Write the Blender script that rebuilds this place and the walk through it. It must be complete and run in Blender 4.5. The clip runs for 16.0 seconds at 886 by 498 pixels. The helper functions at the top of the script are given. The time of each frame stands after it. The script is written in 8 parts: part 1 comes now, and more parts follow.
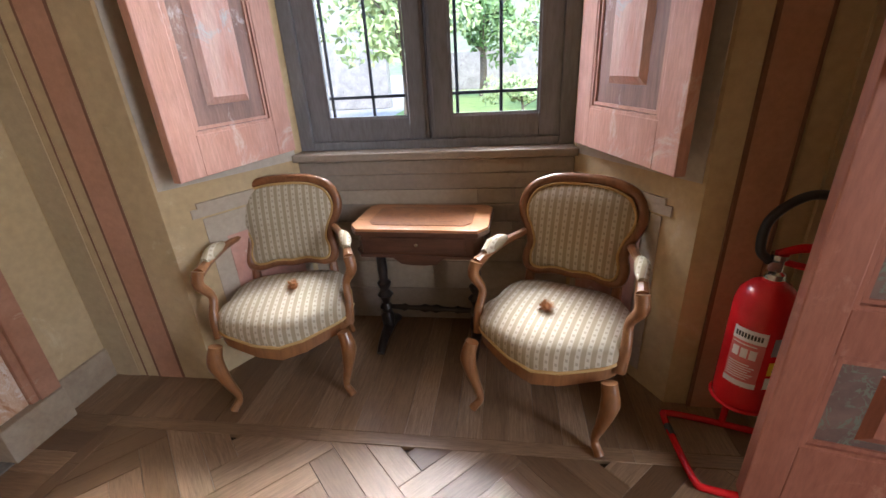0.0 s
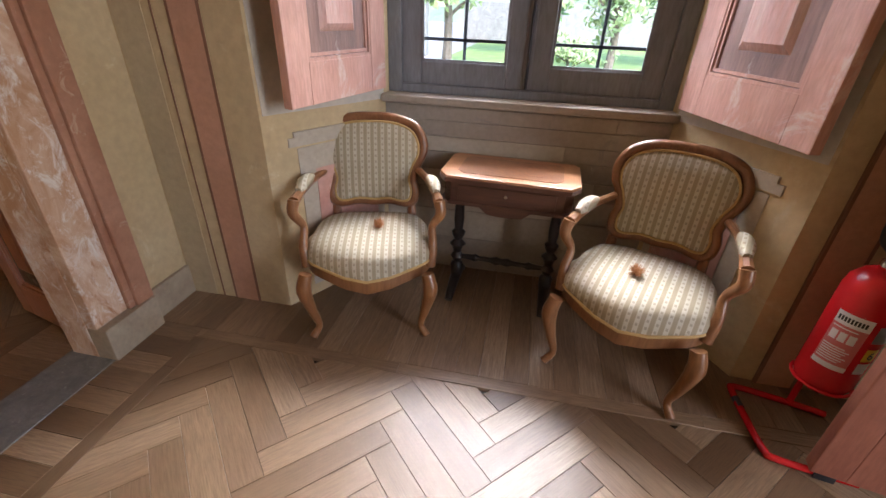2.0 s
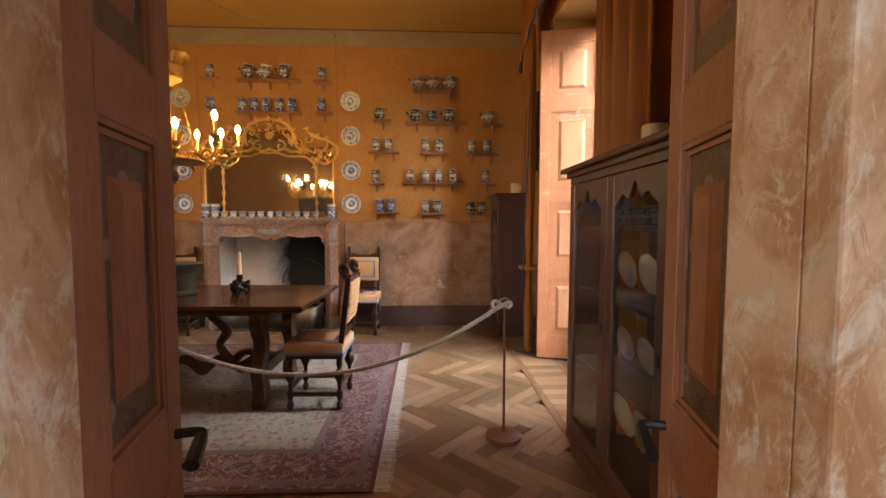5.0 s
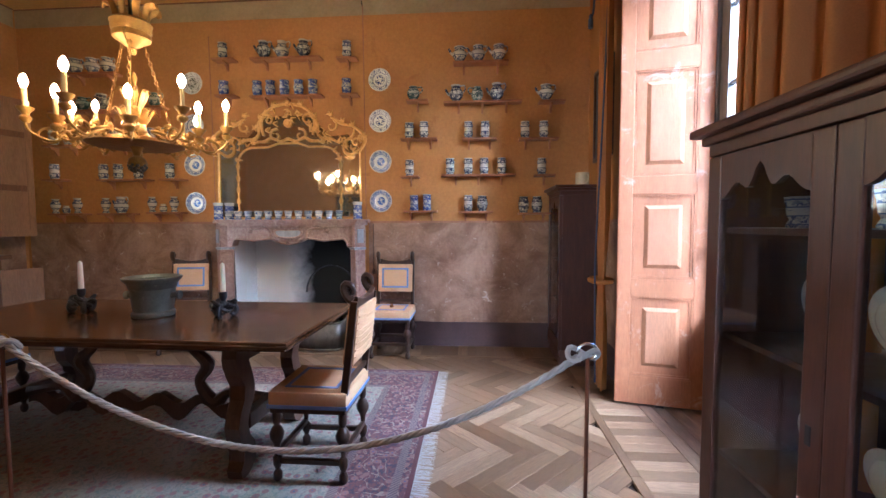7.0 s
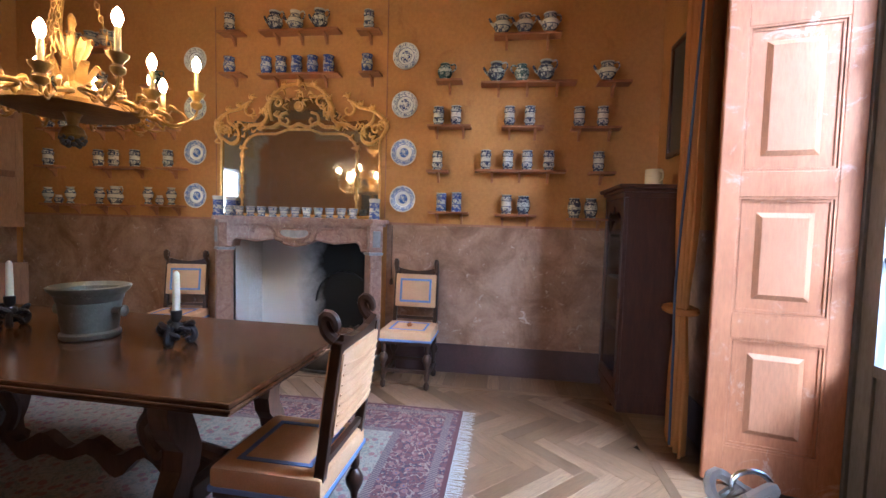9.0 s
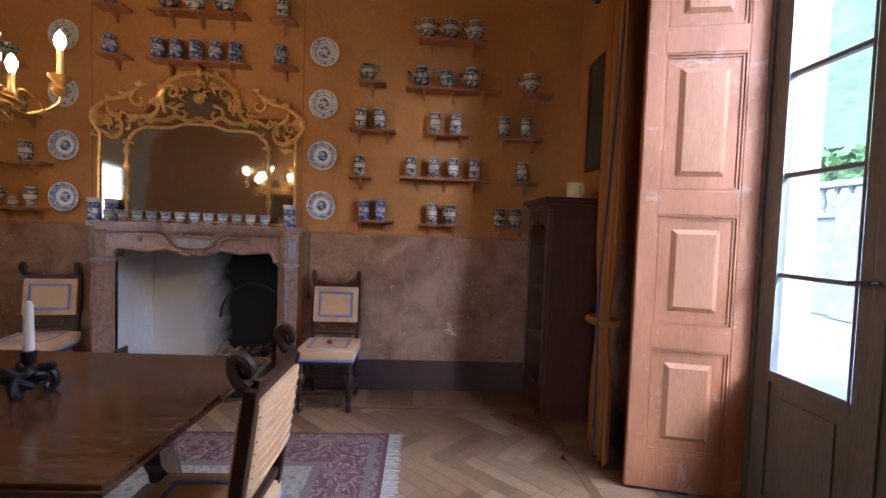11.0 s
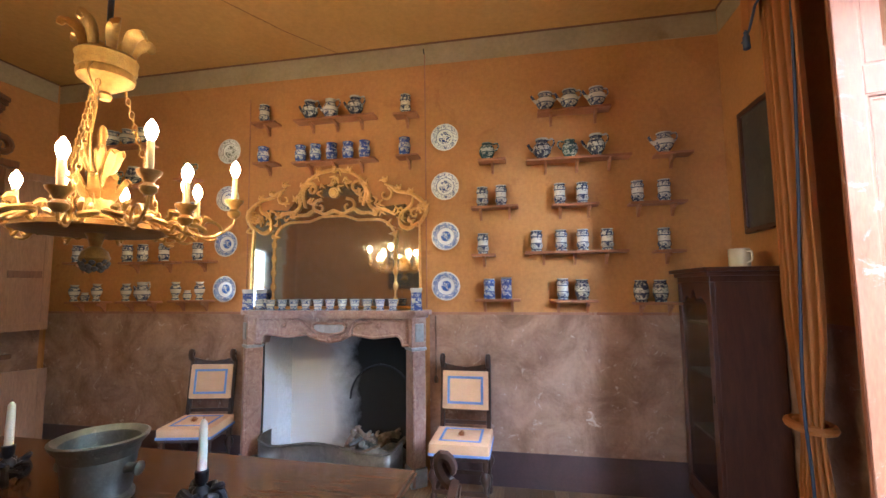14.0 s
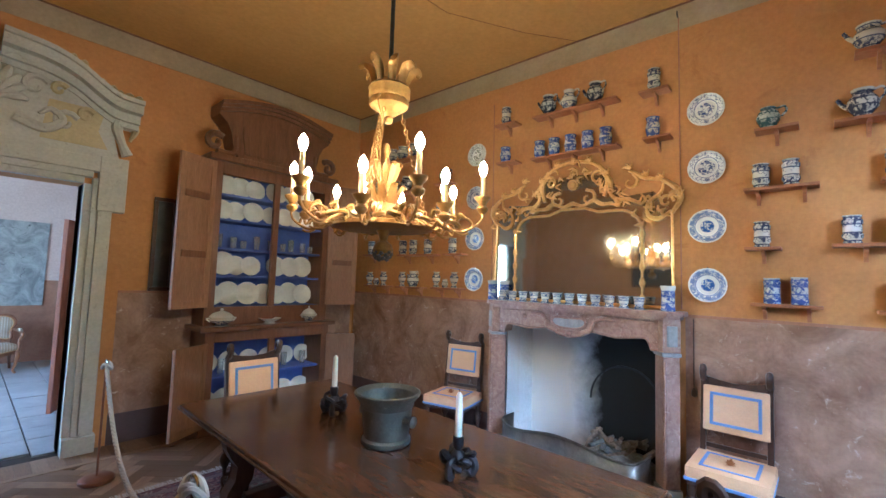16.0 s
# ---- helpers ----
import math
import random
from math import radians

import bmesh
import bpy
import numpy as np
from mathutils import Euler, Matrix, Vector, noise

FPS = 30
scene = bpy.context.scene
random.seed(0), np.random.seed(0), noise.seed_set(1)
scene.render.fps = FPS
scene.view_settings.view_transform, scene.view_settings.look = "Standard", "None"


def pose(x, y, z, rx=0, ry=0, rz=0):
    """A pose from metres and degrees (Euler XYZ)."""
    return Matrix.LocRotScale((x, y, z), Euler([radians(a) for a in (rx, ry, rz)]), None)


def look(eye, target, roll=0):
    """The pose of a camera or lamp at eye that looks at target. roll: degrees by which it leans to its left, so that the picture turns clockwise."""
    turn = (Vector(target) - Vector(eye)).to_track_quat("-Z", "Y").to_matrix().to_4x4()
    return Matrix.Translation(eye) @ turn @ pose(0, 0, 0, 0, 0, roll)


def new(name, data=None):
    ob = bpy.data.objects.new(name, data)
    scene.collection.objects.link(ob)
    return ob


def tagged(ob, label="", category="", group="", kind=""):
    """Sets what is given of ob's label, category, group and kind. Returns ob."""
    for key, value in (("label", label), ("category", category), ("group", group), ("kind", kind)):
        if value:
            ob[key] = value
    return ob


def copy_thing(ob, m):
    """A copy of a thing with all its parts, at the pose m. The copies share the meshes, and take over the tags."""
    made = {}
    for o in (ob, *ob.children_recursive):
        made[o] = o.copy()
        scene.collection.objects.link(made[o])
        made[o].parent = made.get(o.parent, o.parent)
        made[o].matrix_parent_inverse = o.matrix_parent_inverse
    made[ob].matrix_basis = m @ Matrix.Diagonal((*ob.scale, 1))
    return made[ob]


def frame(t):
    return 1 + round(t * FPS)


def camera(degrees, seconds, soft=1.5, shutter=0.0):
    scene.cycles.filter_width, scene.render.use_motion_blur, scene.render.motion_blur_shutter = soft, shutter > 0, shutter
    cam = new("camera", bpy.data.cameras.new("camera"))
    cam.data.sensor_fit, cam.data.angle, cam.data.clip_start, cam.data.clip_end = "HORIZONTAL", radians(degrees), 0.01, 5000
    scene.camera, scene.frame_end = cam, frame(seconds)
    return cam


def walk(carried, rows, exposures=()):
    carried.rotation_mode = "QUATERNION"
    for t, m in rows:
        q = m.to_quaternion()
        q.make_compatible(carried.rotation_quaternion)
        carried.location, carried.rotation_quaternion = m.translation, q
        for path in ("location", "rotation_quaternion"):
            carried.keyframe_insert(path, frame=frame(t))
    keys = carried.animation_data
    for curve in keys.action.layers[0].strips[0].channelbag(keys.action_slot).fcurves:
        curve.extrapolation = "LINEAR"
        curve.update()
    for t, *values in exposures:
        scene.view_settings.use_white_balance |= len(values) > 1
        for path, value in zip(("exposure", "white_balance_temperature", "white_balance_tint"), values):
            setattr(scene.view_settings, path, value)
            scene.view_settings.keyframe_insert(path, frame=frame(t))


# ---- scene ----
cam = camera(92.1, 16.0)
PATH = [
    (0, (0.085, 0.333, 1.376), (-0.196, 2.143, 0.574), -3.3),
    (0.5, (0.039, 0.257, 1.352), (-0.179, 1.968, 0.338), -2.9),
    (1, (-0.08, 0.211, 1.341), (-0.25, 1.901, 0.285), -2.2),
    (1.5, (-0.179, 0.191, 1.349), (-0.33, 1.875, 0.28), -0.3),
    (2, (-0.243, 0.244, 1.356), (-0.559, 1.96, 0.38), 2.3),
    (2.5, (-0.329, 0.371, 1.408), (-1.39, 1.975, 0.86), 3.0),
    (3, (-0.464, 0.446, 1.441), (-2.022, 1.65, 1.09), 1.5),
    (3.5, (-0.707, 0.56, 1.444), (-2.487, 1.446, 1.224), 1.1),
    (4, (-0.892, 0.633, 1.434), (-2.793, 1.231, 1.264), 0.5),
    (4.5, (-1.125, 0.785, 1.444), (-3.101, 1.062, 1.32), 0.3),
    (7, (-2.419, 0.886, 1.456), (-4.41, 0.745, 1.339), -0.2),
    (7.5, (-2.574, 0.82, 1.453), (-4.565, 0.67, 1.335), 0.7),
    (8, (-2.822, 0.826, 1.452), (-4.806, 0.608, 1.324), 1.2),
    (8.2, (-2.936, 0.825, 1.441), (-4.915, 0.563, 1.322), 1.6),
    (10.3, (-3.323, 0.72, 1.498), (-5.301, 0.439, 1.405), 1.8),
    (10.5, (-3.311, 0.683, 1.496), (-5.296, 0.451, 1.404), 1.8),
    (11, (-3.395, 0.727, 1.528), (-5.391, 0.836, 1.448), 2.1),
    (11.5, (-3.542, 0.733, 1.593), (-5.513, 1.067, 1.528), 2.3),
    (12, (-3.603, 0.657, 1.661), (-5.57, 1.015, 1.64), 0.6),
    (12.5, (-3.601, 0.619, 1.719), (-5.592, 0.803, 1.767), -0.8),
    (13, (-3.593, 0.586, 1.724), (-5.59, 0.607, 1.826), -0.9),
    (13.5, (-3.574, 0.544, 1.722), (-5.562, 0.376, 1.872), -0.8),
    (14, (-3.56, 0.5, 1.716), (-5.517, 0.133, 1.896), -0.5),
    (14.5, (-3.552, 0.468, 1.713), (-5.45, -0.131, 1.902), 0.2),
    (15, (-3.581, 0.472, 1.713), (-5.382, -0.379, 1.898), 1.0),
    (15.5, (-3.595, 0.478, 1.715), (-5.265, -0.609, 1.881), 1.6),
    (16, (-3.576, 0.472, 1.705), (-5.065, -0.856, 1.848), 1.9),
]
EXPOSURES = [(0, 3.5, 6300, 14), (2.0, 3.6, 6200, 14), (2.6, 3.15, 6000, 14), (3.0, 3.1, 6400, 12), (3.5, 3.6, 7000, 12), (4.7, 3.8, 7200, 12), (6.8, 4.2, 4950, 10), (8.2, 4.1, 4700, 8), (10.3, 3.65, 5250, 14), (11.0, 3.3, 5200, 14), (12.0, 3.05, 5350, 16), (12.5, 3.3, 5600, 18), (13.0, 3.75, 5700, 14), (13.5, 4.1, 5500, 20), (14.0, 4.4, 4850, 6), (16.0, 4.5, 4250, 0)]
walk(cam, [(t, look(eye, target, roll)) for t, eye, target, roll in PATH], EXPOSURES)

# ---- light ----
world = bpy.data.worlds.new("world")
scene.world = world
world.use_nodes = True
wn = world.node_tree.nodes
sky = wn.new("ShaderNodeTexSky")
sky.sky_type, sky.sun_disc = "NISHITA", False
sky.sun_elevation, sky.sun_rotation = radians(52), radians(150)
wn["Background"].inputs["Strength"].default_value = 0.15
world.node_tree.links.new(sky.outputs["Color"], wn["Background"].inputs["Color"])


def lamp(name, kind, m, energy, colour, **more):
    data = bpy.data.lights.new(name, kind)
    data.energy, data.color = energy, colour
    for key, value in more.items():
        if key == "angle":
            data.angle = value
        elif key == "size":
            data.shape, data.size, data.size_y = "RECTANGLE", value[0], value[1]
        elif key == "radius":
            data.shadow_soft_size = value
    ob = new(name, data)
    ob.matrix_world = m
    return ob


SUN_FROM = Vector((math.sin(radians(150)) * math.cos(radians(52)), math.cos(radians(150)) * math.cos(radians(52)), math.sin(radians(52))))
lamp("sun", "SUN", look(SUN_FROM * 30, (0, 0, 0)), 0.6, (1.0, 0.95, 0.87), angle=radians(12))
lamp("sky_light_terrace", "AREA", look((-4.0, 5.5, 5.2), (-6.4, 0.2, 1.2)), 88, (0.92, 0.96, 1.0), size=(3.2, 2.0))
lamp("sky_light_garden", "AREA", look((-0.15, 5.2, 4.2), (-0.7, 0.3, 0.9)), 105, (0.94, 0.97, 1.0), size=(3.0, 1.6))
for portal in (lamp("sky_opening_french_door", "AREA", look((-5.25, 2.95, 1.9), (-5.25, 0, 1.9)), 1, (1, 1, 1), size=(1.5, 3.6)),
               lamp("sky_opening_window", "AREA", look((-0.28, 2.9, 1.85), (-0.28, 0, 1.85)), 1, (1, 1, 1), size=(1.3, 1.8))):
    portal.data.cycles.is_portal = True
# added lamp that brightens the next room from an unseen side opening
lamp("sky_light_next_room", "AREA", look((-1.05, -7.2, 2.2), (-4.5, -7.2, 1.2)), 7, (0.9, 0.95, 1.0), size=(1.4, 2.0))
# fill lamp for the first room, in an added opening behind the camera
lamp("sky_light_room_window", "AREA", look((3.3, -1.0, 1.9), (0, -0.5, 0.8)), 9, (0.95, 0.97, 1.0), size=(1.2, 2.0))


# ---- materials ----
def rgb(c):
    return (c[0], c[1], c[2], 1.0)


class Mat:
    """A node material with small helpers."""

    def __init__(self, name):
        self.m = bpy.data.materials.new(name)
        self.m.use_nodes = True
        self.t = self.m.node_tree
        self.b = self.t.nodes["Principled BSDF"]
        self.co = self.t.nodes.new("ShaderNodeTexCoord")

    def add(self, kind, **inputs):
        n = self.t.nodes.new("ShaderNode" + kind)
        for k, v in inputs.items():
            self.put(n.inputs[k.replace("_", " ")], v)
        return n

    def put(self, socket, v):
        if isinstance(v, bpy.types.NodeSocket):
            self.t.links.new(v, socket)
        else:
            socket.default_value = v

    def coords(self, kind="Object", scale=(1, 1, 1), turn=(0, 0, 0)):
        n = self.add("Mapping", Vector=self.co.outputs[kind])
        n.inputs["Scale"].default_value = scale
        n.inputs["Rotation"].default_value = turn
        return n.outputs["Vector"]

    def noise(self, vec, scale, detail=5.0, rough=0.6, warp=0.0):
        n = self.add("TexNoise", Vector=vec, Scale=scale, Detail=detail, Roughness=rough, Distortion=warp)
        return n.outputs["Fac"]

    def ramp(self, fac, *stops):
        n = self.add("ValToRGB", Fac=fac)
        e = n.color_ramp.elements
        e[0].position, e[0].color = stops[0][0], rgb(stops[0][1])
        e[1].position, e[1].color = stops[-1][0], rgb(stops[-1][1])
        for p, c in stops[1:-1]:
            x = e.new(p)
            x.color = rgb(c)
        return n.outputs["Color"]

    def mix(self, fac, a, b, how="MIX"):
        n = self.t.nodes.new("ShaderNodeMix")
        n.data_type, n.blend_type = "RGBA", how
        self.put(n.inputs[0], fac)
        for s, v in ((n.inputs[6], a), (n.inputs[7], b)):
            self.put(s, v if isinstance(v, bpy.types.NodeSocket) else rgb(v))
        return n.outputs[2]

    def math(self, how, a, b=0.0, c=0.0):
        n = self.t.nodes.new("ShaderNodeMath")
        n.operation = how
        for s, v in zip(n.inputs, (a, b, c)):
            self.put(s, v)
        return n.outputs[0]

    def step(self, v, lo, hi):
        n = self.add("MapRange", Value=v)
        n.inputs["From Min"].default_value, n.inputs["From Max"].default_value = lo, hi
        return n.outputs["Result"]

    def split(self, vec):
        return self.add("SeparateXYZ", Vector=vec).outputs

    def bump(self, height, strength=0.3, distance=0.01):
        self.put(self.b.inputs["Normal"], self.add("Bump", Height=height, Strength=strength, Distance=distance).outputs["Normal"])

    def done(self, colour, rough=0.6, metal=0.0, **more):
        self.put(self.b.inputs["Base Color"], colour if isinstance(colour, bpy.types.NodeSocket) else rgb(colour))
        self.put(self.b.inputs["Roughness"], rough)
        self.put(self.b.inputs["Metallic"], metal)
        for k, v in more.items():
            self.put(self.b.inputs[k.replace("_", " ")], v)
        return self.m


def mottled(name, a, b, c=None, scale=2.0, fine=40.0, rough=0.75, relief=0.15, metal=0.0, kind="Object", warp=0.6):
    """Two scales of variation between colours a and b, with worn spots of colour c."""
    k = Mat(name)
    v = k.coords(kind)
    big, small = k.noise(v, scale, 6, 0.65, warp), k.noise(v, fine, 4)
    col = k.mix(k.step(big, 0.35, 0.65), a, b)
    if c:
        col = k.mix(k.step(k.noise(v, scale * 2.7, 8, 0.7, 1.2), 0.6, 0.68), col, c)
    col = k.mix(0.35, col, k.ramp(small, (0.3, (0.55, 0.55, 0.55)), (0.7, (1, 1, 1))), "MULTIPLY")
    k.bump(small, relief, 0.004)
    return k.done(col, k.math("ADD", rough - 0.08, k.math("MULTIPLY", big, 0.16)), metal)


def wood(name, a, b, along="x", rough=0.42, grain=9.0, relief=0.12, kind="Object", wear=None):
    k = Mat(name)
    s = {"x": (0.9, grain, grain), "y": (grain, 0.9, grain), "z": (grain, grain, 0.9)}[along]
    v = k.coords(kind, s)
    g = k.noise(v, 3.0, 7, 0.65, 0.7)
    f = k.noise(k.coords(kind, tuple(q * 4 for q in s)), 4.0, 4)
    col = k.mix(k.step(g, 0.32, 0.68), a, b)
    col = k.mix(0.4, col, k.ramp(f, (0.3, (0.45, 0.42, 0.4)), (0.62, (1, 1, 1))), "MULTIPLY")
    if wear:
        w = k.noise(k.coords(kind), 5.0, 8, 0.75, 1.0)
        col = k.mix(k.step(w, 0.57, 0.66), col, wear)
    k.bump(f, relief, 0.003)
    return k.done(col, k.math("ADD", rough - 0.1, k.math("MULTIPLY", g, 0.22)))


def flat(name, c, rough=0.5, metal=0.0, **more):
    k = Mat(name)
    v = k.noise(k.coords(), 22.0, 4)
    col = k.mix(0.25, c, k.ramp(v, (0.3, (0.6, 0.6, 0.6)), (0.7, (1, 1, 1))), "MULTIPLY")
    return k.done(col, rough, metal, **more)


def parquet(name, source):
    """Oak boards; UV runs along each board in metres."""
    k = Mat(name)
    uv = k.co.outputs["UV"]
    r = k.add("ObjectInfo").outputs["Random"] if source == "object" else k.add("NewGeometry").outputs["Random Per Island"]
    off = k.add("CombineXYZ", X=k.math("MULTIPLY", r, 17.0), Y=k.math("MULTIPLY", r, 31.0), Z=k.math("MULTIPLY", r, 9.0)).outputs[0]
    n = k.t.nodes.new("ShaderNodeVectorMath")
    n.operation = "ADD"
    k.put(n.inputs[0], uv)
    k.put(n.inputs[1], off)
    m = k.add("Mapping", Vector=n.outputs[0])
    m.inputs["Scale"].default_value = (2.2, 26, 1)
    g = k.noise(m.outputs[0], 2.2, 8, 0.7, 1.4)
    m2 = k.add("Mapping", Vector=n.outputs[0])
    m2.inputs["Scale"].default_value = (9, 160, 1)
    f = k.noise(m2.outputs[0], 1.6, 4)
    base = k.ramp(r, (0.0, (0.125, 0.068, 0.033)), (0.3, (0.205, 0.122, 0.066)), (0.65, (0.275, 0.172, 0.098)), (1.0, (0.35, 0.235, 0.145)))
    col = k.mix(k.step(g, 0.36, 0.62), k.mix(0.55, base, (0.12, 0.065, 0.03), "MIX"), base)
    col = k.mix(0.5, col, k.ramp(f, (0.34, (0.5, 0.46, 0.42)), (0.55, (1, 1, 1))), "MULTIPLY")
    wear = k.noise(k.coords("Object" if source != "object" else "UV"), 2.0, 6, 0.7)
    k.bump(f, 0.18, 0.002)
    return k.done(col, k.math("ADD", 0.27, k.math("MULTIPLY", k.math("ADD", wear, g), 0.18)))


M = {}
M["ochre"] = mottled("ochre_wall_paint", (0.47, 0.22, 0.06), (0.54, 0.265, 0.078), (0.44, 0.20, 0.06), 0.7, 30, 0.82, 0.12)
M["ceiling"] = mottled("ochre_ceiling_paint", (0.50, 0.27, 0.062), (0.56, 0.31, 0.085), None, 0.6, 25, 0.85, 0.1)
M["dado"] = mottled("worn_dado_plaster", (0.23, 0.125, 0.075), (0.46, 0.30, 0.21), (0.60, 0.48, 0.40), 3.0, 35, 0.78, 0.25)
M["skirting"] = mottled("dark_skirting_paint", (0.075, 0.045, 0.045), (0.105, 0.062, 0.06), None, 3, 50, 0.6, 0.15)
M["cornice"] = mottled("olive_cornice_paint", (0.36, 0.28, 0.16), (0.43, 0.34, 0.21), None, 2, 30, 0.8, 0.1)
M["cream"] = mottled("cream_wall_plaster", (0.45, 0.325, 0.17), (0.54, 0.405, 0.23), (0.57, 0.45, 0.28), 0.9, 28, 0.85, 0.12)
M["grey_plaster"] = mottled("grey_niche_plaster", (0.47, 0.42, 0.35), (0.55, 0.49, 0.41), None, 1.3, 30, 0.85, 0.14)
M["niche_stone"] = mottled("painted_stone_panel", (0.30, 0.245, 0.195), (0.37, 0.305, 0.245), (0.27, 0.225, 0.20), 2.0, 40, 0.8, 0.18)
M["niche_stone_light"] = mottled("pale_painted_stone", (0.40, 0.33, 0.25), (0.47, 0.39, 0.30), None, 2.0, 40, 0.8, 0.18)
M["band"] = mottled("terracotta_band_paint", (0.42, 0.205, 0.115), (0.48, 0.25, 0.155), None, 2.0, 40, 0.8, 0.1)
M["olive_band"] = mottled("olive_band_paint", (0.39, 0.29, 0.165), (0.45, 0.345, 0.205), None, 2.0, 40, 0.8, 0.1)
M["band_line"] = flat("brown_band_line", (0.19, 0.09, 0.05), 0.8)
M["red_panel"] = mottled("faded_red_marbling", (0.48, 0.22, 0.165), (0.58, 0.34, 0.27), (0.62, 0.48, 0.40), 3.5, 40, 0.7, 0.1)
# painted marbling: ochre ground, pale clouds, rusty stains and thin scratches
k = Mat("marbled_door_surround")
v = k.coords("Object", (1, 1, 0.45))
cloud = k.noise(v, 5.5, 8, 0.68, 1.6)
stain = k.noise(k.coords("Object", (1, 1, 0.6)), 13.0, 7, 0.7, 1.1)
col = k.mix(k.step(cloud, 0.38, 0.62), (0.40, 0.215, 0.11), (0.60, 0.43, 0.31))
col = k.mix(k.step(stain, 0.52, 0.64), col, (0.64, 0.56, 0.49))
col = k.mix(k.step(k.noise(v, 9.0, 8, 0.75, 2.0), 0.56, 0.66), col, (0.36, 0.17, 0.075))
vein = k.step(k.math("ABSOLUTE", k.math("SUBTRACT", k.noise(k.coords("Object", (1, 1, 0.3)), 7.0, 5, 0.6, 2.5), 0.5)), 0.010, 0.004)
col = k.mix(k.math("MULTIPLY", vein, 0.22), col, (0.70, 0.64, 0.58))
k.bump(k.noise(v, 40, 5), 0.2, 0.004)
M["marble_jamb"] = k.done(col, 0.6)
M["jamb_dark"] = mottled("red_brown_moulding", (0.30, 0.13, 0.07), (0.40, 0.20, 0.12), (0.46, 0.3, 0.2), 4.0, 40, 0.55, 0.15)
M["plinth"] = mottled("grey_brown_plinth", (0.28, 0.20, 0.13), (0.36, 0.28, 0.19), None, 5.0, 50, 0.7, 0.2)
M["threshold"] = mottled("grey_stone_threshold", (0.14, 0.135, 0.125), (0.22, 0.21, 0.19), (0.3, 0.29, 0.27), 14, 90, 0.6, 0.3)
M["pink_paint"] = wood("worn_pink_paint", (0.50, 0.25, 0.185), (0.58, 0.32, 0.25), "z", 0.55, 6, 0.3, wear=(0.56, 0.40, 0.34))
M["pink_worn"] = wood("flaked_pink_and_blue_paint", (0.50, 0.24, 0.185), (0.60, 0.40, 0.35), "z", 0.6, 5, 0.5, wear=(0.42, 0.42, 0.45))
M["shutter_field"] = wood("stripped_dark_shutter_field", (0.20, 0.12, 0.10), (0.34, 0.19, 0.155), "z", 0.6, 6, 0.4, wear=(0.5, 0.42, 0.4))
M["french_pink"] = wood("salmon_shutter_paint", (0.35, 0.13, 0.052), (0.42, 0.17, 0.076), "z", 0.6, 5, 0.2, wear=(0.47, 0.29, 0.21))
M["french_pink_light"] = wood("rubbed_salmon_shutter_paint", (0.40, 0.165, 0.075), (0.46, 0.215, 0.11), "z", 0.6, 5, 0.15)
M["door_red"] = wood("dusky_red_door_paint", (0.26, 0.082, 0.045), (0.33, 0.115, 0.066), "z", 0.55, 5, 0.3, wear=(0.36, 0.15, 0.095))
# dark ground with painted sprays of leaves and small rosettes
k = Mat("flower_painted_door_field")
v = k.coords()
base = k.mix(k.step(k.noise(v, 7, 6, 0.65), 0.35, 0.65), (0.085, 0.05, 0.04), (0.16, 0.095, 0.07))
spray = k.step(k.math("ABSOLUTE", k.math("SUBTRACT", k.noise(v, 13.0, 3, 0.5, 1.8), 0.5)), 0.035, 0.018)
cell = k.add("TexVoronoi", Vector=v, Scale=8.0).outputs["Distance"]
base = k.mix(k.math("MULTIPLY", spray, k.step(k.noise(v, 30, 4), 0.4, 0.5)), base, (0.13, 0.14, 0.10))
base = k.mix(k.math("MULTIPLY", k.step(cell, 0.22, 0.17), k.step(cell, 0.06, 0.09)), base, (0.27, 0.24, 0.19))
M["door_field"] = k.done(base, 0.55)
M["leaf_brown"] = wood("red_brown_door_paint", (0.33, 0.145, 0.085), (0.41, 0.19, 0.12), "z", 0.5, 5, 0.15)
M["grey_frame"] = wood("grey_window_paint", (0.17, 0.175, 0.195), (0.22, 0.225, 0.245), "z", 0.5, 5, 0.1)
M["walnut"] = wood("polished_walnut", (0.17, 0.068, 0.028), (0.25, 0.105, 0.045), "z", 0.3, 7, 0.08)
M["honey"] = wood("honey_beech", (0.19, 0.078, 0.03), (0.27, 0.12, 0.045), "z", 0.32, 7, 0.08)
M["inlay"] = mottled("burr_inlay_veneer", (0.16, 0.055, 0.022), (0.29, 0.12, 0.048), (0.10, 0.036, 0.016), 9, 60, 0.3, 0.05, warp=2)
M["inlay_light"] = wood("light_banding_veneer", (0.34, 0.15, 0.06), (0.43, 0.20, 0.085), "x", 0.3, 8, 0.05)
M["mahogany"] = wood("dark_mahogany", (0.055, 0.022, 0.014), (0.095, 0.04, 0.024), "x", 0.3, 7, 0.06)
M["ebony"] = flat("black_turned_wood", (0.018, 0.013, 0.012), 0.3)
M["table_wood"] = wood("waxed_refectory_table", (0.048, 0.022, 0.012), (0.125, 0.062, 0.032), "y", 0.15, 5.0, 0.05)
M["table_leg"] = wood("dark_carved_oak", (0.06, 0.03, 0.018), (0.115, 0.06, 0.036), "z", 0.38, 7, 0.12)
M["dark_oak"] = wood("dark_chair_oak", (0.035, 0.018, 0.012), (0.07, 0.035, 0.022), "z", 0.33, 7, 0.1)
M["cabinet_wood"] = wood("dark_red_cabinet_wood", (0.055, 0.018, 0.011), (0.095, 0.034, 0.018), "z", 0.38, 6, 0.1)
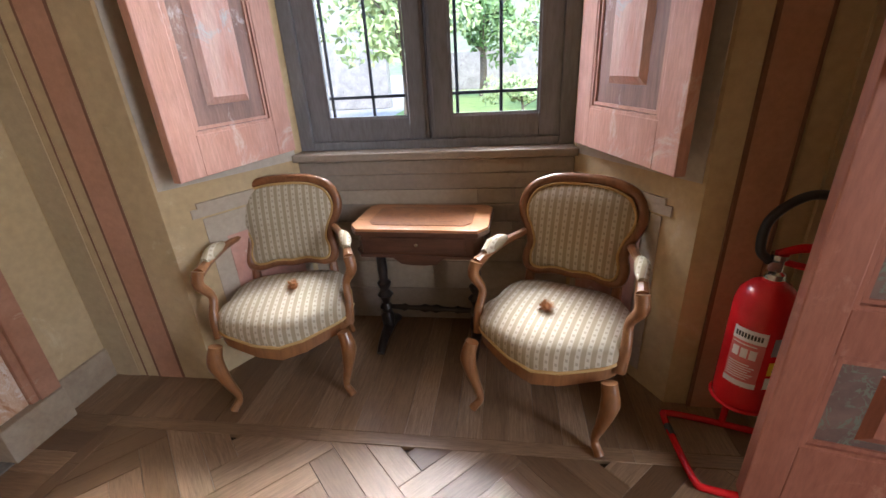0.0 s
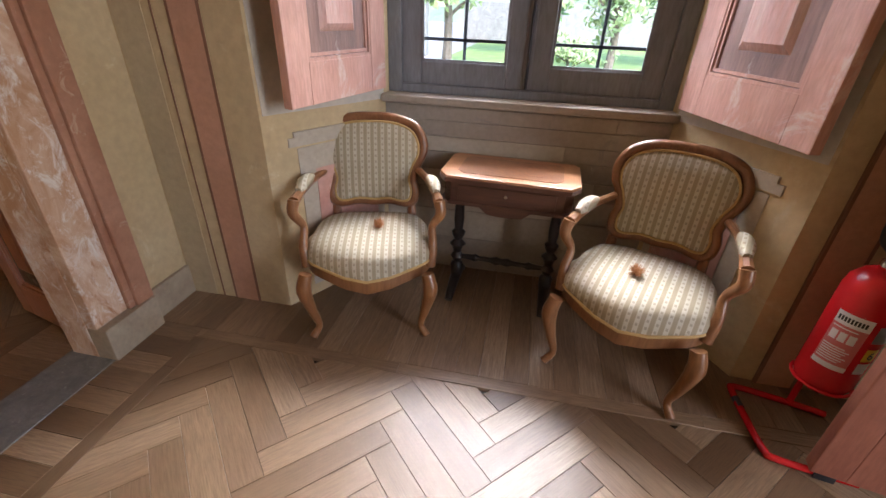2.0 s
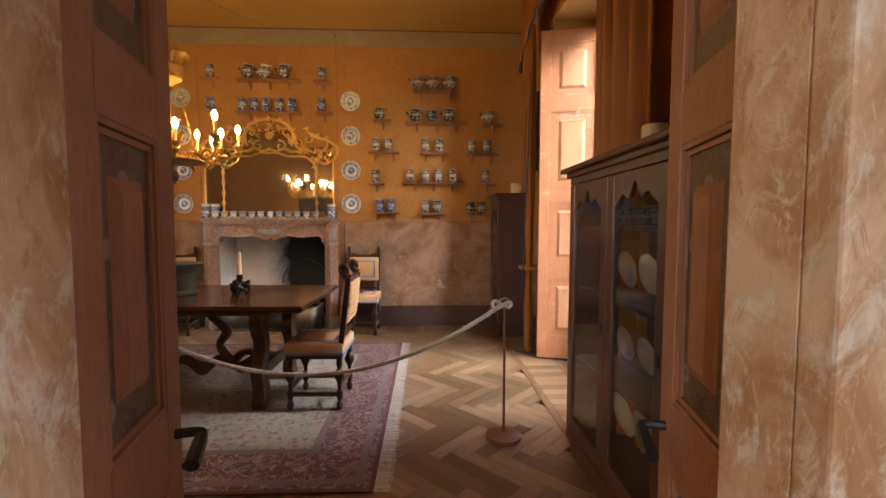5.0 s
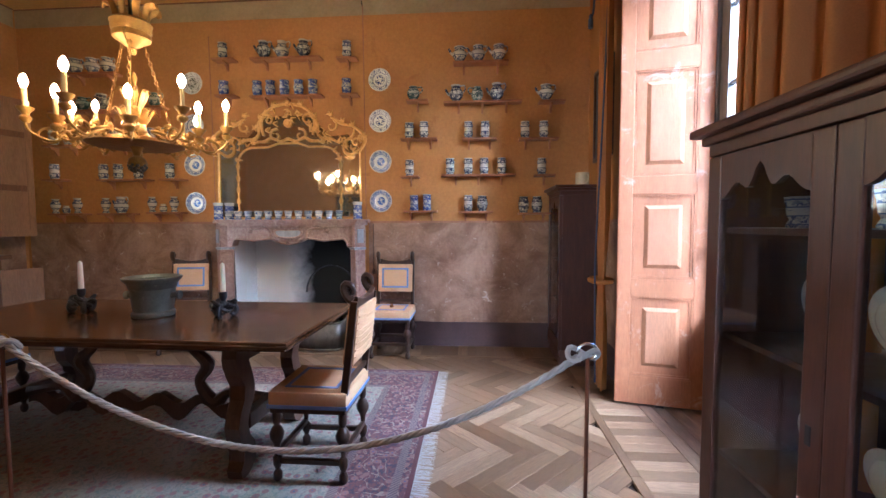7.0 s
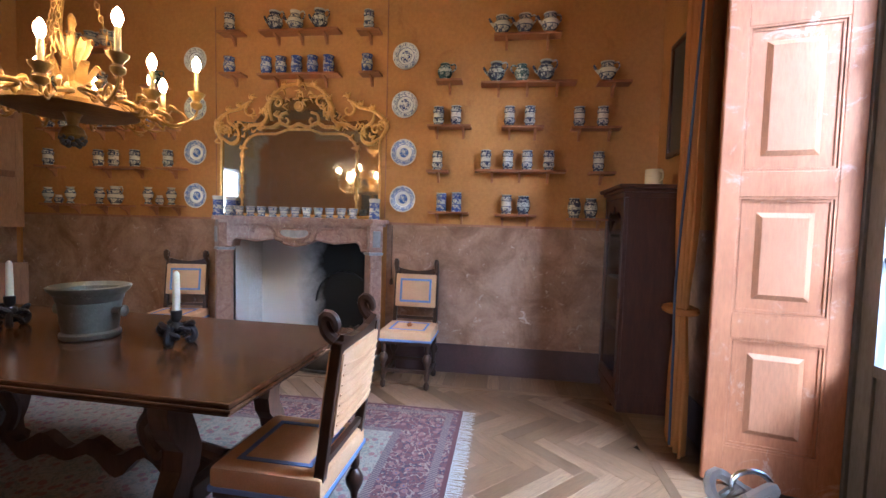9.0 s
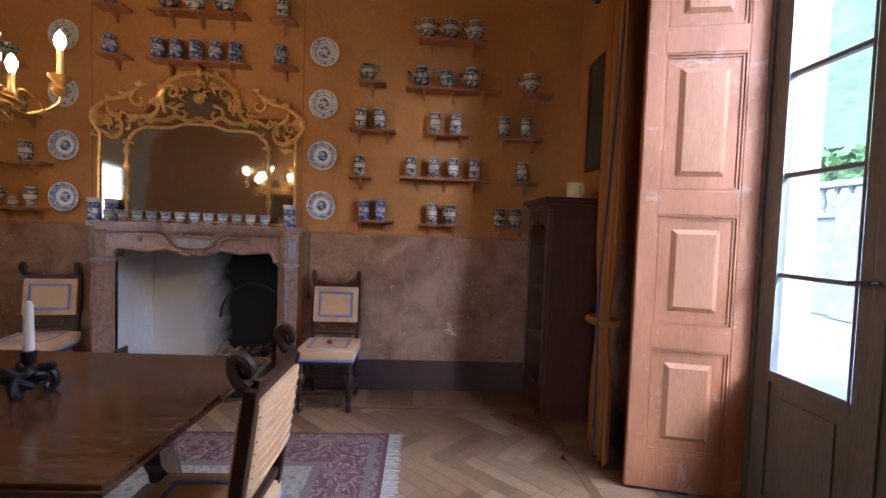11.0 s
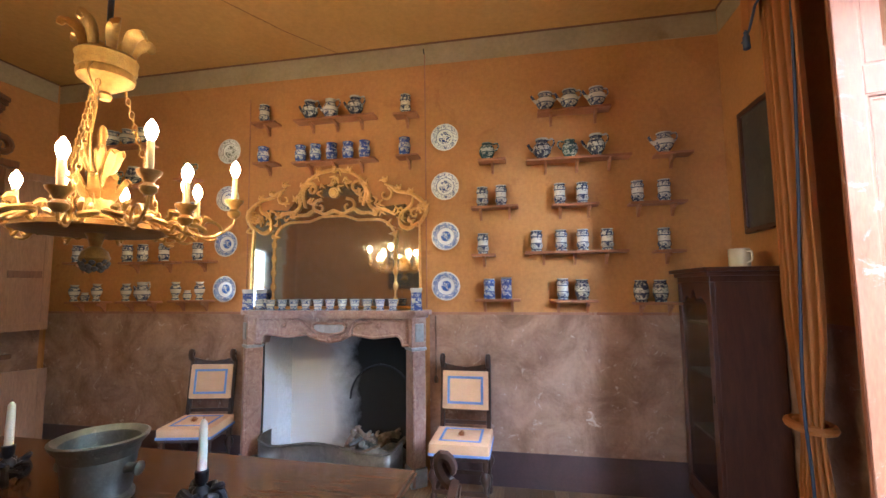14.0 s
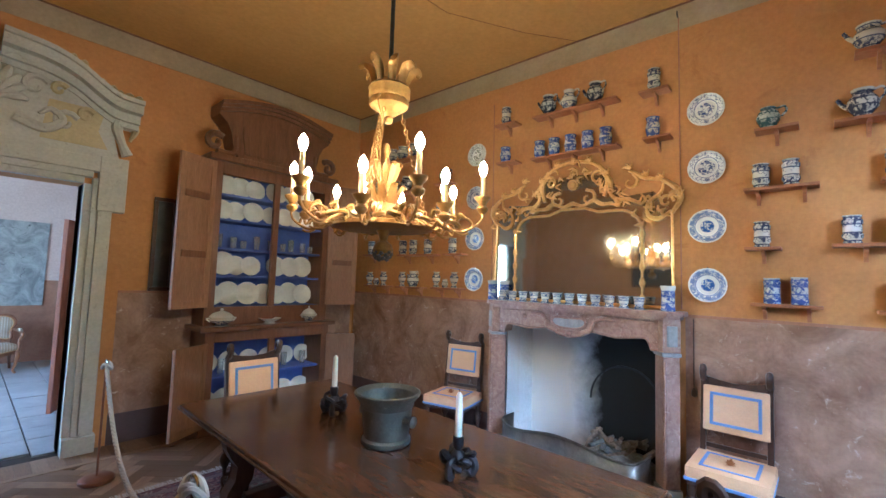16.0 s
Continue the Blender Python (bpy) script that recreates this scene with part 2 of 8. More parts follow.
M["cupboard_wood"] = wood("brown_cupboard_walnut", (0.135, 0.06, 0.028), (0.20, 0.095, 0.047), "z", 0.4, 6, 0.12)
M["cupboard_inner"] = wood("light_inner_door_wood", (0.25, 0.13, 0.066), (0.33, 0.18, 0.098), "z", 0.5, 5, 0.12)
M["recess_plank"] = wood("weathered_oak_plank", (0.15, 0.095, 0.06), (0.27, 0.185, 0.125), "x", 0.5, 7, 0.2)
M["shelf_wood"] = wood("ochre_painted_shelf", (0.33, 0.13, 0.05), (0.40, 0.17, 0.07), "y", 0.6, 6, 0.1)
M["blue_lining"] = mottled("blue_cupboard_lining", (0.07, 0.11, 0.42), (0.10, 0.15, 0.50), None, 4, 40, 0.7, 0.05)
M["gold"] = mottled("worn_gilding", (0.95, 0.62, 0.22), (0.78, 0.45, 0.13), (0.45, 0.22, 0.07), 16, 120, 0.33, 0.35, metal=0.8)
M["gilt_wood"] = mottled("gilded_wood", (0.42, 0.235, 0.05), (0.30, 0.155, 0.032), (0.18, 0.095, 0.035), 18, 90, 0.4, 0.4, metal=0.5)
M["bronze"] = mottled("patinated_bronze", (0.17, 0.178, 0.155), (0.25, 0.26, 0.23), (0.33, 0.33, 0.28), 7, 60, 0.42, 0.25, metal=0.75)
M["iron"] = mottled("dark_wrought_iron", (0.025, 0.025, 0.03), (0.05, 0.05, 0.058), None, 20, 90, 0.45, 0.3, metal=0.6)
M["pewter"] = mottled("dull_steel_fender", (0.12, 0.105, 0.09), (0.19, 0.17, 0.145), None, 9, 60, 0.45, 0.2, metal=0.8)
M["chrome"] = flat("brushed_steel", (0.62, 0.62, 0.62), 0.22, 1.0)
M["brown_post"] = flat("brown_lacquered_metal", (0.17, 0.062, 0.03), 0.38, 0.2)
M["candle"] = flat("ivory_wax", (0.82, 0.79, 0.68), 0.4, Subsurface_Weight=0.15)
M["candle_tube"] = flat("cream_candle_sleeve", (0.50, 0.36, 0.15), 0.45)
M["white_glaze"] = flat("white_china_glaze", (0.72, 0.71, 0.67), 0.16)
M["cream_glaze"] = flat("cream_mug_glaze", (0.66, 0.56, 0.36), 0.25)
M["mantel_marble"] = mottled("mottled_red_marble", (0.25, 0.135, 0.10), (0.40, 0.26, 0.205), (0.52, 0.42, 0.36), 9, 45, 0.36, 0.1, warp=1.6)
M["mantel_grey"] = mottled("grey_marble_inlay", (0.24, 0.24, 0.25), (0.37, 0.37, 0.38), None, 8, 60, 0.35, 0.1)
M["white_wash"] = mottled("whitewashed_firebox", (0.76, 0.74, 0.75), (0.82, 0.80, 0.81), None, 2, 30, 0.85, 0.12)
M["ash"] = mottled("grey_ash", (0.11, 0.105, 0.10), (0.26, 0.25, 0.235), (0.05, 0.046, 0.042), 12, 60, 0.95, 0.4)
M["log"] = mottled("charred_log", (0.12, 0.08, 0.055), (0.32, 0.24, 0.18), (0.03, 0.025, 0.02), 16, 70, 0.9, 0.5)
M["stone_frame"] = mottled("grey_white_painted_stone", (0.46, 0.46, 0.41), (0.55, 0.545, 0.49), (0.36, 0.35, 0.3), 3.0, 40, 0.7, 0.2)
M["stone_yellow"] = mottled("yellowed_stone_ground", (0.48, 0.40, 0.20), (0.55, 0.47, 0.27), None, 3.0, 40, 0.7, 0.2)
M["tile_stone"] = mottled("grey_flagstone", (0.30, 0.30, 0.29), (0.40, 0.40, 0.385), None, 3.0, 50, 0.5, 0.15)
M["next_wall"] = mottled("pale_pink_plaster", (0.56, 0.44, 0.36), (0.63, 0.51, 0.43), None, 1.5, 30, 0.85, 0.1)
M["next_dado"] = mottled("brown_painted_dado", (0.25, 0.125, 0.07), (0.33, 0.18, 0.105), None, 2.5, 30, 0.8, 0.1)
M["tapestry"] = mottled("faded_grey_tapestry", (0.20, 0.21, 0.20), (0.40, 0.40, 0.37), (0.08, 0.085, 0.085), 3.2, 60, 0.95, 0.3, warp=2)
M["dark_canvas"] = mottled("darkened_oil_canvas", (0.035, 0.04, 0.045), (0.09, 0.09, 0.085), (0.13, 0.12, 0.1), 3.0, 60, 0.4, 0.1)
M["red_enamel"] = flat("red_enamel", (0.58, 0.012, 0.016), 0.25)
M["rubber"] = flat("black_rubber", (0.018, 0.018, 0.02), 0.5)
M["label_white"] = flat("white_label", (0.78, 0.77, 0.76), 0.5)
M["label_red"] = flat("red_print", (0.62, 0.16, 0.15), 0.5)
M["label_yellow"] = flat("yellow_label", (0.80, 0.56, 0.03), 0.5)
M["label_black"] = flat("black_print", (0.02, 0.02, 0.02), 0.5)
M["piping"] = flat("gold_gimp_braid", (0.46, 0.29, 0.11), 0.75)
M["blue_tape"] = flat("blue_woven_braid", (0.17, 0.27, 0.58), 0.85)
M["peach_cloth"] = mottled("peach_cotton_cover", (0.66, 0.39, 0.20), (0.73, 0.46, 0.26), None, 5, 220, 0.9, 0.25)
M["bur"] = flat("rust_brown_bristles", (0.32, 0.12, 0.03), 0.8)
M["rope"] = flat("pale_grey_rope", (0.48, 0.46, 0.44), 0.85)
M["soil"] = mottled("garden_lawn", (0.10, 0.16, 0.035), (0.17, 0.24, 0.06), None, 2.0, 60, 0.95, 0.4)
M["gravel"] = mottled("pale_gravel", (0.21, 0.205, 0.195), (0.29, 0.285, 0.27), (0.16, 0.215, 0.2), 6, 90, 0.95, 0.6)
M["out_stone"] = mottled("pale_rubble_stone", (0.20, 0.19, 0.175), (0.28, 0.27, 0.25), (0.12, 0.12, 0.105), 2.2, 12, 0.9, 0.6)
M["out_pink"] = mottled("pink_outside_render", (0.56, 0.36, 0.28), (0.64, 0.43, 0.34), None, 1.5, 30, 0.85, 0.2)
M["leaf_light"] = flat("light_green_leaves", (0.24, 0.31, 0.13), 0.6)
M["leaf_dark"] = flat("dark_green_leaves", (0.10, 0.18, 0.05), 0.6)
M["hill"] = mottled("wooded_hillside", (0.09, 0.125, 0.065), (0.15, 0.185, 0.10), (0.19, 0.22, 0.125), 0.12, 1.1, 0.95, 0.5)
M["bark"] = mottled("grey_bark", (0.11, 0.085, 0.06), (0.18, 0.145, 0.11), None, 8, 50, 0.9, 0.6)
M["mirror"] = flat("old_mirror_silvering", (0.55, 0.51, 0.45), 0.05, 0.93)
k = Mat("clear_glass")
M["glass"] = k.done((1, 1, 1), 0.02, 0.0, Transmission_Weight=1.0, IOR=1.03, Specular_IOR_Level=0.5)
k = Mat("reflecting_cabinet_glass")
M["cab_glass"] = k.done((0.93, 0.95, 0.94), 0.02, 0.0, Transmission_Weight=1.0, IOR=1.28)
k = Mat("glowing_bulb")
M["bulb"] = k.done((1.0, 0.8, 0.5), 0.3, 0.0, Emission_Color=rgb((1.0, 0.68, 0.30)), Emission_Strength=26.0)
k = Mat("drinking_glass")
M["tumbler"] = k.done((0.9, 0.93, 0.95), 0.05, 0.0, Transmission_Weight=0.85, IOR=1.3)

# soot rises over the back of the firebox in an uneven tongue
k = Mat("sooted_firebox")
v = k.coords()
s = k.split(v)
edge = k.math("ADD", s["Y"], k.math("MULTIPLY", k.noise(v, 3.0, 6, 0.7), 0.35))
col = k.mix(k.step(edge, -1.38, -1.06), (0.75, 0.73, 0.74), (0.016, 0.014, 0.013))
M["soot"] = k.done(col, 0.95)

# painted zones on tin glaze: dense sprays above and below, a plainer middle, rings between
def faience(name, a, b, scale, dense, tall, plain=0.7):
    k = Mat(name)
    v = k.coords()
    z = k.math("DIVIDE", k.split(v)["Z"], tall)
    blot = k.noise(v, scale, 4, 0.6, 1.4)
    fine = k.step(k.noise(v, scale * 2.6, 3, 0.6, 1.0), 0.50, 0.55)
    middle = k.math("MULTIPLY", k.step(z, 0.36, 0.40), k.step(z, 0.68, 0.64))
    cover = k.math("ADD", dense, k.math("MULTIPLY", middle, plain * 0.16))
    fac = k.step(k.math("SUBTRACT", blot, cover), 0.0, 0.03)
    fac = k.math("MAXIMUM", fac, k.math("MULTIPLY", k.math("MULTIPLY", fine, k.math("SUBTRACT", 1.0, middle)), 0.55))
    fac = k.math("MULTIPLY", fac, k.step(z, 0.97, 0.93))
    for at in (0.10, 0.38, 0.66, 0.90):
        fac = k.math("MAXIMUM", fac, k.step(k.math("ABSOLUTE", k.math("SUBTRACT", z, at)), 0.026, 0.014))
    tint = k.add("ObjectInfo").outputs["Random"]
    ground = k.mix(k.math("MULTIPLY", tint, 0.5), a, (0.50, 0.43, 0.30))
    return k.done(k.mix(k.math("MULTIPLY", fac, 0.93), ground, b), 0.18)


M["faience"] = faience("blue_and_white_faience", (0.57, 0.57, 0.55), (0.022, 0.036, 0.11), 28, 0.50, 0.17, 0.6)
M["faience_dense"] = faience("densely_painted_faience", (0.50, 0.54, 0.62), (0.03, 0.065, 0.30), 30, 0.46, 0.17, 0.3)
M["faience_dark"] = faience("dark_painted_faience", (0.44, 0.44, 0.40), (0.015, 0.022, 0.06), 26, 0.46, 0.17, 0.3)
M["faience_pale"] = faience("sparsely_painted_faience", (0.54, 0.52, 0.46), (0.03, 0.045, 0.12), 24, 0.52, 0.16)
M["faience_cup"] = faience("thinly_banded_faience", (0.58, 0.60, 0.60), (0.05, 0.09, 0.24), 30, 0.54, 0.10)
M["faience_green"] = faience("green_painted_faience", (0.36, 0.42, 0.40), (0.02, 0.06, 0.07), 24, 0.46, 0.15, 0.2)


def plate_material(name, c, dense, wide):
    k = Mat(name)
    v = k.coords()
    p = k.split(v)
    r = k.math("SQRT", k.math("ADD", k.math("MULTIPLY", p["X"], p["X"]), k.math("MULTIPLY", p["Y"], p["Y"])))
    centre = k.step(r, wide, wide - 0.006)
    rim = k.math("MULTIPLY", k.step(r, 0.084, 0.09), k.step(r, 0.125, 0.119))
    blot = k.step(k.noise(v, 48, 4, 0.7, 1.2), dense, dense + 0.05)
    fac = k.math("MULTIPLY", k.math("MAXIMUM", centre, k.math("MULTIPLY", rim, 0.8)), blot)
    line = k.step(k.math("ABSOLUTE", k.math("SUBTRACT", r, 0.082)), 0.003, 0.0015)
    return k.done(k.mix(k.math("MAXIMUM", fac, line), (0.72, 0.74, 0.75), c), 0.2)


M["plate_a"] = plate_material("flower_painted_plate", (0.04, 0.07, 0.25), 0.5, 0.062)
M["plate_b"] = plate_material("ink_blue_plate", (0.05, 0.12, 0.42), 0.43, 0.05)
M["plate_c"] = plate_material("grey_painted_plate", (0.16, 0.17, 0.16), 0.5, 0.07)

# striped upholstery with small sprigs
k = Mat("striped_brocade")
v = k.coords()
p = k.split(v)
stripe = k.step(k.math("PINGPONG", p["X"], 0.0165), 0.0072, 0.0088)
sx = k.math("ABSOLUTE", k.math("SUBTRACT", k.math("PINGPONG", p["X"], 0.0165), 0.0165))
run = k.math("ADD", p["Z"], p["Y"])
sz = k.math("ABSOLUTE", k.math("SUBTRACT", k.math("MODULO", k.math("ADD", run, 20.0), 0.034), 0.017))
sprig = k.math("MULTIPLY", k.step(sx, 0.005, 0.0035), k.step(sz, 0.0075, 0.0055))
col = k.mix(stripe, (0.33, 0.265, 0.17), (0.50, 0.435, 0.325))
col = k.mix(k.math("MULTIPLY", sprig, 0.5), col, (0.17, 0.12, 0.08))
weave = k.noise(v, 420, 2)
col = k.mix(0.35, col, k.ramp(k.noise(v, 9, 5), (0.3, (0.72, 0.68, 0.62)), (0.7, (1, 1, 1))), "MULTIPLY")
k.bump(weave, 0.25, 0.001)
M["brocade"] = k.done(col, 0.85)

# rug: field with sprays, framed by bands, all in metres from the rug's middle
k = Mat("oriental_rug_pile")
v = k.coords()
p = k.split(v)
HX, HY = 1.45, 2.0
dx = k.math("SUBTRACT", HX, k.math("ABSOLUTE", p["X"]))
dy = k.math("SUBTRACT", HY, k.math("ABSOLUTE", p["Y"]))
d = k.math("MINIMUM", dx, dy)
vor = k.add("TexVoronoi", Vector=v, Scale=16.0)
cell = vor.outputs["Distance"]
petal = k.math("MULTIPLY", k.step(cell, 0.36, 0.30), k.step(cell, 0.06, 0.1))
heart = k.step(cell, 0.13, 0.09)
vine = k.step(k.math("ABSOLUTE", k.math("SUBTRACT", k.noise(v, 8.0, 3, 0.5, 1.8), 0.5)), 0.032, 0.014)
small = k.noise(v, 46, 3, 0.6, 0.8)
field = k.mix(k.step(small, 0.52, 0.6), (0.33, 0.30, 0.25), (0.25, 0.21, 0.18))
field = k.mix(vine, field, (0.20, 0.22, 0.20))
field = k.mix(petal, field, (0.27, 0.14, 0.14))
field = k.mix(heart, field, (0.10, 0.12, 0.2))
border = k.mix(k.step(small, 0.5, 0.58), (0.145, 0.06, 0.066), (0.06, 0.045, 0.07))
border = k.mix(vine, border, (0.30, 0.23, 0.19))
border = k.mix(petal, border, (0.24, 0.13, 0.12))
border = k.mix(heart, border, (0.09, 0.10, 0.18))
guard = k.mix(k.step(k.math("PINGPONG", k.math("ADD", p["X"], p["Y"]), 0.012), 0.005, 0.007), (0.10, 0.07, 0.09), (0.24, 0.18, 0.16))
inb = k.step(d, 0.452, 0.448)
col = k.mix(inb, field, border)
for lo, hi in ((0.40, 0.45), (0.07, 0.12)):
    m = k.math("MULTIPLY", k.step(d, lo - 0.002, lo + 0.002), k.step(d, hi + 0.002, hi - 0.002))
    col = k.mix(m, col, guard)
col = k.mix(k.step(d, 0.03, 0.026), col, (0.11, 0.04, 0.045))
col = k.mix(0.3, col, k.ramp(k.noise(v, 260, 2), (0.3, (0.5, 0.5, 0.5)), (0.7, (1, 1, 1))), "MULTIPLY")
k.bump(k.noise(v, 300, 2), 0.4, 0.003)
M["rug"] = k.done(col, 0.95)

# orange curtain cloth
# silk lets some of the light behind it through
k = Mat("amber_silk_curtain")
v = k.coords()
col = k.mix(k.noise(v, 3, 5), (0.48, 0.18, 0.035), (0.57, 0.24, 0.055))
col = k.mix(0.3, col, k.ramp(k.noise(v, 160, 3), (0.3, (0.6, 0.6, 0.6)), (0.7, (1, 1, 1))), "MULTIPLY")
M["curtain"] = k.done(col, 0.7)
through_light = k.add("BsdfTranslucent", Color=col)
mixer = k.add("MixShader", Fac=0.35)
k.t.links.new(k.b.outputs[0], mixer.inputs[1])
k.t.links.new(through_light.outputs[0], mixer.inputs[2])
k.t.links.new(mixer.outputs[0], k.t.nodes["Material Output"].inputs["Surface"])
M["curtain_trim"] = flat("dark_blue_curtain_trim", (0.05, 0.07, 0.12), 0.8)
M["parquet"] = parquet("oak_parquet_board", "object")
M["parquet_far"] = parquet("oak_parquet_field", "island")
M["joint"] = flat("dark_floor_joint", (0.03, 0.018, 0.011), 0.9)


# ---- building helpers ----
def thing(name, m, label, category, group="", kind=""):
    ob = new(name)
    ob.empty_display_size = 0.05
    ob.matrix_world = m
    return tagged(ob, label, category, group, kind)


def mesh_of(name, bm, material, smooth=False):
    me = bpy.data.meshes.new(name)
    bmesh.ops.recalc_face_normals(bm, faces=bm.faces)
    if smooth:
        for f in bm.faces:
            f.smooth = True
        for e in bm.edges:
            if len(e.link_faces) == 2 and e.calc_face_angle(0.0) > 0.7:
                e.smooth = False
    bm.to_mesh(me)
    bm.free()
    me.materials.append(material)
    return me


def part(name, bm, material, parent=None, label="", m=None, smooth=False):
    me = bm if isinstance(bm, bpy.types.Mesh) else mesh_of(name, bm, material, smooth)
    ob = new(name, me)
    if parent:
        ob.parent = parent
    if m is not None:
        ob.matrix_basis = m
    return tagged(ob, label) if label else ob


def single(name, bm, material, label, category, m=None, group="", kind="", smooth=False):
    ob = part(name, bm, material, None, "", m, smooth)
    return tagged(ob, label, category, group, kind)


def structure(name, bm, material, label, category="", m=None):
    return single(name, bm, material, label, category or "wall", m, "", "structure")


def box(x0, x1, y0, y1, z0, z1, bevel=0.0, bm=None, m=None):
    b = bmesh.new()
    bmesh.ops.create_cube(b, size=1.0, matrix=Matrix.Translation(((x0 + x1) / 2, (y0 + y1) / 2, (z0 + z1) / 2)) @ Matrix.Diagonal((abs(x1 - x0), abs(y1 - y0), abs(z1 - z0), 1)))
    if bevel:
        bmesh.ops.bevel(b, geom=b.edges[:], offset=bevel, segments=2, profile=0.6, affect="EDGES")
    return join(bm, b, m)


def join(bm, b, m=None):
    if m is not None:
        bmesh.ops.transform(b, matrix=m, verts=b.verts)
    if bm is None:
        return b
    me = bpy.data.meshes.new("tmp")
    b.to_mesh(me)
    b.free()
    bm.from_mesh(me)
    bpy.data.meshes.remove(me)
    return bm


def lathe(profile, segs=16, bm=None, m=None, squash=1.0):
    """A turned body from (radius, height) pairs."""
    b = bmesh.new()
    rings = []
    for r, z in profile:
        rings.append([b.verts.new((max(r, 0.0004) * math.cos(2 * math.pi * i / segs), squash * max(r, 0.0004) * math.sin(2 * math.pi * i / segs), z)) for i in range(segs)])
    for a, c in zip(rings, rings[1:]):
        for i in range(segs):
            b.faces.new((a[i], a[(i + 1) % segs], c[(i + 1) % segs], c[i]))
    b.faces.new(rings[0][::-1])
    b.faces.new(rings[-1])
    return join(bm, b, m)


def spline(points, n=8):
    """Points along a smooth curve through the given ones."""
    p = [Vector(q) for q in points]
    p = [p[0] * 2 - p[1]] + p + [p[-1] * 2 - p[-2]]
    out = []
    for i in range(1, len(p) - 2):
        for j in range(n):
            t = j / n
            a, b, c, d = p[i - 1], p[i], p[i + 1], p[i + 2]
            out.append(0.5 * ((2 * b) + (c - a) * t + (2 * a - 5 * b + 4 * c - d) * t * t + (3 * b - a - 3 * c + d) * t ** 3))
    return out + [p[-2]]


def tube(points, radius, segs=8, bm=None, m=None, closed=False, flatten=1.0):
    """A round bar along points; radius may be a list that is spread along it."""
    b = bmesh.new()
    pts = [Vector(q) for q in points]
    n = len(pts)
    rs = radius if isinstance(radius, (list, tuple)) else [radius]
    rings, up = [], None
    for i, p in enumerate(pts):
        if closed:
            d = pts[(i + 1) % n] - pts[i - 1]
        else:
            d = pts[min(i + 1, n - 1)] - pts[max(i - 1, 0)]
        d.normalize()
        if up is None:
            up = Vector((0, 0, 1)) if abs(d.z) < 0.9 else Vector((0, 1, 0))
        side = d.cross(up).normalized()
        up = side.cross(d).normalized()
        f = i / max(n - 1, 1) * (len(rs) - 1)
        j = min(int(f), len(rs) - 1)
        r = rs[j] + (rs[min(j + 1, len(rs) - 1)] - rs[j]) * (f - j)
        rings.append([b.verts.new(p + side * r * math.cos(2 * math.pi * s / segs) + up * flatten * r * math.sin(2 * math.pi * s / segs)) for s in range(segs)])
    pairs = list(zip(rings, rings[1:])) + ([(rings[-1], rings[0])] if closed else [])
    for a, c in pairs:
        for s in range(segs):
            b.faces.new((a[s], a[(s + 1) % segs], c[(s + 1) % segs], c[s]))
    if not closed:
        b.faces.new(rings[0][::-1])
        b.faces.new(rings[-1])
    return join(bm, b, m)


def slab(outline, z0, z1, bevel=0.0, bm=None, m=None):
    """A flat outline in x and y with thickness."""
    b = bmesh.new()
    lo = [b.verts.new((x, y, z0)) for x, y in outline]
    hi = [b.verts.new((x, y, z1)) for x, y in outline]
    n = len(lo)
    b.faces.new(lo[::-1])
    top = b.faces.new(hi)
    for i in range(n):
        b.faces.new((lo[i], lo[(i + 1) % n], hi[(i + 1) % n], hi[i]))
    if bevel:
        bmesh.ops.bevel(b, geom=list(top.edges), offset=bevel, segments=2, profile=0.6, affect="EDGES")
    return join(bm, b, m)


STAND = pose(0, 0, 0, 90)  # turns x, y outlines upright: y becomes up, thickness goes towards -y


# ---- the shell of both rooms ----
XW, XE = -7.455, -2.05      # dining room: fireplace wall, doorway wall
YS, YN = -4.75, 2.2        # dining room: cupboard wall, garden wall
ZC = 4.1                   # ceiling
X1 = -1.9                  # the first room's side of the doorway wall

structure("floor", box(-7.9, 3.6, -5.2, 3.0, -0.3, -0.024), M["joint"], "dark floor bed under the oak parquet", "floor")
structure("ceiling", box(-7.9, -1.85, -5.1, 3.0, ZC, ZC + 0.2), M["ceiling"], "flat ochre-painted plaster ceiling with fine cracks", "ceiling")
structure("ceiling_2", box(-2.1, 3.6, -3.6, 3.0, 3.4, 3.6), M["cream"], "plain cream plaster ceiling", "ceiling")
# fireplace wall, with the firebox opening left free
bm = box(XW - 0.25, XW, YS - 0.25, -2.03, 0, ZC)
box(XW - 0.25, XW, -0.50, YN + 0.6, 0, ZC, bm=bm)
box(XW - 0.25, XW, -2.03, -0.50, 1.36, ZC, bm=bm)
structure("wall_west", bm, M["ochre"], "ochre-painted dining room wall with a fireplace")
# cupboard wall with the doorway to the next room
DX0, DX1, DZ = -4.28, -3.0, 2.5
bm = box(XW, DX0, YS - 0.25, YS, 0, ZC)
box(DX1, XE, YS - 0.25, YS, 0, ZC, bm=bm)
box(DX0, DX1, YS - 0.25, YS, DZ, ZC, bm=bm)
structure("wall_south", bm, M["ochre"], "ochre-painted dining room wall with a stone doorway")
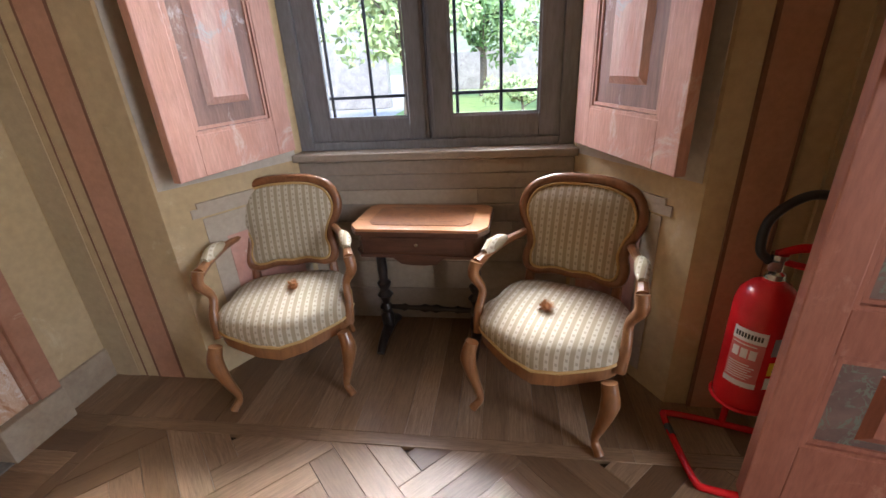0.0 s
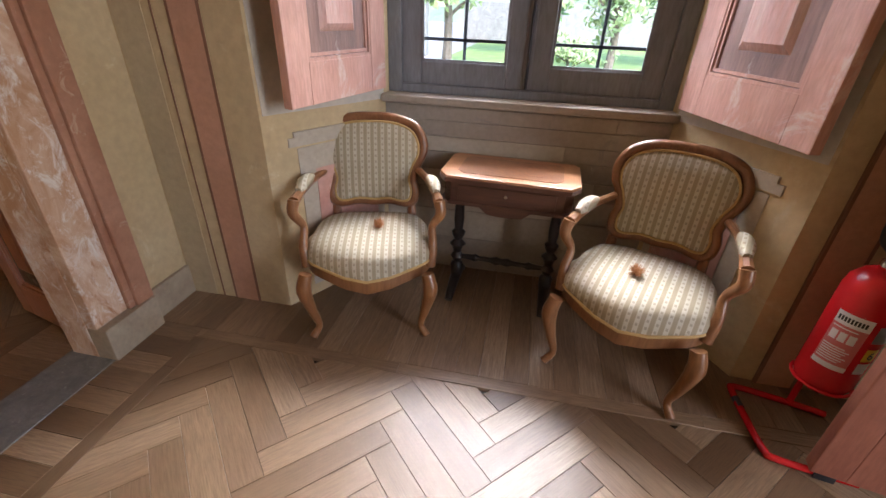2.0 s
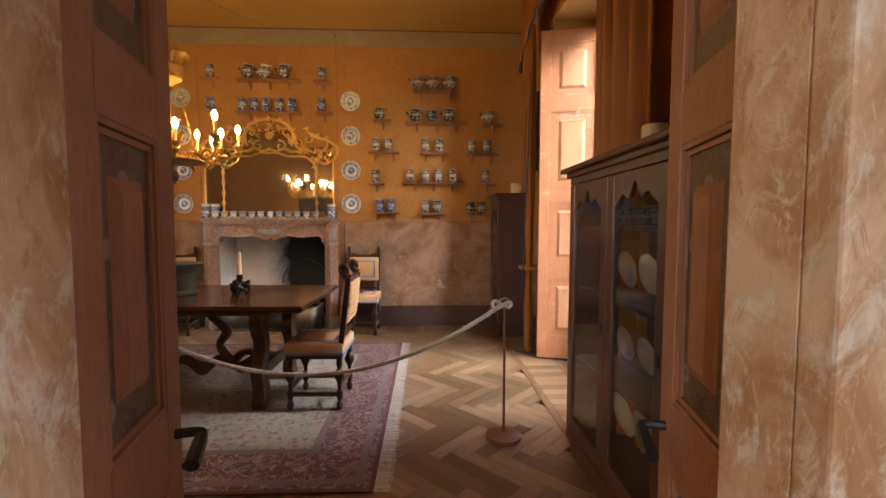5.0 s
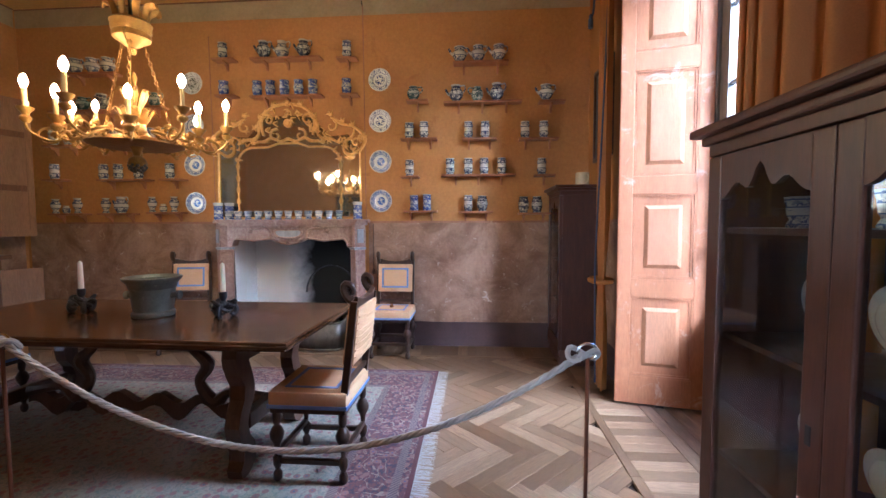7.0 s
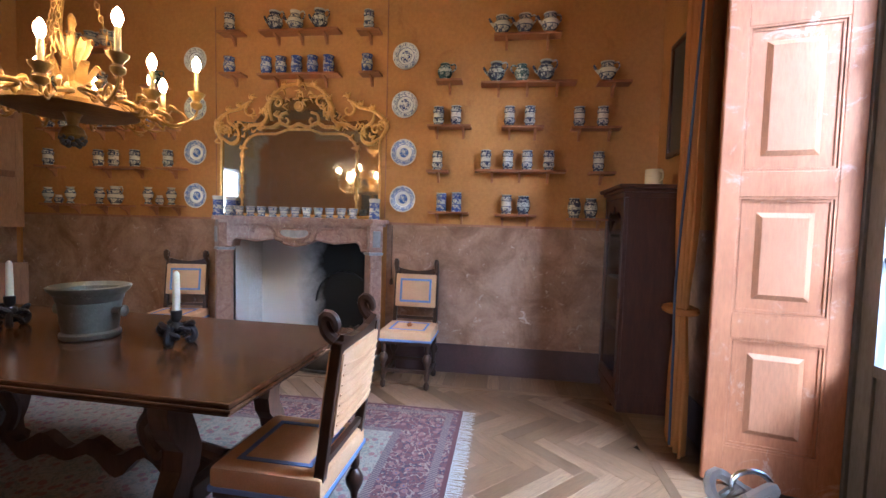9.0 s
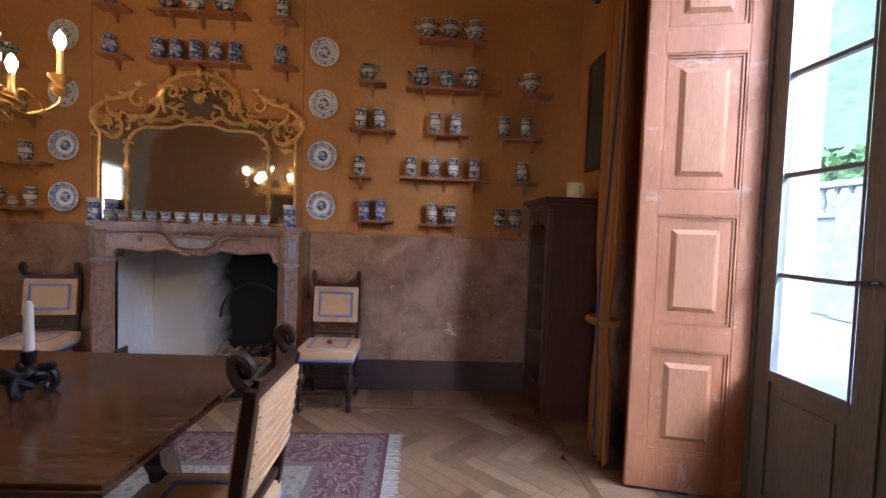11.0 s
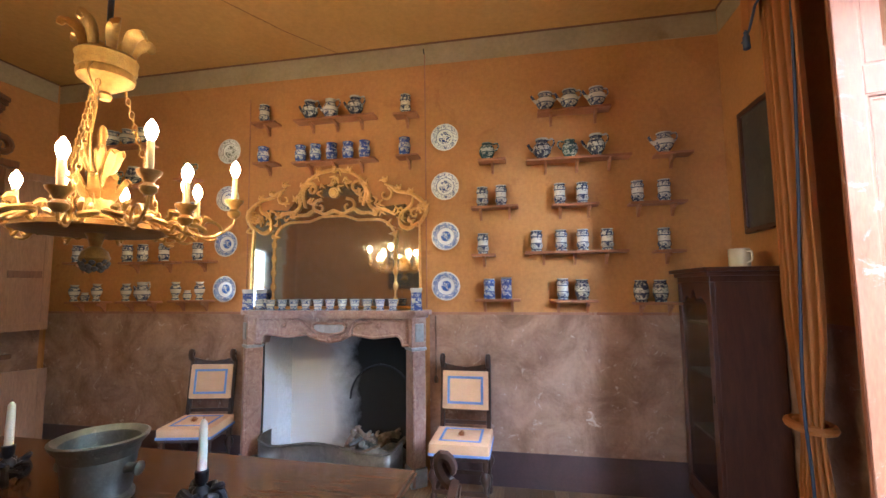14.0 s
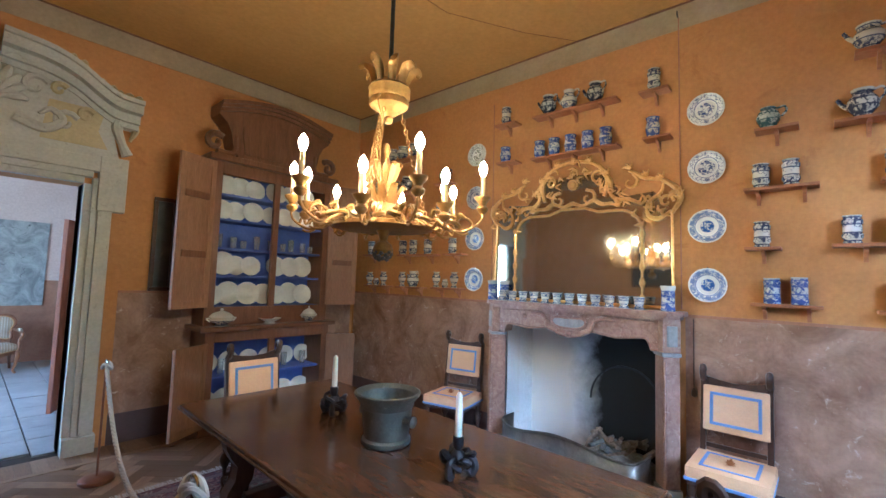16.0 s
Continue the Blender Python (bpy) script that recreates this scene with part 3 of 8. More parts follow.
# garden wall with the French door's deep opening
FX0, FX1, FZ = -5.80, -4.36, 3.62
bm = box(XW, FX0 - 0.22, YN, YN + 0.62, 0, ZC)
box(FX1 + 0.22, X1, YN, YN + 0.62, 0, ZC, bm=bm)
box(FX0 - 0.22, FX1 + 0.22, YN, YN + 0.62, FZ, ZC, bm=bm)
box(FX0 - 0.22, FX0 - 0.01, 2.70, YN + 0.62, 0, FZ, bm=bm)
box(FX1 + 0.01, FX1 + 0.22, 2.70, YN + 0.62, 0, FZ, bm=bm)
structure("wall_north", bm, M["ochre"], "ochre-painted garden wall with a tall French door")
# doorway wall
OY0, OY1, OZ = 0.30, 1.32, 2.55
bm = box(XE, X1, YS - 0.25, OY0, 0, ZC)
box(XE, X1, OY1, YN, 0, ZC, bm=bm)
box(XE, X1, OY0, OY1, OZ, ZC, bm=bm)
structure("wall_east", bm, M["ochre"], "ochre-painted wall with a doorway between the rooms")
bm = box(X1, X1 + 0.012, -3.6, 0.06, 0, 3.4)
box(X1, X1 + 0.012, 1.56, 1.84, 0, 3.4, bm=bm)
box(X1, X1 + 0.012, 0.06, 1.56, 2.8, 3.4, bm=bm)
structure("wall_west_2", bm, M["cream"], "cream plaster face of the doorway wall")
# the first room's window wall, with a splayed niche down to the floor
NL, NR, NY, NB = -1.32, 0.76, 1.84, 2.44
WL, WR = -0.98, 0.42
structure("wall_north_2", slab([(X1, NY), (NL, NY), (WL, NB), (WL, 2.82), (X1, 2.82)], 0, 3.4), M["cream"], "cream plaster window wall with painted bands")
structure("wall_north_3", slab([(WR, 2.82), (WR, NB), (NR, NY), (3.5, NY - 0.1), (3.5, 2.82)], 0, 3.4), M["cream"], "cream plaster window wall beside the niche")
structure("wall_north_4", box(WL, WR, NB, 2.82, 0, 0.94), M["niche_stone"], "painted stone parapet under the window")
structure("wall_north_5", box(WL, WR, NB, 2.82, 2.72, 3.4), M["cream"], "plaster above the window")
# unseen wall; its opening is added only to hold the fill lamp
bm = box(3.5, 3.7, -3.6, -1.7, 0, 3.4)
box(3.5, 3.7, -0.3, 2.8, 0, 3.4, bm=bm)
box(3.5, 3.7, -1.7, -0.3, 0, 0.9, bm=bm)
box(3.5, 3.7, -1.7, -0.3, 2.9, 3.4, bm=bm)
structure("wall_east_2", bm, M["cream"], "cream plaster wall out of view, with an added opening for a fill lamp")
structure("wall_south_2", box(X1, 3.7, -3.8, -3.6, 0, 3.4), M["cream"], "plain cream plaster wall")

# painted dado, skirting and cornice of the dining room
def dress(name, runs, z0, z1, proud, mat, label, category):
    bm = bmesh.new()
    for axis, at, a, b, sign in runs:
        if axis == "x":
            box(min(at, at + sign * proud), max(at, at + sign * proud), a, b, z0, z1, bm=bm)
        else:
            box(a, b, min(at, at + sign * proud), max(at, at + sign * proud), z0, z1, bm=bm)
    return structure(name, bm, mat, label, category)


RUNS = [("x", XW, YS + 0.04, -2.2, 1), ("x", XW, -0.36, YN - 0.04, 1), ("y", YS, XW + 0.04, -4.62, 1), ("y", YS, -2.66, XE - 0.04, 1),
        ("y", YN, XW + 0.04, FX0 - 0.22, -1), ("y", YN, FX1 + 0.22, XE - 0.04, -1), ("x", XE, YS + 0.04, 0.0, -1), ("x", XE, 1.62, YN - 0.04, -1)]
dress("dado", RUNS, 0.29, 1.47, 0.004, M["dado"], "worn brown and pink marbled dado", "dado")
dress("trim", RUNS, 1.47, 1.492, 0.009, M["jamb_dark"], "narrow red-brown line above the dado", "trim")
dress("baseboard", RUNS, 0.0, 0.29, 0.012, M["skirting"], "dark purple-brown painted skirting", "skirting")
RING = [("x", XW, YS, YN, 1), ("y", YS, XW + 0.03, XE, 1), ("y", YN, XW + 0.03, XE, -1), ("x", XE, YS + 0.03, YN - 0.03, -1)]
dress("trim_2", RING, 3.88, ZC, 0.006, M["cornice"], "faded olive painted frieze under the ceiling", "frieze")
dress("trim_3", RING, ZC - 0.014, ZC, 0.016, M["band_line"], "dark line where wall meets ceiling", "trim")
# thin cable from the ceiling along the wall, and cracks
single("cable", tube([(XW + 0.008, -0.395, 3.98), (XW + 0.008, -0.39, 2.8), (XW + 0.008, -0.385, 1.53)], 0.005, 6), M["jamb_dark"], "thin ochre-painted cable running down the wall", "cable")
single("cable", tube([(XW + 0.008, -2.27, 3.7), (XW + 0.008, -2.26, 2.8), (XW + 0.008, -2.25, 1.53)], 0.004, 6), M["jamb_dark"], "thin ochre-painted cable running down the wall", "cable")
single("wall_hook", tube(spline([(XW, -0.4, 3.99), (XW + 0.03, -0.4, 4.0), (XW + 0.035, -0.4, 4.03)]), 0.006, 6), M["iron"], "small dark iron hook high on the wall", "hook")
structure("trim_4", tube([(XW + 0.02, -1.3, ZC - 0.001), (-7.0, -1.62, ZC - 0.001), (-6.3, -2.0, ZC - 0.001), (-5.6, -2.05, ZC - 0.001)], 0.003, 4), M["band_line"], "hairline crack across the ceiling", "crack")

# painted bands of the first room
def strip(name, x0, x1, mat, proud, label, z0=0.0, z1=3.4, y=NY):
    return structure(name, box(x0, x1, y - proud, y, z0, z1), mat, label, "painted band")


strip("trim_5", -1.88, -1.74, M["olive_band"], 0.003, "olive painted band beside the corner")
strip("trim_6", -1.62, -1.50, M["band"], 0.003, "terracotta painted band")
strip("trim_7", -1.50, -1.488, M["band_line"], 0.004, "dark line along the band")
strip("trim_8", -1.632, -1.62, M["band_line"], 0.004, "dark line along the band")
strip("trim_9", -1.70, -1.694, M["band_line"], 0.004, "fine dark line on the plaster")
RY = NY - 0.006
for n, (a, b, mt, pr) in enumerate(((0.86, 0.99, "band", 0.012), (0.848, 0.86, "band_line", 0.014), (0.99, 1.002, "band_line", 0.014), (1.1, 1.24, "olive_band", 0.022))):
    strip("trim_%d" % (10 + n), a, b, M[mt], pr, "painted band beside the niche", y=RY)


def splay(name, x0, y0, x1, y1, u0, u1, z0, z1, proud, mat, label):
    """A thin painted panel on a niche cheek that runs from (x0, y0) to (x1, y1)."""
    d = Vector((x1 - x0, y1 - y0, 0))
    ang = math.degrees(math.atan2(d.y, d.x))
    side = 1 if x0 > -0.3 else -1
    bm = box(u0 * d.length, u1 * d.length, 0, side * proud, z0, z1)
    return structure(name, bm, mat, label, "painted panel", pose(x0, y0, 0, 0, 0, ang))


for n, (xa, xb) in enumerate(((NL, WL), (NR, WR))):
    q = 20 + 6 * n
    splay("trim_%d" % q, xa, NY, xb, NB, 0.02, 0.98, 0.95, 2.72, 0.003, M["grey_plaster"], "grey plaster on the niche cheek")
    splay("trim_%d" % (q + 1), xa, NY, xb, NB, 0.16, 0.95, 0.80, 0.84, 0.007, M["niche_stone_light"], "painted cornice above the cheek panel")
    splay("trim_%d" % (q + 2), xa, NY, xb, NB, 0.20, 0.95, 0.84, 0.865, 0.011, M["niche_stone_light"], "upper lip of the painted cornice")
    splay("trim_%d" % (q + 3), xa, NY, xb, NB, 0.22, 0.95, 0.06, 0.79, 0.004, M["niche_stone_light"], "pale frame of the cheek panel")
    splay("trim_%d" % (q + 4), xa, NY, xb, NB, 0.34, 0.88, 0.2, 0.68, 0.007, M["red_panel"], "faded red marbled cheek panel")
# courses of painted blocks under the sill
COURSE = [(0.02, 0.20, 2), (0.205, 0.37, 3), (0.375, 0.50, 2), (0.505, 0.60, 3), (0.605, 0.70, 2), (0.705, 0.78, 2), (0.785, 0.86, 1), (0.865, 0.93, 2)]
rnd = random.Random(4)
blocks = thing("parapet_facing", pose(0, 0, 0), "painted stone block courses under the window sill", "stone facing", kind="structure")
for z0, z1, n in COURSE:
    cuts = [WL + 0.004] + sorted(WL + 1.4 * (i + rnd.uniform(0.3, 0.7)) / n for i in range(1, n)) + [WR - 0.004]
    for a, b in zip(cuts, cuts[1:]):
        part("stone_block", box(a, b - 0.003, NB - rnd.uniform(0.004, 0.008), NB, z0, z1, 0.0015), M["niche_stone"] if rnd.random() < 0.6 else M["niche_stone_light"], blocks)
structure("window_sill_1", box(WL - 0.01, WR + 0.01, NB - 0.045, 2.56, 0.94, 0.978, 0.008), M["niche_stone"], "worn grey-brown stone window sill", "sill")
structure("baseboard_2", box(X1 + 0.012, X1 + 0.03, 1.56, NY, 0, 0.16, 0.004), M["plinth"], "grey-brown painted plinth", "skirting")


# ---- window and its grille ----
def casement(parent, x0, x1, z0, z1, y, fr, bars, mat, base=0.0):
    """A glazed leaf with frame and horizontal bars; base is a solid panel below."""
    leaf = part("casement", box(x0, x0 + fr, y, y + 0.05, z0, z1, 0.005), mat, parent)
    b = box(x0 + fr, x1 - fr, y, y + 0.05, z0, z0 + fr * 1.1, 0.004)
    part("bottom_rail", b, mat, leaf)
    part("top_rail", box(x0 + fr, x1 - fr, y, y + 0.05, z1 - fr, z1, 0.004), mat, leaf)
    part("stile", box(x1 - fr, x1, y, y + 0.05, z0, z1, 0.005), mat, leaf)
    g0 = z0 + fr * 1.1
    if base:
        part("panel", box(x0 + fr, x1 - fr, y + 0.016, y + 0.036, g0, base - 0.05), mat, leaf)
        part("panel_moulding", box(x0 + fr + 0.07, x1 - fr - 0.07, y + 0.006, y + 0.016, g0 + 0.07, base - 0.12, 0.005), mat, leaf)
        part("lock_rail", box(x0 + fr, x1 - fr, y, y + 0.05, base - 0.05, base, 0.004), mat, leaf)
        g0 = base
    cuts = [g0] + list(bars) + [z1 - fr]
    for z in bars:
        part("glazing_bar", box(x0 + fr, x1 - fr, y + 0.008, y + 0.042, z - 0.012, z + 0.012, 0.004), mat, leaf)
    for a, b in zip(cuts, cuts[1:]):
        p = part("pane", box(x0 + fr - 0.004, x1 - fr + 0.004, y + 0.022, y + 0.026, a, b), M["glass"], leaf)
        p.visible_shadow = False
    # slim bead round the glass
    bead = box(x0 + fr, x0 + fr + 0.012, y - 0.006, y, g0, z1 - fr)
    box(x1 - fr - 0.012, x1 - fr, y - 0.006, y, g0, z1 - fr, bm=bead)
    box(x0 + fr, x1 - fr, y - 0.006, y, g0, g0 + 0.012, bm=bead)
    part("bead", bead, mat, leaf)
    return leaf


win = thing("window_1", pose(0, 0, 0), "grey-painted double casement window with two tall panes", "window", kind="structure")
WY = 2.52
b = box(WL, WL + 0.07, WY - 0.02, WY + 0.09, 0.978, 2.72, 0.006)
box(WR - 0.07, WR, WY - 0.02, WY + 0.09, 0.978, 2.72, 0.006, bm=b)
box(WL + 0.07, WR - 0.07, WY - 0.02, WY + 0.09, 2.65, 2.72, 0.006, bm=b)
box(WL + 0.07, WR - 0.07, WY - 0.02, WY + 0.09, 0.978, 1.02, 0.006, bm=b)
part("window_frame", b, M["grey_frame"], win)
casement(win, WL + 0.07, -0.285, 1.02, 2.65, WY, 0.10, (), M["grey_frame"])
casement(win, -0.275, WR - 0.07, 1.02, 2.65, WY, 0.10, (), M["grey_frame"])
part("meeting_bead", box(-0.30, -0.26, WY - 0.012, WY, 1.02, 2.65, 0.005), M["grey_frame"], win)
part("espagnolette", tube([(-0.28, WY - 0.022, 1.03), (-0.28, WY - 0.022, 2.6)], 0.007, 8), M["iron"], win, "dark iron espagnolette rod")
grille = thing("window_grille", pose(0, 0, 0), "black wrought-iron bars outside the window", "window grille")
for i in range(6):
    x = WL + 0.12 + i * 0.232
    part("bar", tube([(x, 2.74, 0.94), (x, 2.74, 2.72)], 0.009, 8), M["iron"], grille)
for z in (1.22, 1.75, 2.28):
    part("crossbar", box(WL, WR, 2.73, 2.75, z - 0.008, z + 0.008), M["iron"], grille)


def panelled(parent, w, h, thick, rails, stile, frame_mat, field_mat, raised_mat, name="panel", inset=0.016, margin=0.235):
    """A framed leaf in the xz plane from (0, 0); rails are (z0, z1) heights of its cross pieces. Faces -y."""
    for a, b in ((0, stile), (w - stile, w)):
        part("stile", box(a, b, 0, thick, 0, h, 0.004), frame_mat, parent)
    for a, b in rails:
        part("rail", box(stile, w - stile, 0.0, thick, a, b, 0.003), frame_mat, parent)
    for (a0, a), (b, b1) in zip(rails, rails[1:]):
        part("field", box(stile, w - stile, inset, thick - 0.006, a, b), field_mat, parent)
        mould = bmesh.new()
        for o, pr in ((0.0, 0.003), (0.016, 0.009)):
            e = o + 0.012
            box(stile + o, stile + e, pr, inset, a + o, b - o, bm=mould)
            box(w - stile - e, w - stile - o, pr, inset, a + o, b - o, bm=mould)
            box(stile + e, w - stile - e, pr, inset, a + o, a + e, bm=mould)
            box(stile + e, w - stile - e, pr, inset, b - e, b - o, bm=mould)
        part("moulding", mould, frame_mat, parent)
        mx, mz = (w - 2 * stile) * margin, min((b - a) * 0.16, margin * 0.43)
        x0, x1, z0, z1 = stile + mx, w - stile - mx, a + mz, b - mz
        bev = 0.028
        r = bmesh.new()
        lo = [r.verts.new(q) for q in ((x0, inset, z0), (x1, inset, z0), (x1, inset, z1), (x0, inset, z1))]
        hi = [r.verts.new(q) for q in ((x0 + bev, 0.001, z0 + bev), (x1 - bev, 0.001, z0 + bev), (x1 - bev, 0.001, z1 - bev), (x0 + bev, 0.001, z1 - bev))]
        r.faces.new(hi)
        for i in range(4):
            r.faces.new((lo[i], lo[(i + 1) % 4], hi[(i + 1) % 4], hi[i]))
        part("raised_" + name, r, raised_mat, parent)


# inner shutters of the window, folded back along the cheeks
for hx, hy, ox, oy, tag_ in ((-0.965, 2.41, -1.122, 1.764, "l"), (0.612, 1.729, 0.405, 2.40, "r")):
    d = Vector((ox - hx, oy - hy, 0))
    sh = thing("window_shutter", pose(hx, hy, 1.005, 0, 0, math.degrees(math.atan2(d.y, d.x)) + (180 if tag_ == "l" else 0)) @ (pose(-d.length, 0, 0) if tag_ == "l" else pose(0, 0, 0)),
               "open wooden shutter with flaking pink paint and raised panels" if tag_ == "l" else "open wooden shutter with flaking pink and blue-grey paint", "shutter", "shutters of the window")
    if tag_ == "l":
        sh.matrix_world = pose(ox, oy, 1.005, 0, 0, math.degrees(math.atan2(-d.y, -d.x)))
    else:
        sh.matrix_world = pose(ox, oy, 1.005, 0, 0, math.degrees(math.atan2(hy - oy, hx - ox)))
    panelled(sh, d.length, 1.7, 0.04, [(0, 0.16), (0.98, 1.1), (1.58, 1.7)], 0.12, M["pink_paint"], M["shutter_field"], M["pink_worn"])


# ---- doorway between the rooms ----
surround = thing("door_surround", pose(0, 0, 0), "marbled stone door surround with worn ochre and pink paint", "door surround", kind="structure")
for a, b, s in ((OY1 - 0.015, OY1 + 0.25, 1), (OY0 - 0.25, OY0 + 0.015, -1)):
    inner, outer = (a, b) if s > 0 else (b, a)
    part("jamb", box(X1 - 0.02, X1 + 0.035, min(inner, inner + s * 0.15), max(inner, inner + s * 0.15), 0.16, 2.55, 0.006), M["marble_jamb"], surround)
    part("jamb_moulding", box(X1 - 0.02, X1 + 0.052, min(inner + s * 0.15, inner + s * 0.18), max(inner + s * 0.15, inner + s * 0.18), 0.16, 2.55, 0.006), M["jamb_dark"], surround)
    part("jamb_outer", box(X1 - 0.02, X1 + 0.066, min(inner + s * 0.18, outer), max(inner + s * 0.18, outer), 0.16, 2.55, 0.006), M["jamb_dark"] if s > 0 else M["marble_jamb"], surround)
    part("plinth_block", box(X1 - 0.02, X1 + 0.075, a, b, 0, 0.16, 0.006), M["plinth"], surround)
    part("reveal", box(XE, X1 - 0.021, min(inner, inner + s * 0.014), max(inner, inner + s * 0.014), 0, 2.55), M["marble_jamb"], surround)
    part("dining_architrave", box(XE - 0.03, XE, min(inner + s * 0.02, outer), max(inner + s * 0.02, outer), 0, 2.6, 0.006), M["jamb_dark"], surround)
part("lintel", box(X1 - 0.02, X1 + 0.05, OY0 - 0.25, OY1 + 0.25, 2.55, 2.82, 0.006), M["marble_jamb"], surround)
structure("threshold", box(XE - 0.02, X1 + 0.06, OY0, OY1, -0.024, 0.004, 0.003), M["threshold"], "worn grey stone threshold", "threshold")


def door_leaf(x, y, x2, y2, label):
    d = Vector((x2 - x, y2 - y, 0))
    leaf = thing("door_leaf", pose(x, y, 0.02, 0, 0, math.degrees(math.atan2(d.y, d.x))), label, "door", "double door leaves")
    panelled(leaf, d.length, 2.5, 0.045, [(0, 0.16), (0.80, 0.98), (1.62, 1.75), (2.38, 2.5)], 0.09, M["leaf_brown"], M["door_field"], M["leaf_brown"])
    return leaf


lf = door_leaf(-2.52, 1.475, -2.085, 1.375, "open red-brown panelled door leaf with dark painted fields")
h = tube(spline([(0.045, 0.0, 0.9), (0.045, -0.05, 0.9), (0.06, -0.06, 0.89), (0.14, -0.06, 0.86)]), [0.013, 0.013, 0.016, 0.02], 8)
part("handle", h, M["iron"], lf, "black iron lever handle", smooth=True)
lf2 = door_leaf(-2.085, 0.285, -2.52, 0.195, "open red-brown panelled door leaf with painted scrollwork")
part("handle", tube(spline([(0.4, 0.0, 0.9), (0.4, -0.05, 0.9), (0.39, -0.06, 0.89), (0.31, -0.06, 0.86)]), [0.013, 0.013, 0.016, 0.02], 8), M["iron"], lf2, "black iron lever handle", smooth=True)

# open door in the first room
dl = thing("panelled_door", pose(0.845, 1.385, 0.03, 0, 0, -12), "open dusky red panelled door with chipped paint", "door")
panelled(dl, 0.95, 2.35, 0.05, [(0, 0.26), (0.59, 0.73), (1.42, 1.54), (2.2, 2.35)], 0.10, M["door_red"], M["door_field"], M["door_red"], margin=0.16)
rim_lock = part("rim_lock", box(0.015, 0.17, -0.028, 0.0, 1.27, 1.37, 0.005), M["iron"], dl, "black iron rim lock")
part("lever", tube(spline([(0.12, -0.028, 1.33), (0.12, -0.06, 1.33), (0.09, -0.068, 1.33), (0.02, -0.066, 1.32)], 5), [0.010, 0.010, 0.013], 8), M["iron"], rim_lock, smooth=True)
part("foot", box(0.02, 0.08, 0.005, 0.045, -0.03, 0.0), M["iron"], dl)

# ---- French door, shutter and curtains ----
fd = thing("french_door", pose(0, 0, 0), "tall grey-painted glazed French door to a terrace", "door", kind="structure")
FY = 2.68
b = box(FX0 - 0.01, FX0 + 0.07, FY - 0.02, FY + 0.1, 0, FZ, 0.006)
box(FX1 - 0.07, FX1 + 0.01, FY - 0.02, FY + 0.1, 0, FZ, 0.006, bm=b)
box(FX0 + 0.07, FX1 - 0.07, FY - 0.02, FY + 0.1, 3.5, FZ, 0.006, bm=b)
part("door_frame", b, M["grey_frame"], fd)
FM = (FX0 + FX1) / 2
casement(fd, FX0 + 0.07, FM - 0.002, 0.02, 3.5, FY, 0.10, (1.36, 1.90, 2.44, 2.98), M["grey_frame"], 0.82)
casement(fd, FM + 0.002, FX1 - 0.07, 0.02, 3.5, FY, 0.10, (1.36, 1.90, 2.44, 2.98), M["grey_frame"], 0.82)
part("meeting_stile", box(FM - 0.03, FM + 0.03, FY - 0.016, FY, 0.02, 3.5, 0.005), M["grey_frame"], fd)
part("lever", tube(spline([(FM, FY - 0.02, 1.38), (FM, FY - 0.06, 1.38), (FM - 0.09, FY - 0.06, 1.37)]), 0.009, 8), M["iron"], fd, "dark lever handle", smooth=True)
recess = thing("reveal_floor", pose(0, 0, 0), "weathered oak planks in the recess of the French door", "floor", kind="structure")
for i in range(5):
    part("plank", box(FX0 - 0.22, FX1 + 0.22, YN + 0.002 + i * 0.098, YN + 0.096 + i * 0.098, -0.024, 0.002 - 0.0008 * (i % 2), 0.002), M["recess_plank"], recess)
structure("door_sill", box(FX0 - 0.22, FX1 + 0.22, YN + 0.494, 2.84, -0.024, 0.006), M["threshold"], "grey stone sill under the French door", "threshold")


def french_shutter(x, y, x2, y2):
    d = Vector((x2 - x, y2 - y, 0))
    sh = thing("door_shutter", pose(x, y, 0.02, 0, 0, math.degrees(math.atan2(d.y, d.x))), "open tall salmon-pink panelled wooden shutter", "shutter", "shutters of the french door")
    panelled(sh, d.length, 3.42, 0.045, [(0, 0.22), (0.86, 1.0), (1.66, 1.80), (2.60, 2.74), (3.30, 3.42)], 0.10, M["french_pink"], M["french_pink"], M["french_pink_light"], margin=0.2)
    part("edge_strip", box(-0.004, 0.0, 0.006, 0.04, 0.0, 3.42), M["french_pink"], sh)
    part("foot", box(0.3, 0.36, 0.005, 0.04, -0.02, 0.0), M["iron"], sh)
    return sh


french_shutter(-5.89, 2.03, -5.74, 2.655)
french_shutter(-4.42, 2.655, -4.27, 2.12)


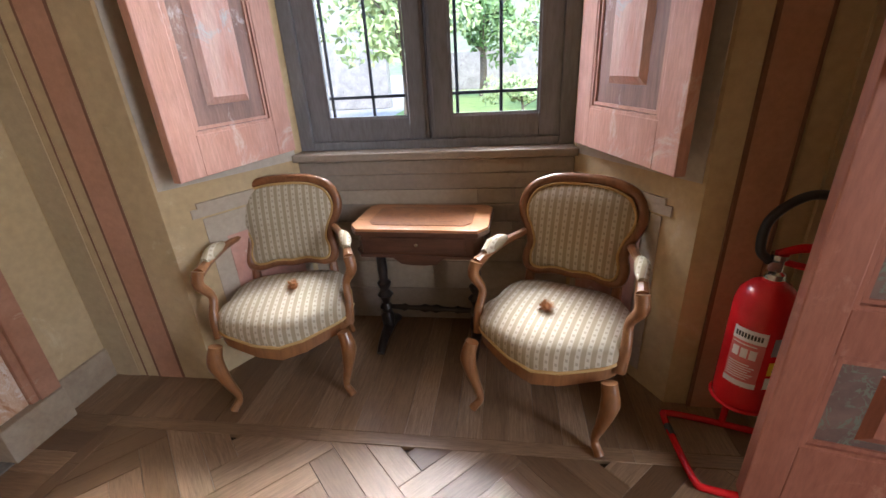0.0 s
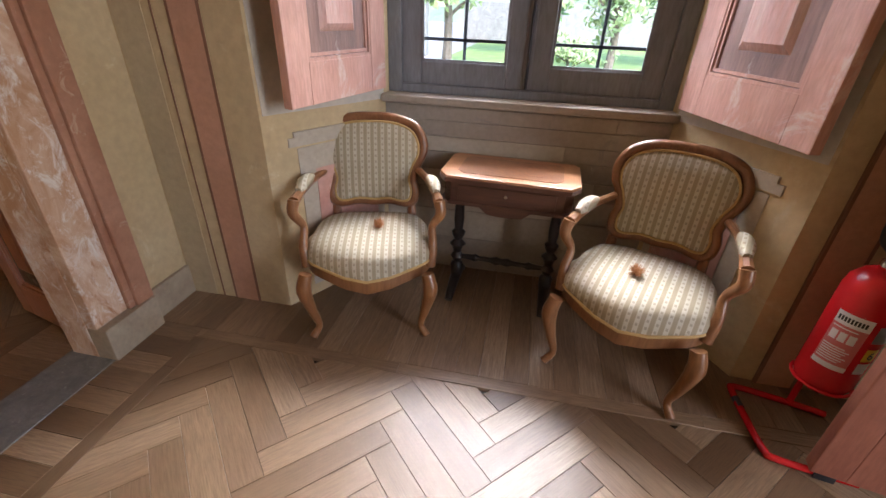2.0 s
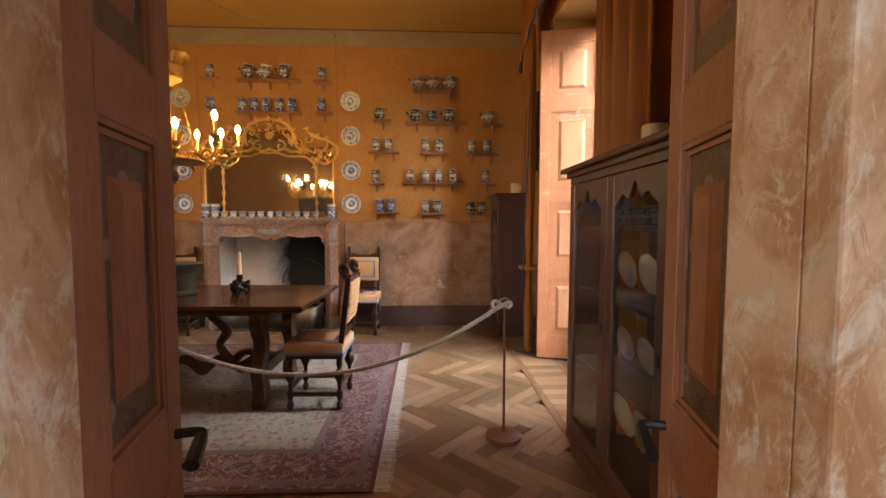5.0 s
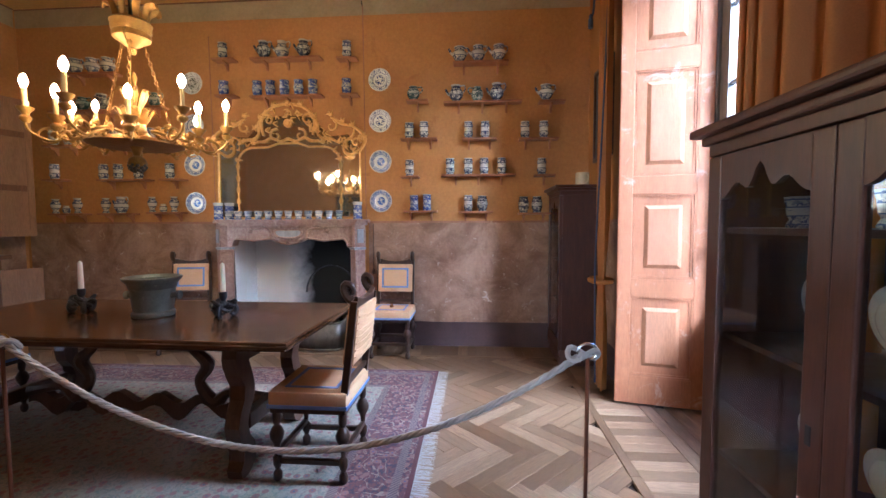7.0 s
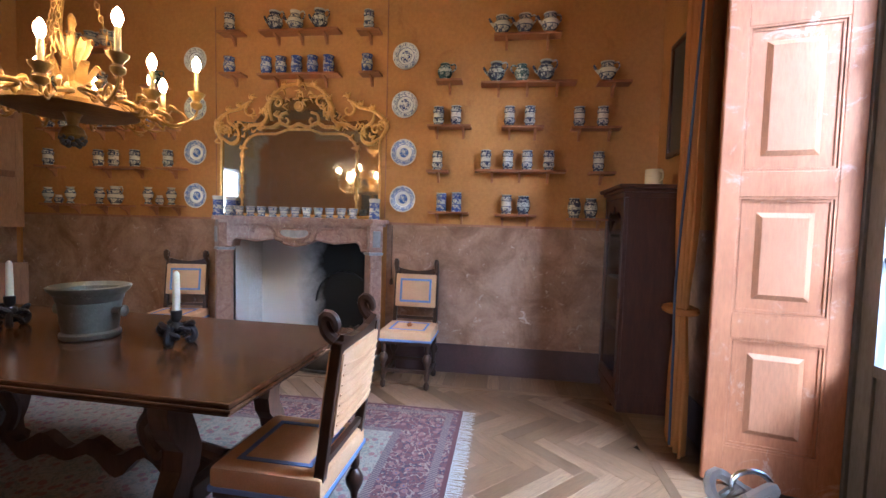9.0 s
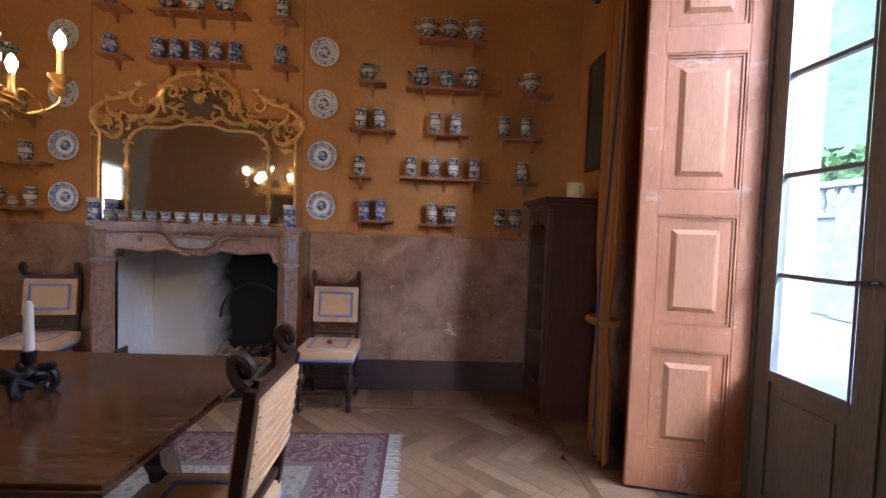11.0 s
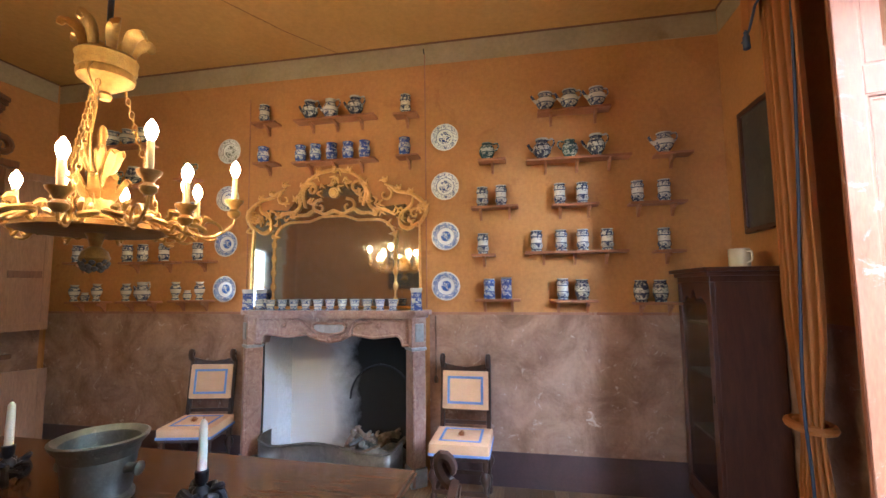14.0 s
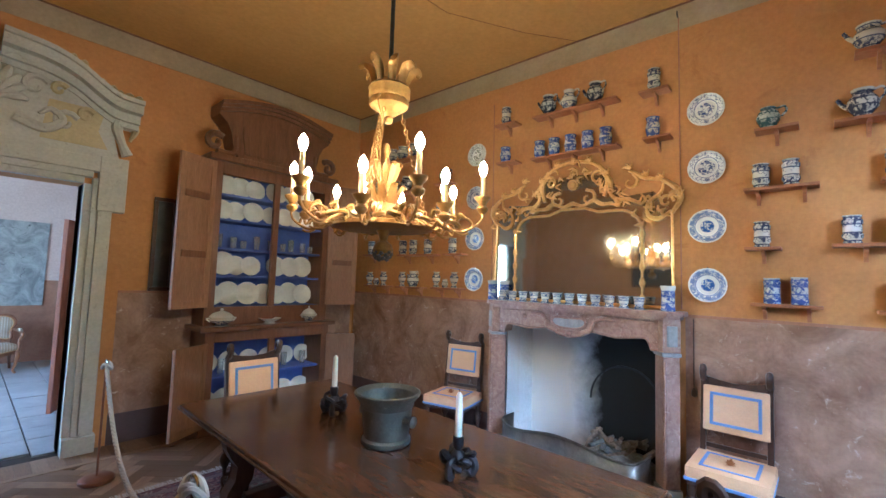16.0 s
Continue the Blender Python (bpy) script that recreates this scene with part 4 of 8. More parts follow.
def curtain(name, pts, z0, z1, tie, mat, label, width=0.05, pull=0.45):
    """Cloth hung in folds along pts (plan), gathered at height tie."""
    b = bmesh.new()
    path = spline([(x, y, 0) for x, y in pts], 30)
    rows = 26
    grid = []
    mid = sum((p for p in path), Vector()) / len(path)
    for j in range(rows + 1):
        z = z0 + (z1 - z0) * j / rows
        g = math.exp(-((z - tie) / 0.35) ** 2) if tie else 0.0
        low = 0.25 if tie and z < tie else 0.0
        grid.append([])
        for i, p in enumerate(path):
            ph = i / len(path) * math.pi * 11
            f = 1 - pull * max(g, low)
            q = mid + (p - mid) * f
            nrm = Vector((0.25, -1, 0)).normalized()
            q = q + nrm * (math.sin(ph + 0.4 * math.sin(z * 2)) * width * (1 - 0.5 * g))
            grid[-1].append(b.verts.new((q.x, q.y, z)))
    for a, c in zip(grid, grid[1:]):
        for i in range(len(a) - 1):
            b.faces.new((a[i], a[i + 1], c[i + 1], c[i]))
    for f in b.faces:
        f.smooth = True
    ob = thing(name, pose(0, 0, 0), label, "curtain", "curtains of the french door")
    cloth = part("cloth", b, mat, ob)
    so = cloth.modifiers.new("thick", "SOLIDIFY")
    so.thickness = 0.006
    return ob


cu = curtain("curtain", [(-6.50, 2.06), (-6.30, 2.01), (-6.06, 2.0)], 0.02, 3.62, 0.95, M["curtain"], "amber silk curtain tied back beside the shutter", 0.035)
part("tieback", tube([(-6.30 + 0.13 * math.cos(a), 2.02 + 0.085 * math.sin(a), 0.95) for a in [i * math.pi / 8 for i in range(16)]], 0.025, 8, closed=True), M["curtain"], cu, smooth=True)
part("trim", tube(spline([(-6.08, 1.985, 3.55), (-6.12, 1.965, 2.4), (-6.2, 1.945, 1.2), (-6.17, 1.94, 0.7), (-6.19, 1.955, 0.06)]), 0.008, 6), M["curtain_trim"], cu, "dark blue braid")
curtain("curtain", [(-4.36, 2.03), (-4.15, 2.02), (-3.75, 2.1)], 0.02, 3.62, 0.0, M["curtain"], "amber silk curtain hanging in deep folds behind the cabinet", 0.045)
# swagged pelmet above the opening
b = bmesh.new()
top, low = [], []
for i in range(41):
    u = i / 40
    x = -6.56 + u * 2.66
    drop = 0.20 + 0.34 * abs(2 * u - 1) ** 3
    y = 1.96 + 0.012 * math.sin(u * 60)
    top.append(b.verts.new((x, y + 0.02, 4.02)))
    low.append(b.verts.new((x, y, 3.98 - drop - 0.14)))
for i in range(40):
    b.faces.new((top[i], top[i + 1], low[i + 1], low[i]))
pel = thing("pelmet", pose(0, 0, 0), "amber silk pelmet with curved lower edge and dark braid", "pelmet")
pc = part("cloth", b, M["curtain"], pel)
pc.modifiers.new("thick", "SOLIDIFY").thickness = 0.008
part("braid", tube([(-6.56 + i / 40 * 2.66, 1.955 + 0.012 * math.sin(i / 40 * 60), 3.98 - 0.14 - 0.20 - 0.34 * abs(i / 20 - 1) ** 3) for i in range(41)], 0.009, 6), M["curtain_trim"], pel, "dark blue braid")
part("board", box(-6.56, -3.9, 1.97, YN - 0.006, 4.02, 4.05), M["shelf_wood"], pel)
for n, x in enumerate((-6.5, -3.95)):
    part("tassel", lathe([(0.006, 0.0), (0.022, 0.01), (0.02, 0.09), (0.011, 0.105), (0.015, 0.12), (0.004, 0.135)], 10, m=pose(x, 1.95, 3.22)), M["curtain_trim"], pel, smooth=True)


# ---- fireplace ----
fp = thing("fireplace", pose(XW, 0, 0), "mottled red marble fireplace with a whitewashed, sooted firebox", "fireplace")
b = box(-0.62, -0.52, -2.2, -0.34, 0, 1.5)
part("back", b, M["soot"], fp, "soot-blackened back wall")
part("cheek", box(-0.52, 0.0, -2.10, -2.03, 0, 1.36), M["white_wash"], fp, "whitewashed cheek")
part("cheek", box(-0.52, 0.0, -0.50, -0.43, 0, 1.36), M["soot"], fp)
part("hood", box(-0.52, -0.25, -2.03, -0.50, 1.36, 1.5), M["soot"], fp)
part("hearth", box(-0.52, 0.22, -2.03, -0.50, -0.02, 0.012), M["ash"], fp, "ash-grey hearth slab")
for y, s in ((-2.09, -1), (-0.47, 1)):
    leg = part("pilaster", box(-0.075, 0.075, -0.065, 0.065, 0.16, 1.16, 0.012), M["mantel_marble"], fp, "", pose(0.10, y, 0, 0, 0, 38 * s))
    part("base_block", box(-0.085, 0.085, -0.075, 0.075, 0, 0.16, 0.01), M["mantel_grey"], leg, "grey marble base")
    part("capital", box(-0.085, 0.085, -0.075, 0.075, 1.16, 1.19, 0.008), M["mantel_grey"], leg)
    part("frieze_block", box(-0.08, 0.08, -0.07, 0.07, 1.19, 1.45, 0.01), M["mantel_marble"], leg)
    part("carved_drop", box(0.08, 0.092, -0.04, 0.04, 1.24, 1.40, 0.008), M["mantel_grey"], leg)
    part("inner_moulding", tube([(0.085, -s * 0.055, 0.02), (0.085, -s * 0.055, 1.16)], 0.014, 8), M["mantel_marble"], leg, smooth=True)
out = [(-2.04, 1.46), (-2.04, 1.20)]
out += [(-1.98 + 0.10 * (1 - math.cos(a)) * 0.6, 1.20 + 0.09 * math.sin(a)) for a in [i * math.pi / 12 for i in range(7)]]
out += [(-1.7, 1.265), (-1.5, 1.295), (-1.38, 1.24), (-1.28, 1.225), (-1.18, 1.24), (-1.06, 1.295), (-0.86, 1.265)]
out += [(-0.58 - 0.10 * (1 - math.cos(a)) * 0.6, 1.20 + 0.09 * math.sin(a)) for a in [i * math.pi / 12 for i in range(6, -1, -1)]]
out += [(-0.52, 1.20), (-0.52, 1.46)]
TO_WALL = Matrix(((0, 0, 1, 0), (1, 0, 0, 0), (0, 1, 0, 0), (0, 0, 0, 1)))  # (y, z, depth) to (x, y, z)
part("lintel", slab(out, 0.0, 0.145, 0.012, m=TO_WALL), M["mantel_marble"], fp)
part("lintel_bead", tube([(0.145, y, z) for y, z in out[1:-1]], 0.013, 8), M["mantel_marble"], fp, smooth=True)
cart = [(-1.28 + 0.165 * math.cos(a), 1.345 + 0.062 * math.sin(a) * (1 + 0.2 * math.cos(2 * a)) + 0.018 * math.cos(a) ** 2) for a in [i * math.pi / 14 for i in range(28)]]
part("cartouche", slab(cart, 0.14, 0.165, 0.01, m=TO_WALL), M["mantel_grey"], fp, "grey marble cartouche")
part("cartouche_rim", tube([(0.165, y, z) for y, z in cart], 0.013, 8, closed=True), M["mantel_marble"], fp, smooth=True)
for s in (-1, 1):
    part("scroll_carving", tube(spline([(0.15, -1.28 + s * 0.12, 1.27), (0.165, -1.28 + s * 0.2, 1.30), (0.165, -1.28 + s * 0.23, 1.37), (0.16, -1.28 + s * 0.30, 1.41), (0.15, -1.28 + s * 0.42, 1.40)], 6), [0.016, 0.026, 0.018, 0.022, 0.008], 8), M["mantel_marble"], fp, smooth=True)
    part("frieze_bead", tube([(0.147, -1.28 + s * 0.72, 1.42), (0.147, -1.28 + s * 0.3, 1.435)], 0.009, 6), M["mantel_marble"], fp, smooth=True)
part("keystone_drop", lathe([(0.0, -0.03), (0.02, -0.02), (0.03, 0.0), (0.022, 0.02), (0.01, 0.035)], 10, m=pose(0.15, -1.28, 1.25)), M["mantel_marble"], fp, smooth=True)
for y in (-1.75, -0.81):
    part("boss", lathe([(0.028, 0), (0.026, 0.012), (0.012, 0.022), (0.0, 0.024)], 12, m=pose(0.14, y, 1.375, 0, 90)), M["mantel_marble"], fp, smooth=True)
shelf_out = [(-2.22, 0.0), (-2.22, 0.13), (-2.12, 0.235), (-1.5, 0.225), (-1.28, 0.25), (-1.06, 0.225), (-0.44, 0.235), (-0.34, 0.13), (-0.34, 0.0)]
part("mantelshelf", slab([(d, y) for y, d in shelf_out], 1.475, 1.515, 0.012), M["mantel_marble"], fp)
part("bed_mould", slab([(d * 0.88, -1.28 + (y + 1.28) * 0.965) for y, d in shelf_out], 1.445, 1.475), M["mantel_marble"], fp)
part("iron_arch", tube([(-0.505, -1.0 + 0.34 * math.cos(a), 0.55 + 0.36 * math.sin(a)) for a in [i * math.pi / 14 for i in range(15)]], 0.010, 6), M["iron"], fp, "thin iron arch on the back wall")
# logs and ash
rnd = random.Random(8)
heap = bmesh.new()
bmesh.ops.create_icosphere(heap, subdivisions=3, radius=1.0, matrix=Matrix.Translation((XW - 0.2, -1.0, 0.0)) @ Matrix.Diagonal((0.25, 0.46, 0.24, 1)))
for vtx in heap.verts:
    vtx.co += Vector((0, 0, 1)) * noise.noise(vtx.co * 14) * 0.07
    vtx.co.z = max(vtx.co.z, 0.012)
tagged(single("ash_heap", heap, M["ash"], "heap of grey ash on the hearth", "ash", smooth=True), kind="stuff")
for i in range(22):
    L = rnd.uniform(0.14, 0.40)
    pts = spline([(-L / 2, 0, 0), (0, rnd.uniform(-0.02, 0.02), rnd.uniform(-0.02, 0.03)), (L / 2, 0, 0)], 5)
    r = rnd.uniform(0.012, 0.034)
    z = 0.20 + 0.02 * i if i < 9 else rnd.uniform(0.2, 0.34)
    ob = single("log", tube(pts, [r, r * 1.15, r * 0.8], 7), M["log"] if i % 3 else M["ash"], "charred log lying on the ash heap", "log", pose(XW - rnd.uniform(0.1, 0.28), -1.0 + rnd.uniform(-0.24, 0.26), min(z, 0.40) - abs(rnd.uniform(0, 0.1)), rnd.uniform(-20, 20), rnd.uniform(-50, 50), rnd.uniform(0, 180)), "logs on the hearth", smooth=True)
# serpentine fender
fen = thing("fireplace_fender", pose(XW, -1.27, 0.012), "dull steel serpentine fireplace fender", "fender")
path = spline([(0.02, -0.66, 0), (0.22, -0.66, 0), (0.31, -0.45, 0), (0.27, -0.15, 0), (0.33, 0.15, 0), (0.36, 0.4, 0), (0.32, 0.62, 0), (0.1, 0.68, 0)], 8)
b = bmesh.new()
lo = [b.verts.new((p.x, p.y, 0)) for p in path]
hi = [b.verts.new((p.x, p.y, 0.33 + 0.02 * math.cos(i / len(path) * 12))) for i, p in enumerate(path)]
for i in range(len(path) - 1):
    b.faces.new((lo[i], lo[i + 1], hi[i + 1], hi[i]))
fs = part("sheet", b, M["pewter"], fen, smooth=True)
fs.modifiers.new("thick", "SOLIDIFY").thickness = 0.008
part("rim", tube([(p.x, p.y, 0.335 + 0.02 * math.cos(i / len(path) * 12)) for i, p in enumerate(path)], 0.011, 8), M["pewter"], fen, smooth=True)
part("foot_rim", tube([(p.x, p.y, 0.014) for p in path], 0.014, 8), M["pewter"], fen, smooth=True)
# bell pull
bp = thing("bell_pull", pose(XW + 0.02, -0.30, 0.86), "small tassel hanging beside the fireplace", "bell pull")
part("cord", tube([(0, 0, 0.06), (-0.004, 0, 0.6)], 0.004, 6), M["dark_oak"], bp)
part("tassel", lathe([(0.012, 0), (0.021, 0.01), (0.018, 0.05), (0.008, 0.065), (0.004, 0.07)], 10), M["dark_oak"], bp, smooth=True)

# ---- gilded mirror above the mantel ----
mir = thing("mirror", pose(XW, -1.31, 1.515), "rococo gilded overmantel mirror with carved scrolled crest", "mirror")
GW, GH = 0.63, 0.66
glass = [(-GW, 0.02), (GW, 0.02), (GW, GH)] + [(GW - 0.2 + 0.2 * math.cos(a), GH + 0.2 * math.sin(a)) for a in [i * math.pi / 16 for i in range(1, 9)]]
glass += [(0.25, GH + 0.2), (0.12, GH + 0.245), (-0.12, GH + 0.245), (-0.25, GH + 0.2)] + [(-GW + 0.2 - 0.2 * math.sin(a), GH + 0.2 * math.cos(a)) for a in [i * math.pi / 16 for i in range(0, 9)]]
back = [(-0.87, 0.02), (0.87, 0.02), (0.87, 0.82), (0.72, 1.0), (0.5, 0.98), (0.3, 1.2), (0.0, 1.24), (-0.3, 1.2), (-0.5, 0.98), (-0.72, 1.0), (-0.87, 0.82)]
part("border_glass", slab([q for q in back], 0.004, 0.02, m=TO_WALL), M["mirror"], mir, "old mirror glass of the border")
part("pane", slab(glass, 0.02, 0.026, m=TO_WALL), M["mirror"], mir, "dim old mirror glass")


def scroll(parent, pts, r, side, name="scroll"):
    part(name, tube([(0.035, s_ * 1.0, z) for s_, z in [(side * y, z) for y, z in [(p.x, p.y) for p in spline([(y, z, 0) for y, z in pts], 6)]]], [q * 0.78 for q in r], 7), M["gold"], parent, smooth=True)


def curl(y, z, r, a0, turns, grow=1.0, n=7):
    """Points of a small volute."""
    return [(y + r * (1 - 0.75 * i / n) * math.cos(a0 + turns * 2 * math.pi * i / n), z + r * (1 - 0.75 * i / n) * math.sin(a0 + turns * 2 * math.pi * i / n)) for i in range(n + 1)]


part("inner_frame", tube([(0.034, y, z) for y, z in glass], 0.013, 8, closed=True), M["gold"], mir, smooth=True)
for s in (-1, 1):
    scroll(mir, [(0.87, 0.02), (0.87, 0.4), (0.865, 0.8)], [0.016, 0.014], s, "outer_frame")
    scroll(mir, [(0.865, 0.8), (0.93, 0.92), (0.88, 1.02), (0.78, 1.09), (0.66, 1.12), (0.58, 1.17), (0.52, 1.2)], [0.022, 0.034, 0.02, 0.028, 0.012], s)
    scroll(mir, [(0.86, 0.82), (0.76, 0.76), (0.68, 0.80), (0.68, 0.90), (0.78, 0.98), (0.80, 1.06)], [0.014, 0.028, 0.016, 0.022, 0.012], s)
    scroll(mir, [(0.62, 0.9), (0.52, 0.95), (0.42, 0.96), (0.36, 1.02), (0.36, 1.12), (0.30, 1.22), (0.26, 1.30)], [0.016, 0.028, 0.02, 0.034, 0.018], s)
    scroll(mir, [(0.30, 1.0), (0.33, 1.14), (0.30, 1.24), (0.18, 1.33), (0.07, 1.36), (0.0, 1.37)], [0.018, 0.03, 0.022, 0.028, 0.02], s)
    scroll(mir, curl(0.53, 1.1, 0.075, 1.2, -0.9), [0.022, 0.016, 0.01], s)
    scroll(mir, curl(0.24, 1.18, 0.075, 0.4, 0.9), [0.022, 0.014], s)
    scroll(mir, curl(0.15, 1.0, 0.08, 1.8, -1.0), [0.02, 0.012], s)
    scroll(mir, curl(0.82, 0.9, 0.06, 0.0, 1.0), [0.018, 0.012], s)
    scroll(mir, [(0.38, 0.93), (0.28, 0.93), (0.2, 0.97), (0.1, 0.93), (0.0, 0.96)], [0.018, 0.028, 0.018, 0.026], s)
    for z in (0.08, 0.22, 0.36, 0.50, 0.64):
        part("knot", lathe([(0.008, -0.045), (0.019, -0.022), (0.024, 0.0), (0.017, 0.024), (0.008, 0.045)], 8, m=pose(0.036, s * 0.63, z)), M["gold"], mir, smooth=True)
    for y, z, r in ((0.90, 0.96, 0.035), (0.66, 1.14, 0.03), (0.52, 1.22, 0.032), (0.32, 1.2, 0.036), (0.16, 1.345, 0.03), (0.42, 0.9, 0.034), (0.78, 1.1, 0.03), (0.62, 0.70, 0.03)):
        leafb = bmesh.new()
        for j in range(3):
            a = 0.6 + j * 0.9
            tube(spline([(0.035, s * y, z), (0.05, s * (y + r * 0.7 * math.cos(a)), z + r * 0.7 * math.sin(a)), (0.035, s * (y + r * 1.8 * math.cos(a + 0.5)), z + r * 1.8 * math.sin(a + 0.5))], 4), [r * 0.35, r * 0.5, r * 0.12], 6, bm=leafb)
        part("carved_leaf", leafb, M["gold"], mir, smooth=True)
rn = random.Random(14)
for i in range(64):
    t_ = i / 63
    y = -0.9 + 1.8 * t_
    z = 0.86 + 0.40 * max(0.0, 1 - abs(y) / 0.62) ** 0.8 + rn.uniform(-0.05, 0.09)
    a = rn.uniform(0, 6.28)
    L = rn.uniform(0.03, 0.065)
    part("carved_leaf", tube(spline([(0.03, y, z), (0.055, y + L * math.cos(a), z + L * math.sin(a)), (0.04, y + 1.5 * L * math.cos(a + 0.9), z + 1.5 * L * math.sin(a + 0.9))], 4), [0.006, 0.015, 0.003], 6), M["gold"], mir, smooth=True)
part("rosette", lathe([(0.055, 0), (0.05, 0.02), (0.035, 0.01), (0.03, 0.03), (0.0, 0.035)], 14, m=pose(0.03, 0, 1.14, 0, 90)), M["gold"], mir, smooth=True)
part("finial", tube(spline([(0.035, 0, 1.34), (0.05, 0.01, 1.40), (0.035, -0.02, 1.46)], 5), [0.03, 0.022, 0.008], 8), M["gold"], mir, smooth=True)
part("bottom_rail", tube([(0.034, -0.87, 0.02), (0.034, 0.87, 0.02)], 0.014, 8), M["gold"], mir, smooth=True)


# ---- faience: jars, jugs, teapots, plates ----
def handle_of(parent, pts, r, mat):
    part("handle", tube(spline(pts, 5), r, 7), mat, parent, smooth=True)


def jar(kind):
    """One vessel at the origin: drug jar, mug, jug, teapot or pot."""
    labels = {"jar": ("apothecary_jar", "white tin-glazed jar painted with blue ornament", "jar", "faience", [(0.047, 0), (0.051, 0.006), (0.047, 0.016), (0.045, 0.022), (0.056, 0.036), (0.057, 0.052), (0.051, 0.064), (0.050, 0.108), (0.056, 0.122), (0.056, 0.138), (0.047, 0.148), (0.046, 0.154), (0.053, 0.166), (0.048, 0.167), (0.043, 0.154), (0.0, 0.148)]),
              "dark": ("apothecary_jar", "bulging jar with dense dark blue painting", "jar", "faience_dark", [(0.046, 0), (0.052, 0.008), (0.048, 0.018), (0.062, 0.045), (0.064, 0.075), (0.062, 0.11), (0.057, 0.135), (0.048, 0.148), (0.054, 0.166), (0.049, 0.167), (0.044, 0.15), (0.0, 0.145)]),
              "blue": ("apothecary_jar", "cylindrical jar with all-over blue painting", "jar", "faience_dense", [(0.047, 0), (0.052, 0.006), (0.052, 0.03), (0.049, 0.045), (0.049, 0.125), (0.053, 0.14), (0.052, 0.15), (0.046, 0.157), (0.052, 0.17), (0.048, 0.171), (0.043, 0.158), (0.0, 0.152)]),
              "mug": ("faience_mug", "rounded mug densely painted in blue", "mug", "faience_dense", [(0.040, 0), (0.048, 0.006), (0.054, 0.03), (0.059, 0.06), (0.060, 0.085), (0.053, 0.115), (0.049, 0.125), (0.058, 0.155), (0.054, 0.156), (0.045, 0.128), (0.0, 0.12)]),
              "pot": ("faience_pot", "squat green and blue painted pot", "pot", "faience_green", [(0.04, 0), (0.046, 0.008), (0.07, 0.05), (0.075, 0.075), (0.065, 0.11), (0.045, 0.128), (0.05, 0.145), (0.046, 0.146), (0.042, 0.13), (0.0, 0.12)]),
              "jug": ("faience_jug", "bulbous jug with dark blue painting and handle", "jug", "faience_dark", [(0.044, 0), (0.05, 0.008), (0.046, 0.018), (0.078, 0.055), (0.084, 0.085), (0.074, 0.118), (0.055, 0.14), (0.052, 0.152), (0.060, 0.176), (0.055, 0.177), (0.048, 0.15), (0.0, 0.14)]),
              "pale": ("faience_jug", "pale cream jug with sparse blue painting", "jug", "faience_pale", [(0.042, 0), (0.05, 0.01), (0.078, 0.055), (0.08, 0.085), (0.058, 0.13), (0.046, 0.15), (0.054, 0.18), (0.05, 0.18), (0.044, 0.155), (0.0, 0.14)]),
              "teapot": ("faience_teapot", "squat white and blue pot with spout and handle", "teapot", "faience_pale", [(0.046, 0), (0.05, 0.006), (0.044, 0.016), (0.070, 0.045), (0.084, 0.072), (0.083, 0.095), (0.066, 0.118), (0.056, 0.126), (0.060, 0.148), (0.066, 0.158), (0.061, 0.16), (0.052, 0.13), (0.0, 0.12)]),
              "small": ("faience_pot", "very small white and blue pot", "pot", "faience_pale", [(0.028, 0), (0.034, 0.006), (0.045, 0.035), (0.04, 0.06), (0.028, 0.078), (0.033, 0.09), (0.03, 0.09), (0.026, 0.078), (0.0, 0.07)]),
              "vase": ("faience_vase", "small white baluster vase with blue sprigs", "vase", "faience_pale", [(0.036, 0), (0.04, 0.01), (0.026, 0.03), (0.05, 0.08), (0.055, 0.11), (0.042, 0.135), (0.032, 0.15), (0.045, 0.168), (0.04, 0.168), (0.028, 0.15), (0.0, 0.14)]),
              "cup": ("mantel_cup", "small white footed cup with blue bands", "cup", "faience_cup", [(0.036, 0), (0.04, 0.006), (0.036, 0.016), (0.03, 0.026), (0.037, 0.04), (0.041, 0.075), (0.044, 0.084), (0.046, 0.10), (0.041, 0.10), (0.036, 0.085), (0.0, 0.08)]),
              "tall": ("faience_cylinder", "tall blue painted cylindrical vase", "vase", "faience_dense", [(0.05, 0), (0.056, 0.01), (0.05, 0.03), (0.049, 0.16), (0.057, 0.19), (0.055, 0.2), (0.048, 0.2), (0.044, 0.17), (0.0, 0.16)])}
    name, label, category, mat, prof = labels[kind]
    ob = thing(name, pose(0, 0, 0), label, category, "blue and white faience collection")
    part("body", lathe(prof, 20), M[mat], ob, smooth=True)
    if kind in ("jug", "pale", "pot", "teapot"):
        top = prof[-4][1]
        handle_of(ob, [(0, 0.050, top * 0.92), (0, 0.094, top * 0.98), (0, 0.108, top * 0.76), (0, 0.078, top * 0.52)], 0.0075, M[mat])
    if kind in ("jug", "teapot", "pale"):
        part("spout", tube(spline([(0, -0.065, 0.075), (0, -0.10, 0.10), (0, -0.125, 0.142)], 5), [0.019, 0.014, 0.012], 8), M[mat], ob, smooth=True)
    return ob


PROTO, used = {}, {}


def put(kind, m):
    if kind not in PROTO:
        PROTO[kind] = jar(kind)
        PROTO[kind].matrix_world = m
        return PROTO[kind]
    return copy_thing(PROTO[kind], m)


rnd_turn = random.Random(21)


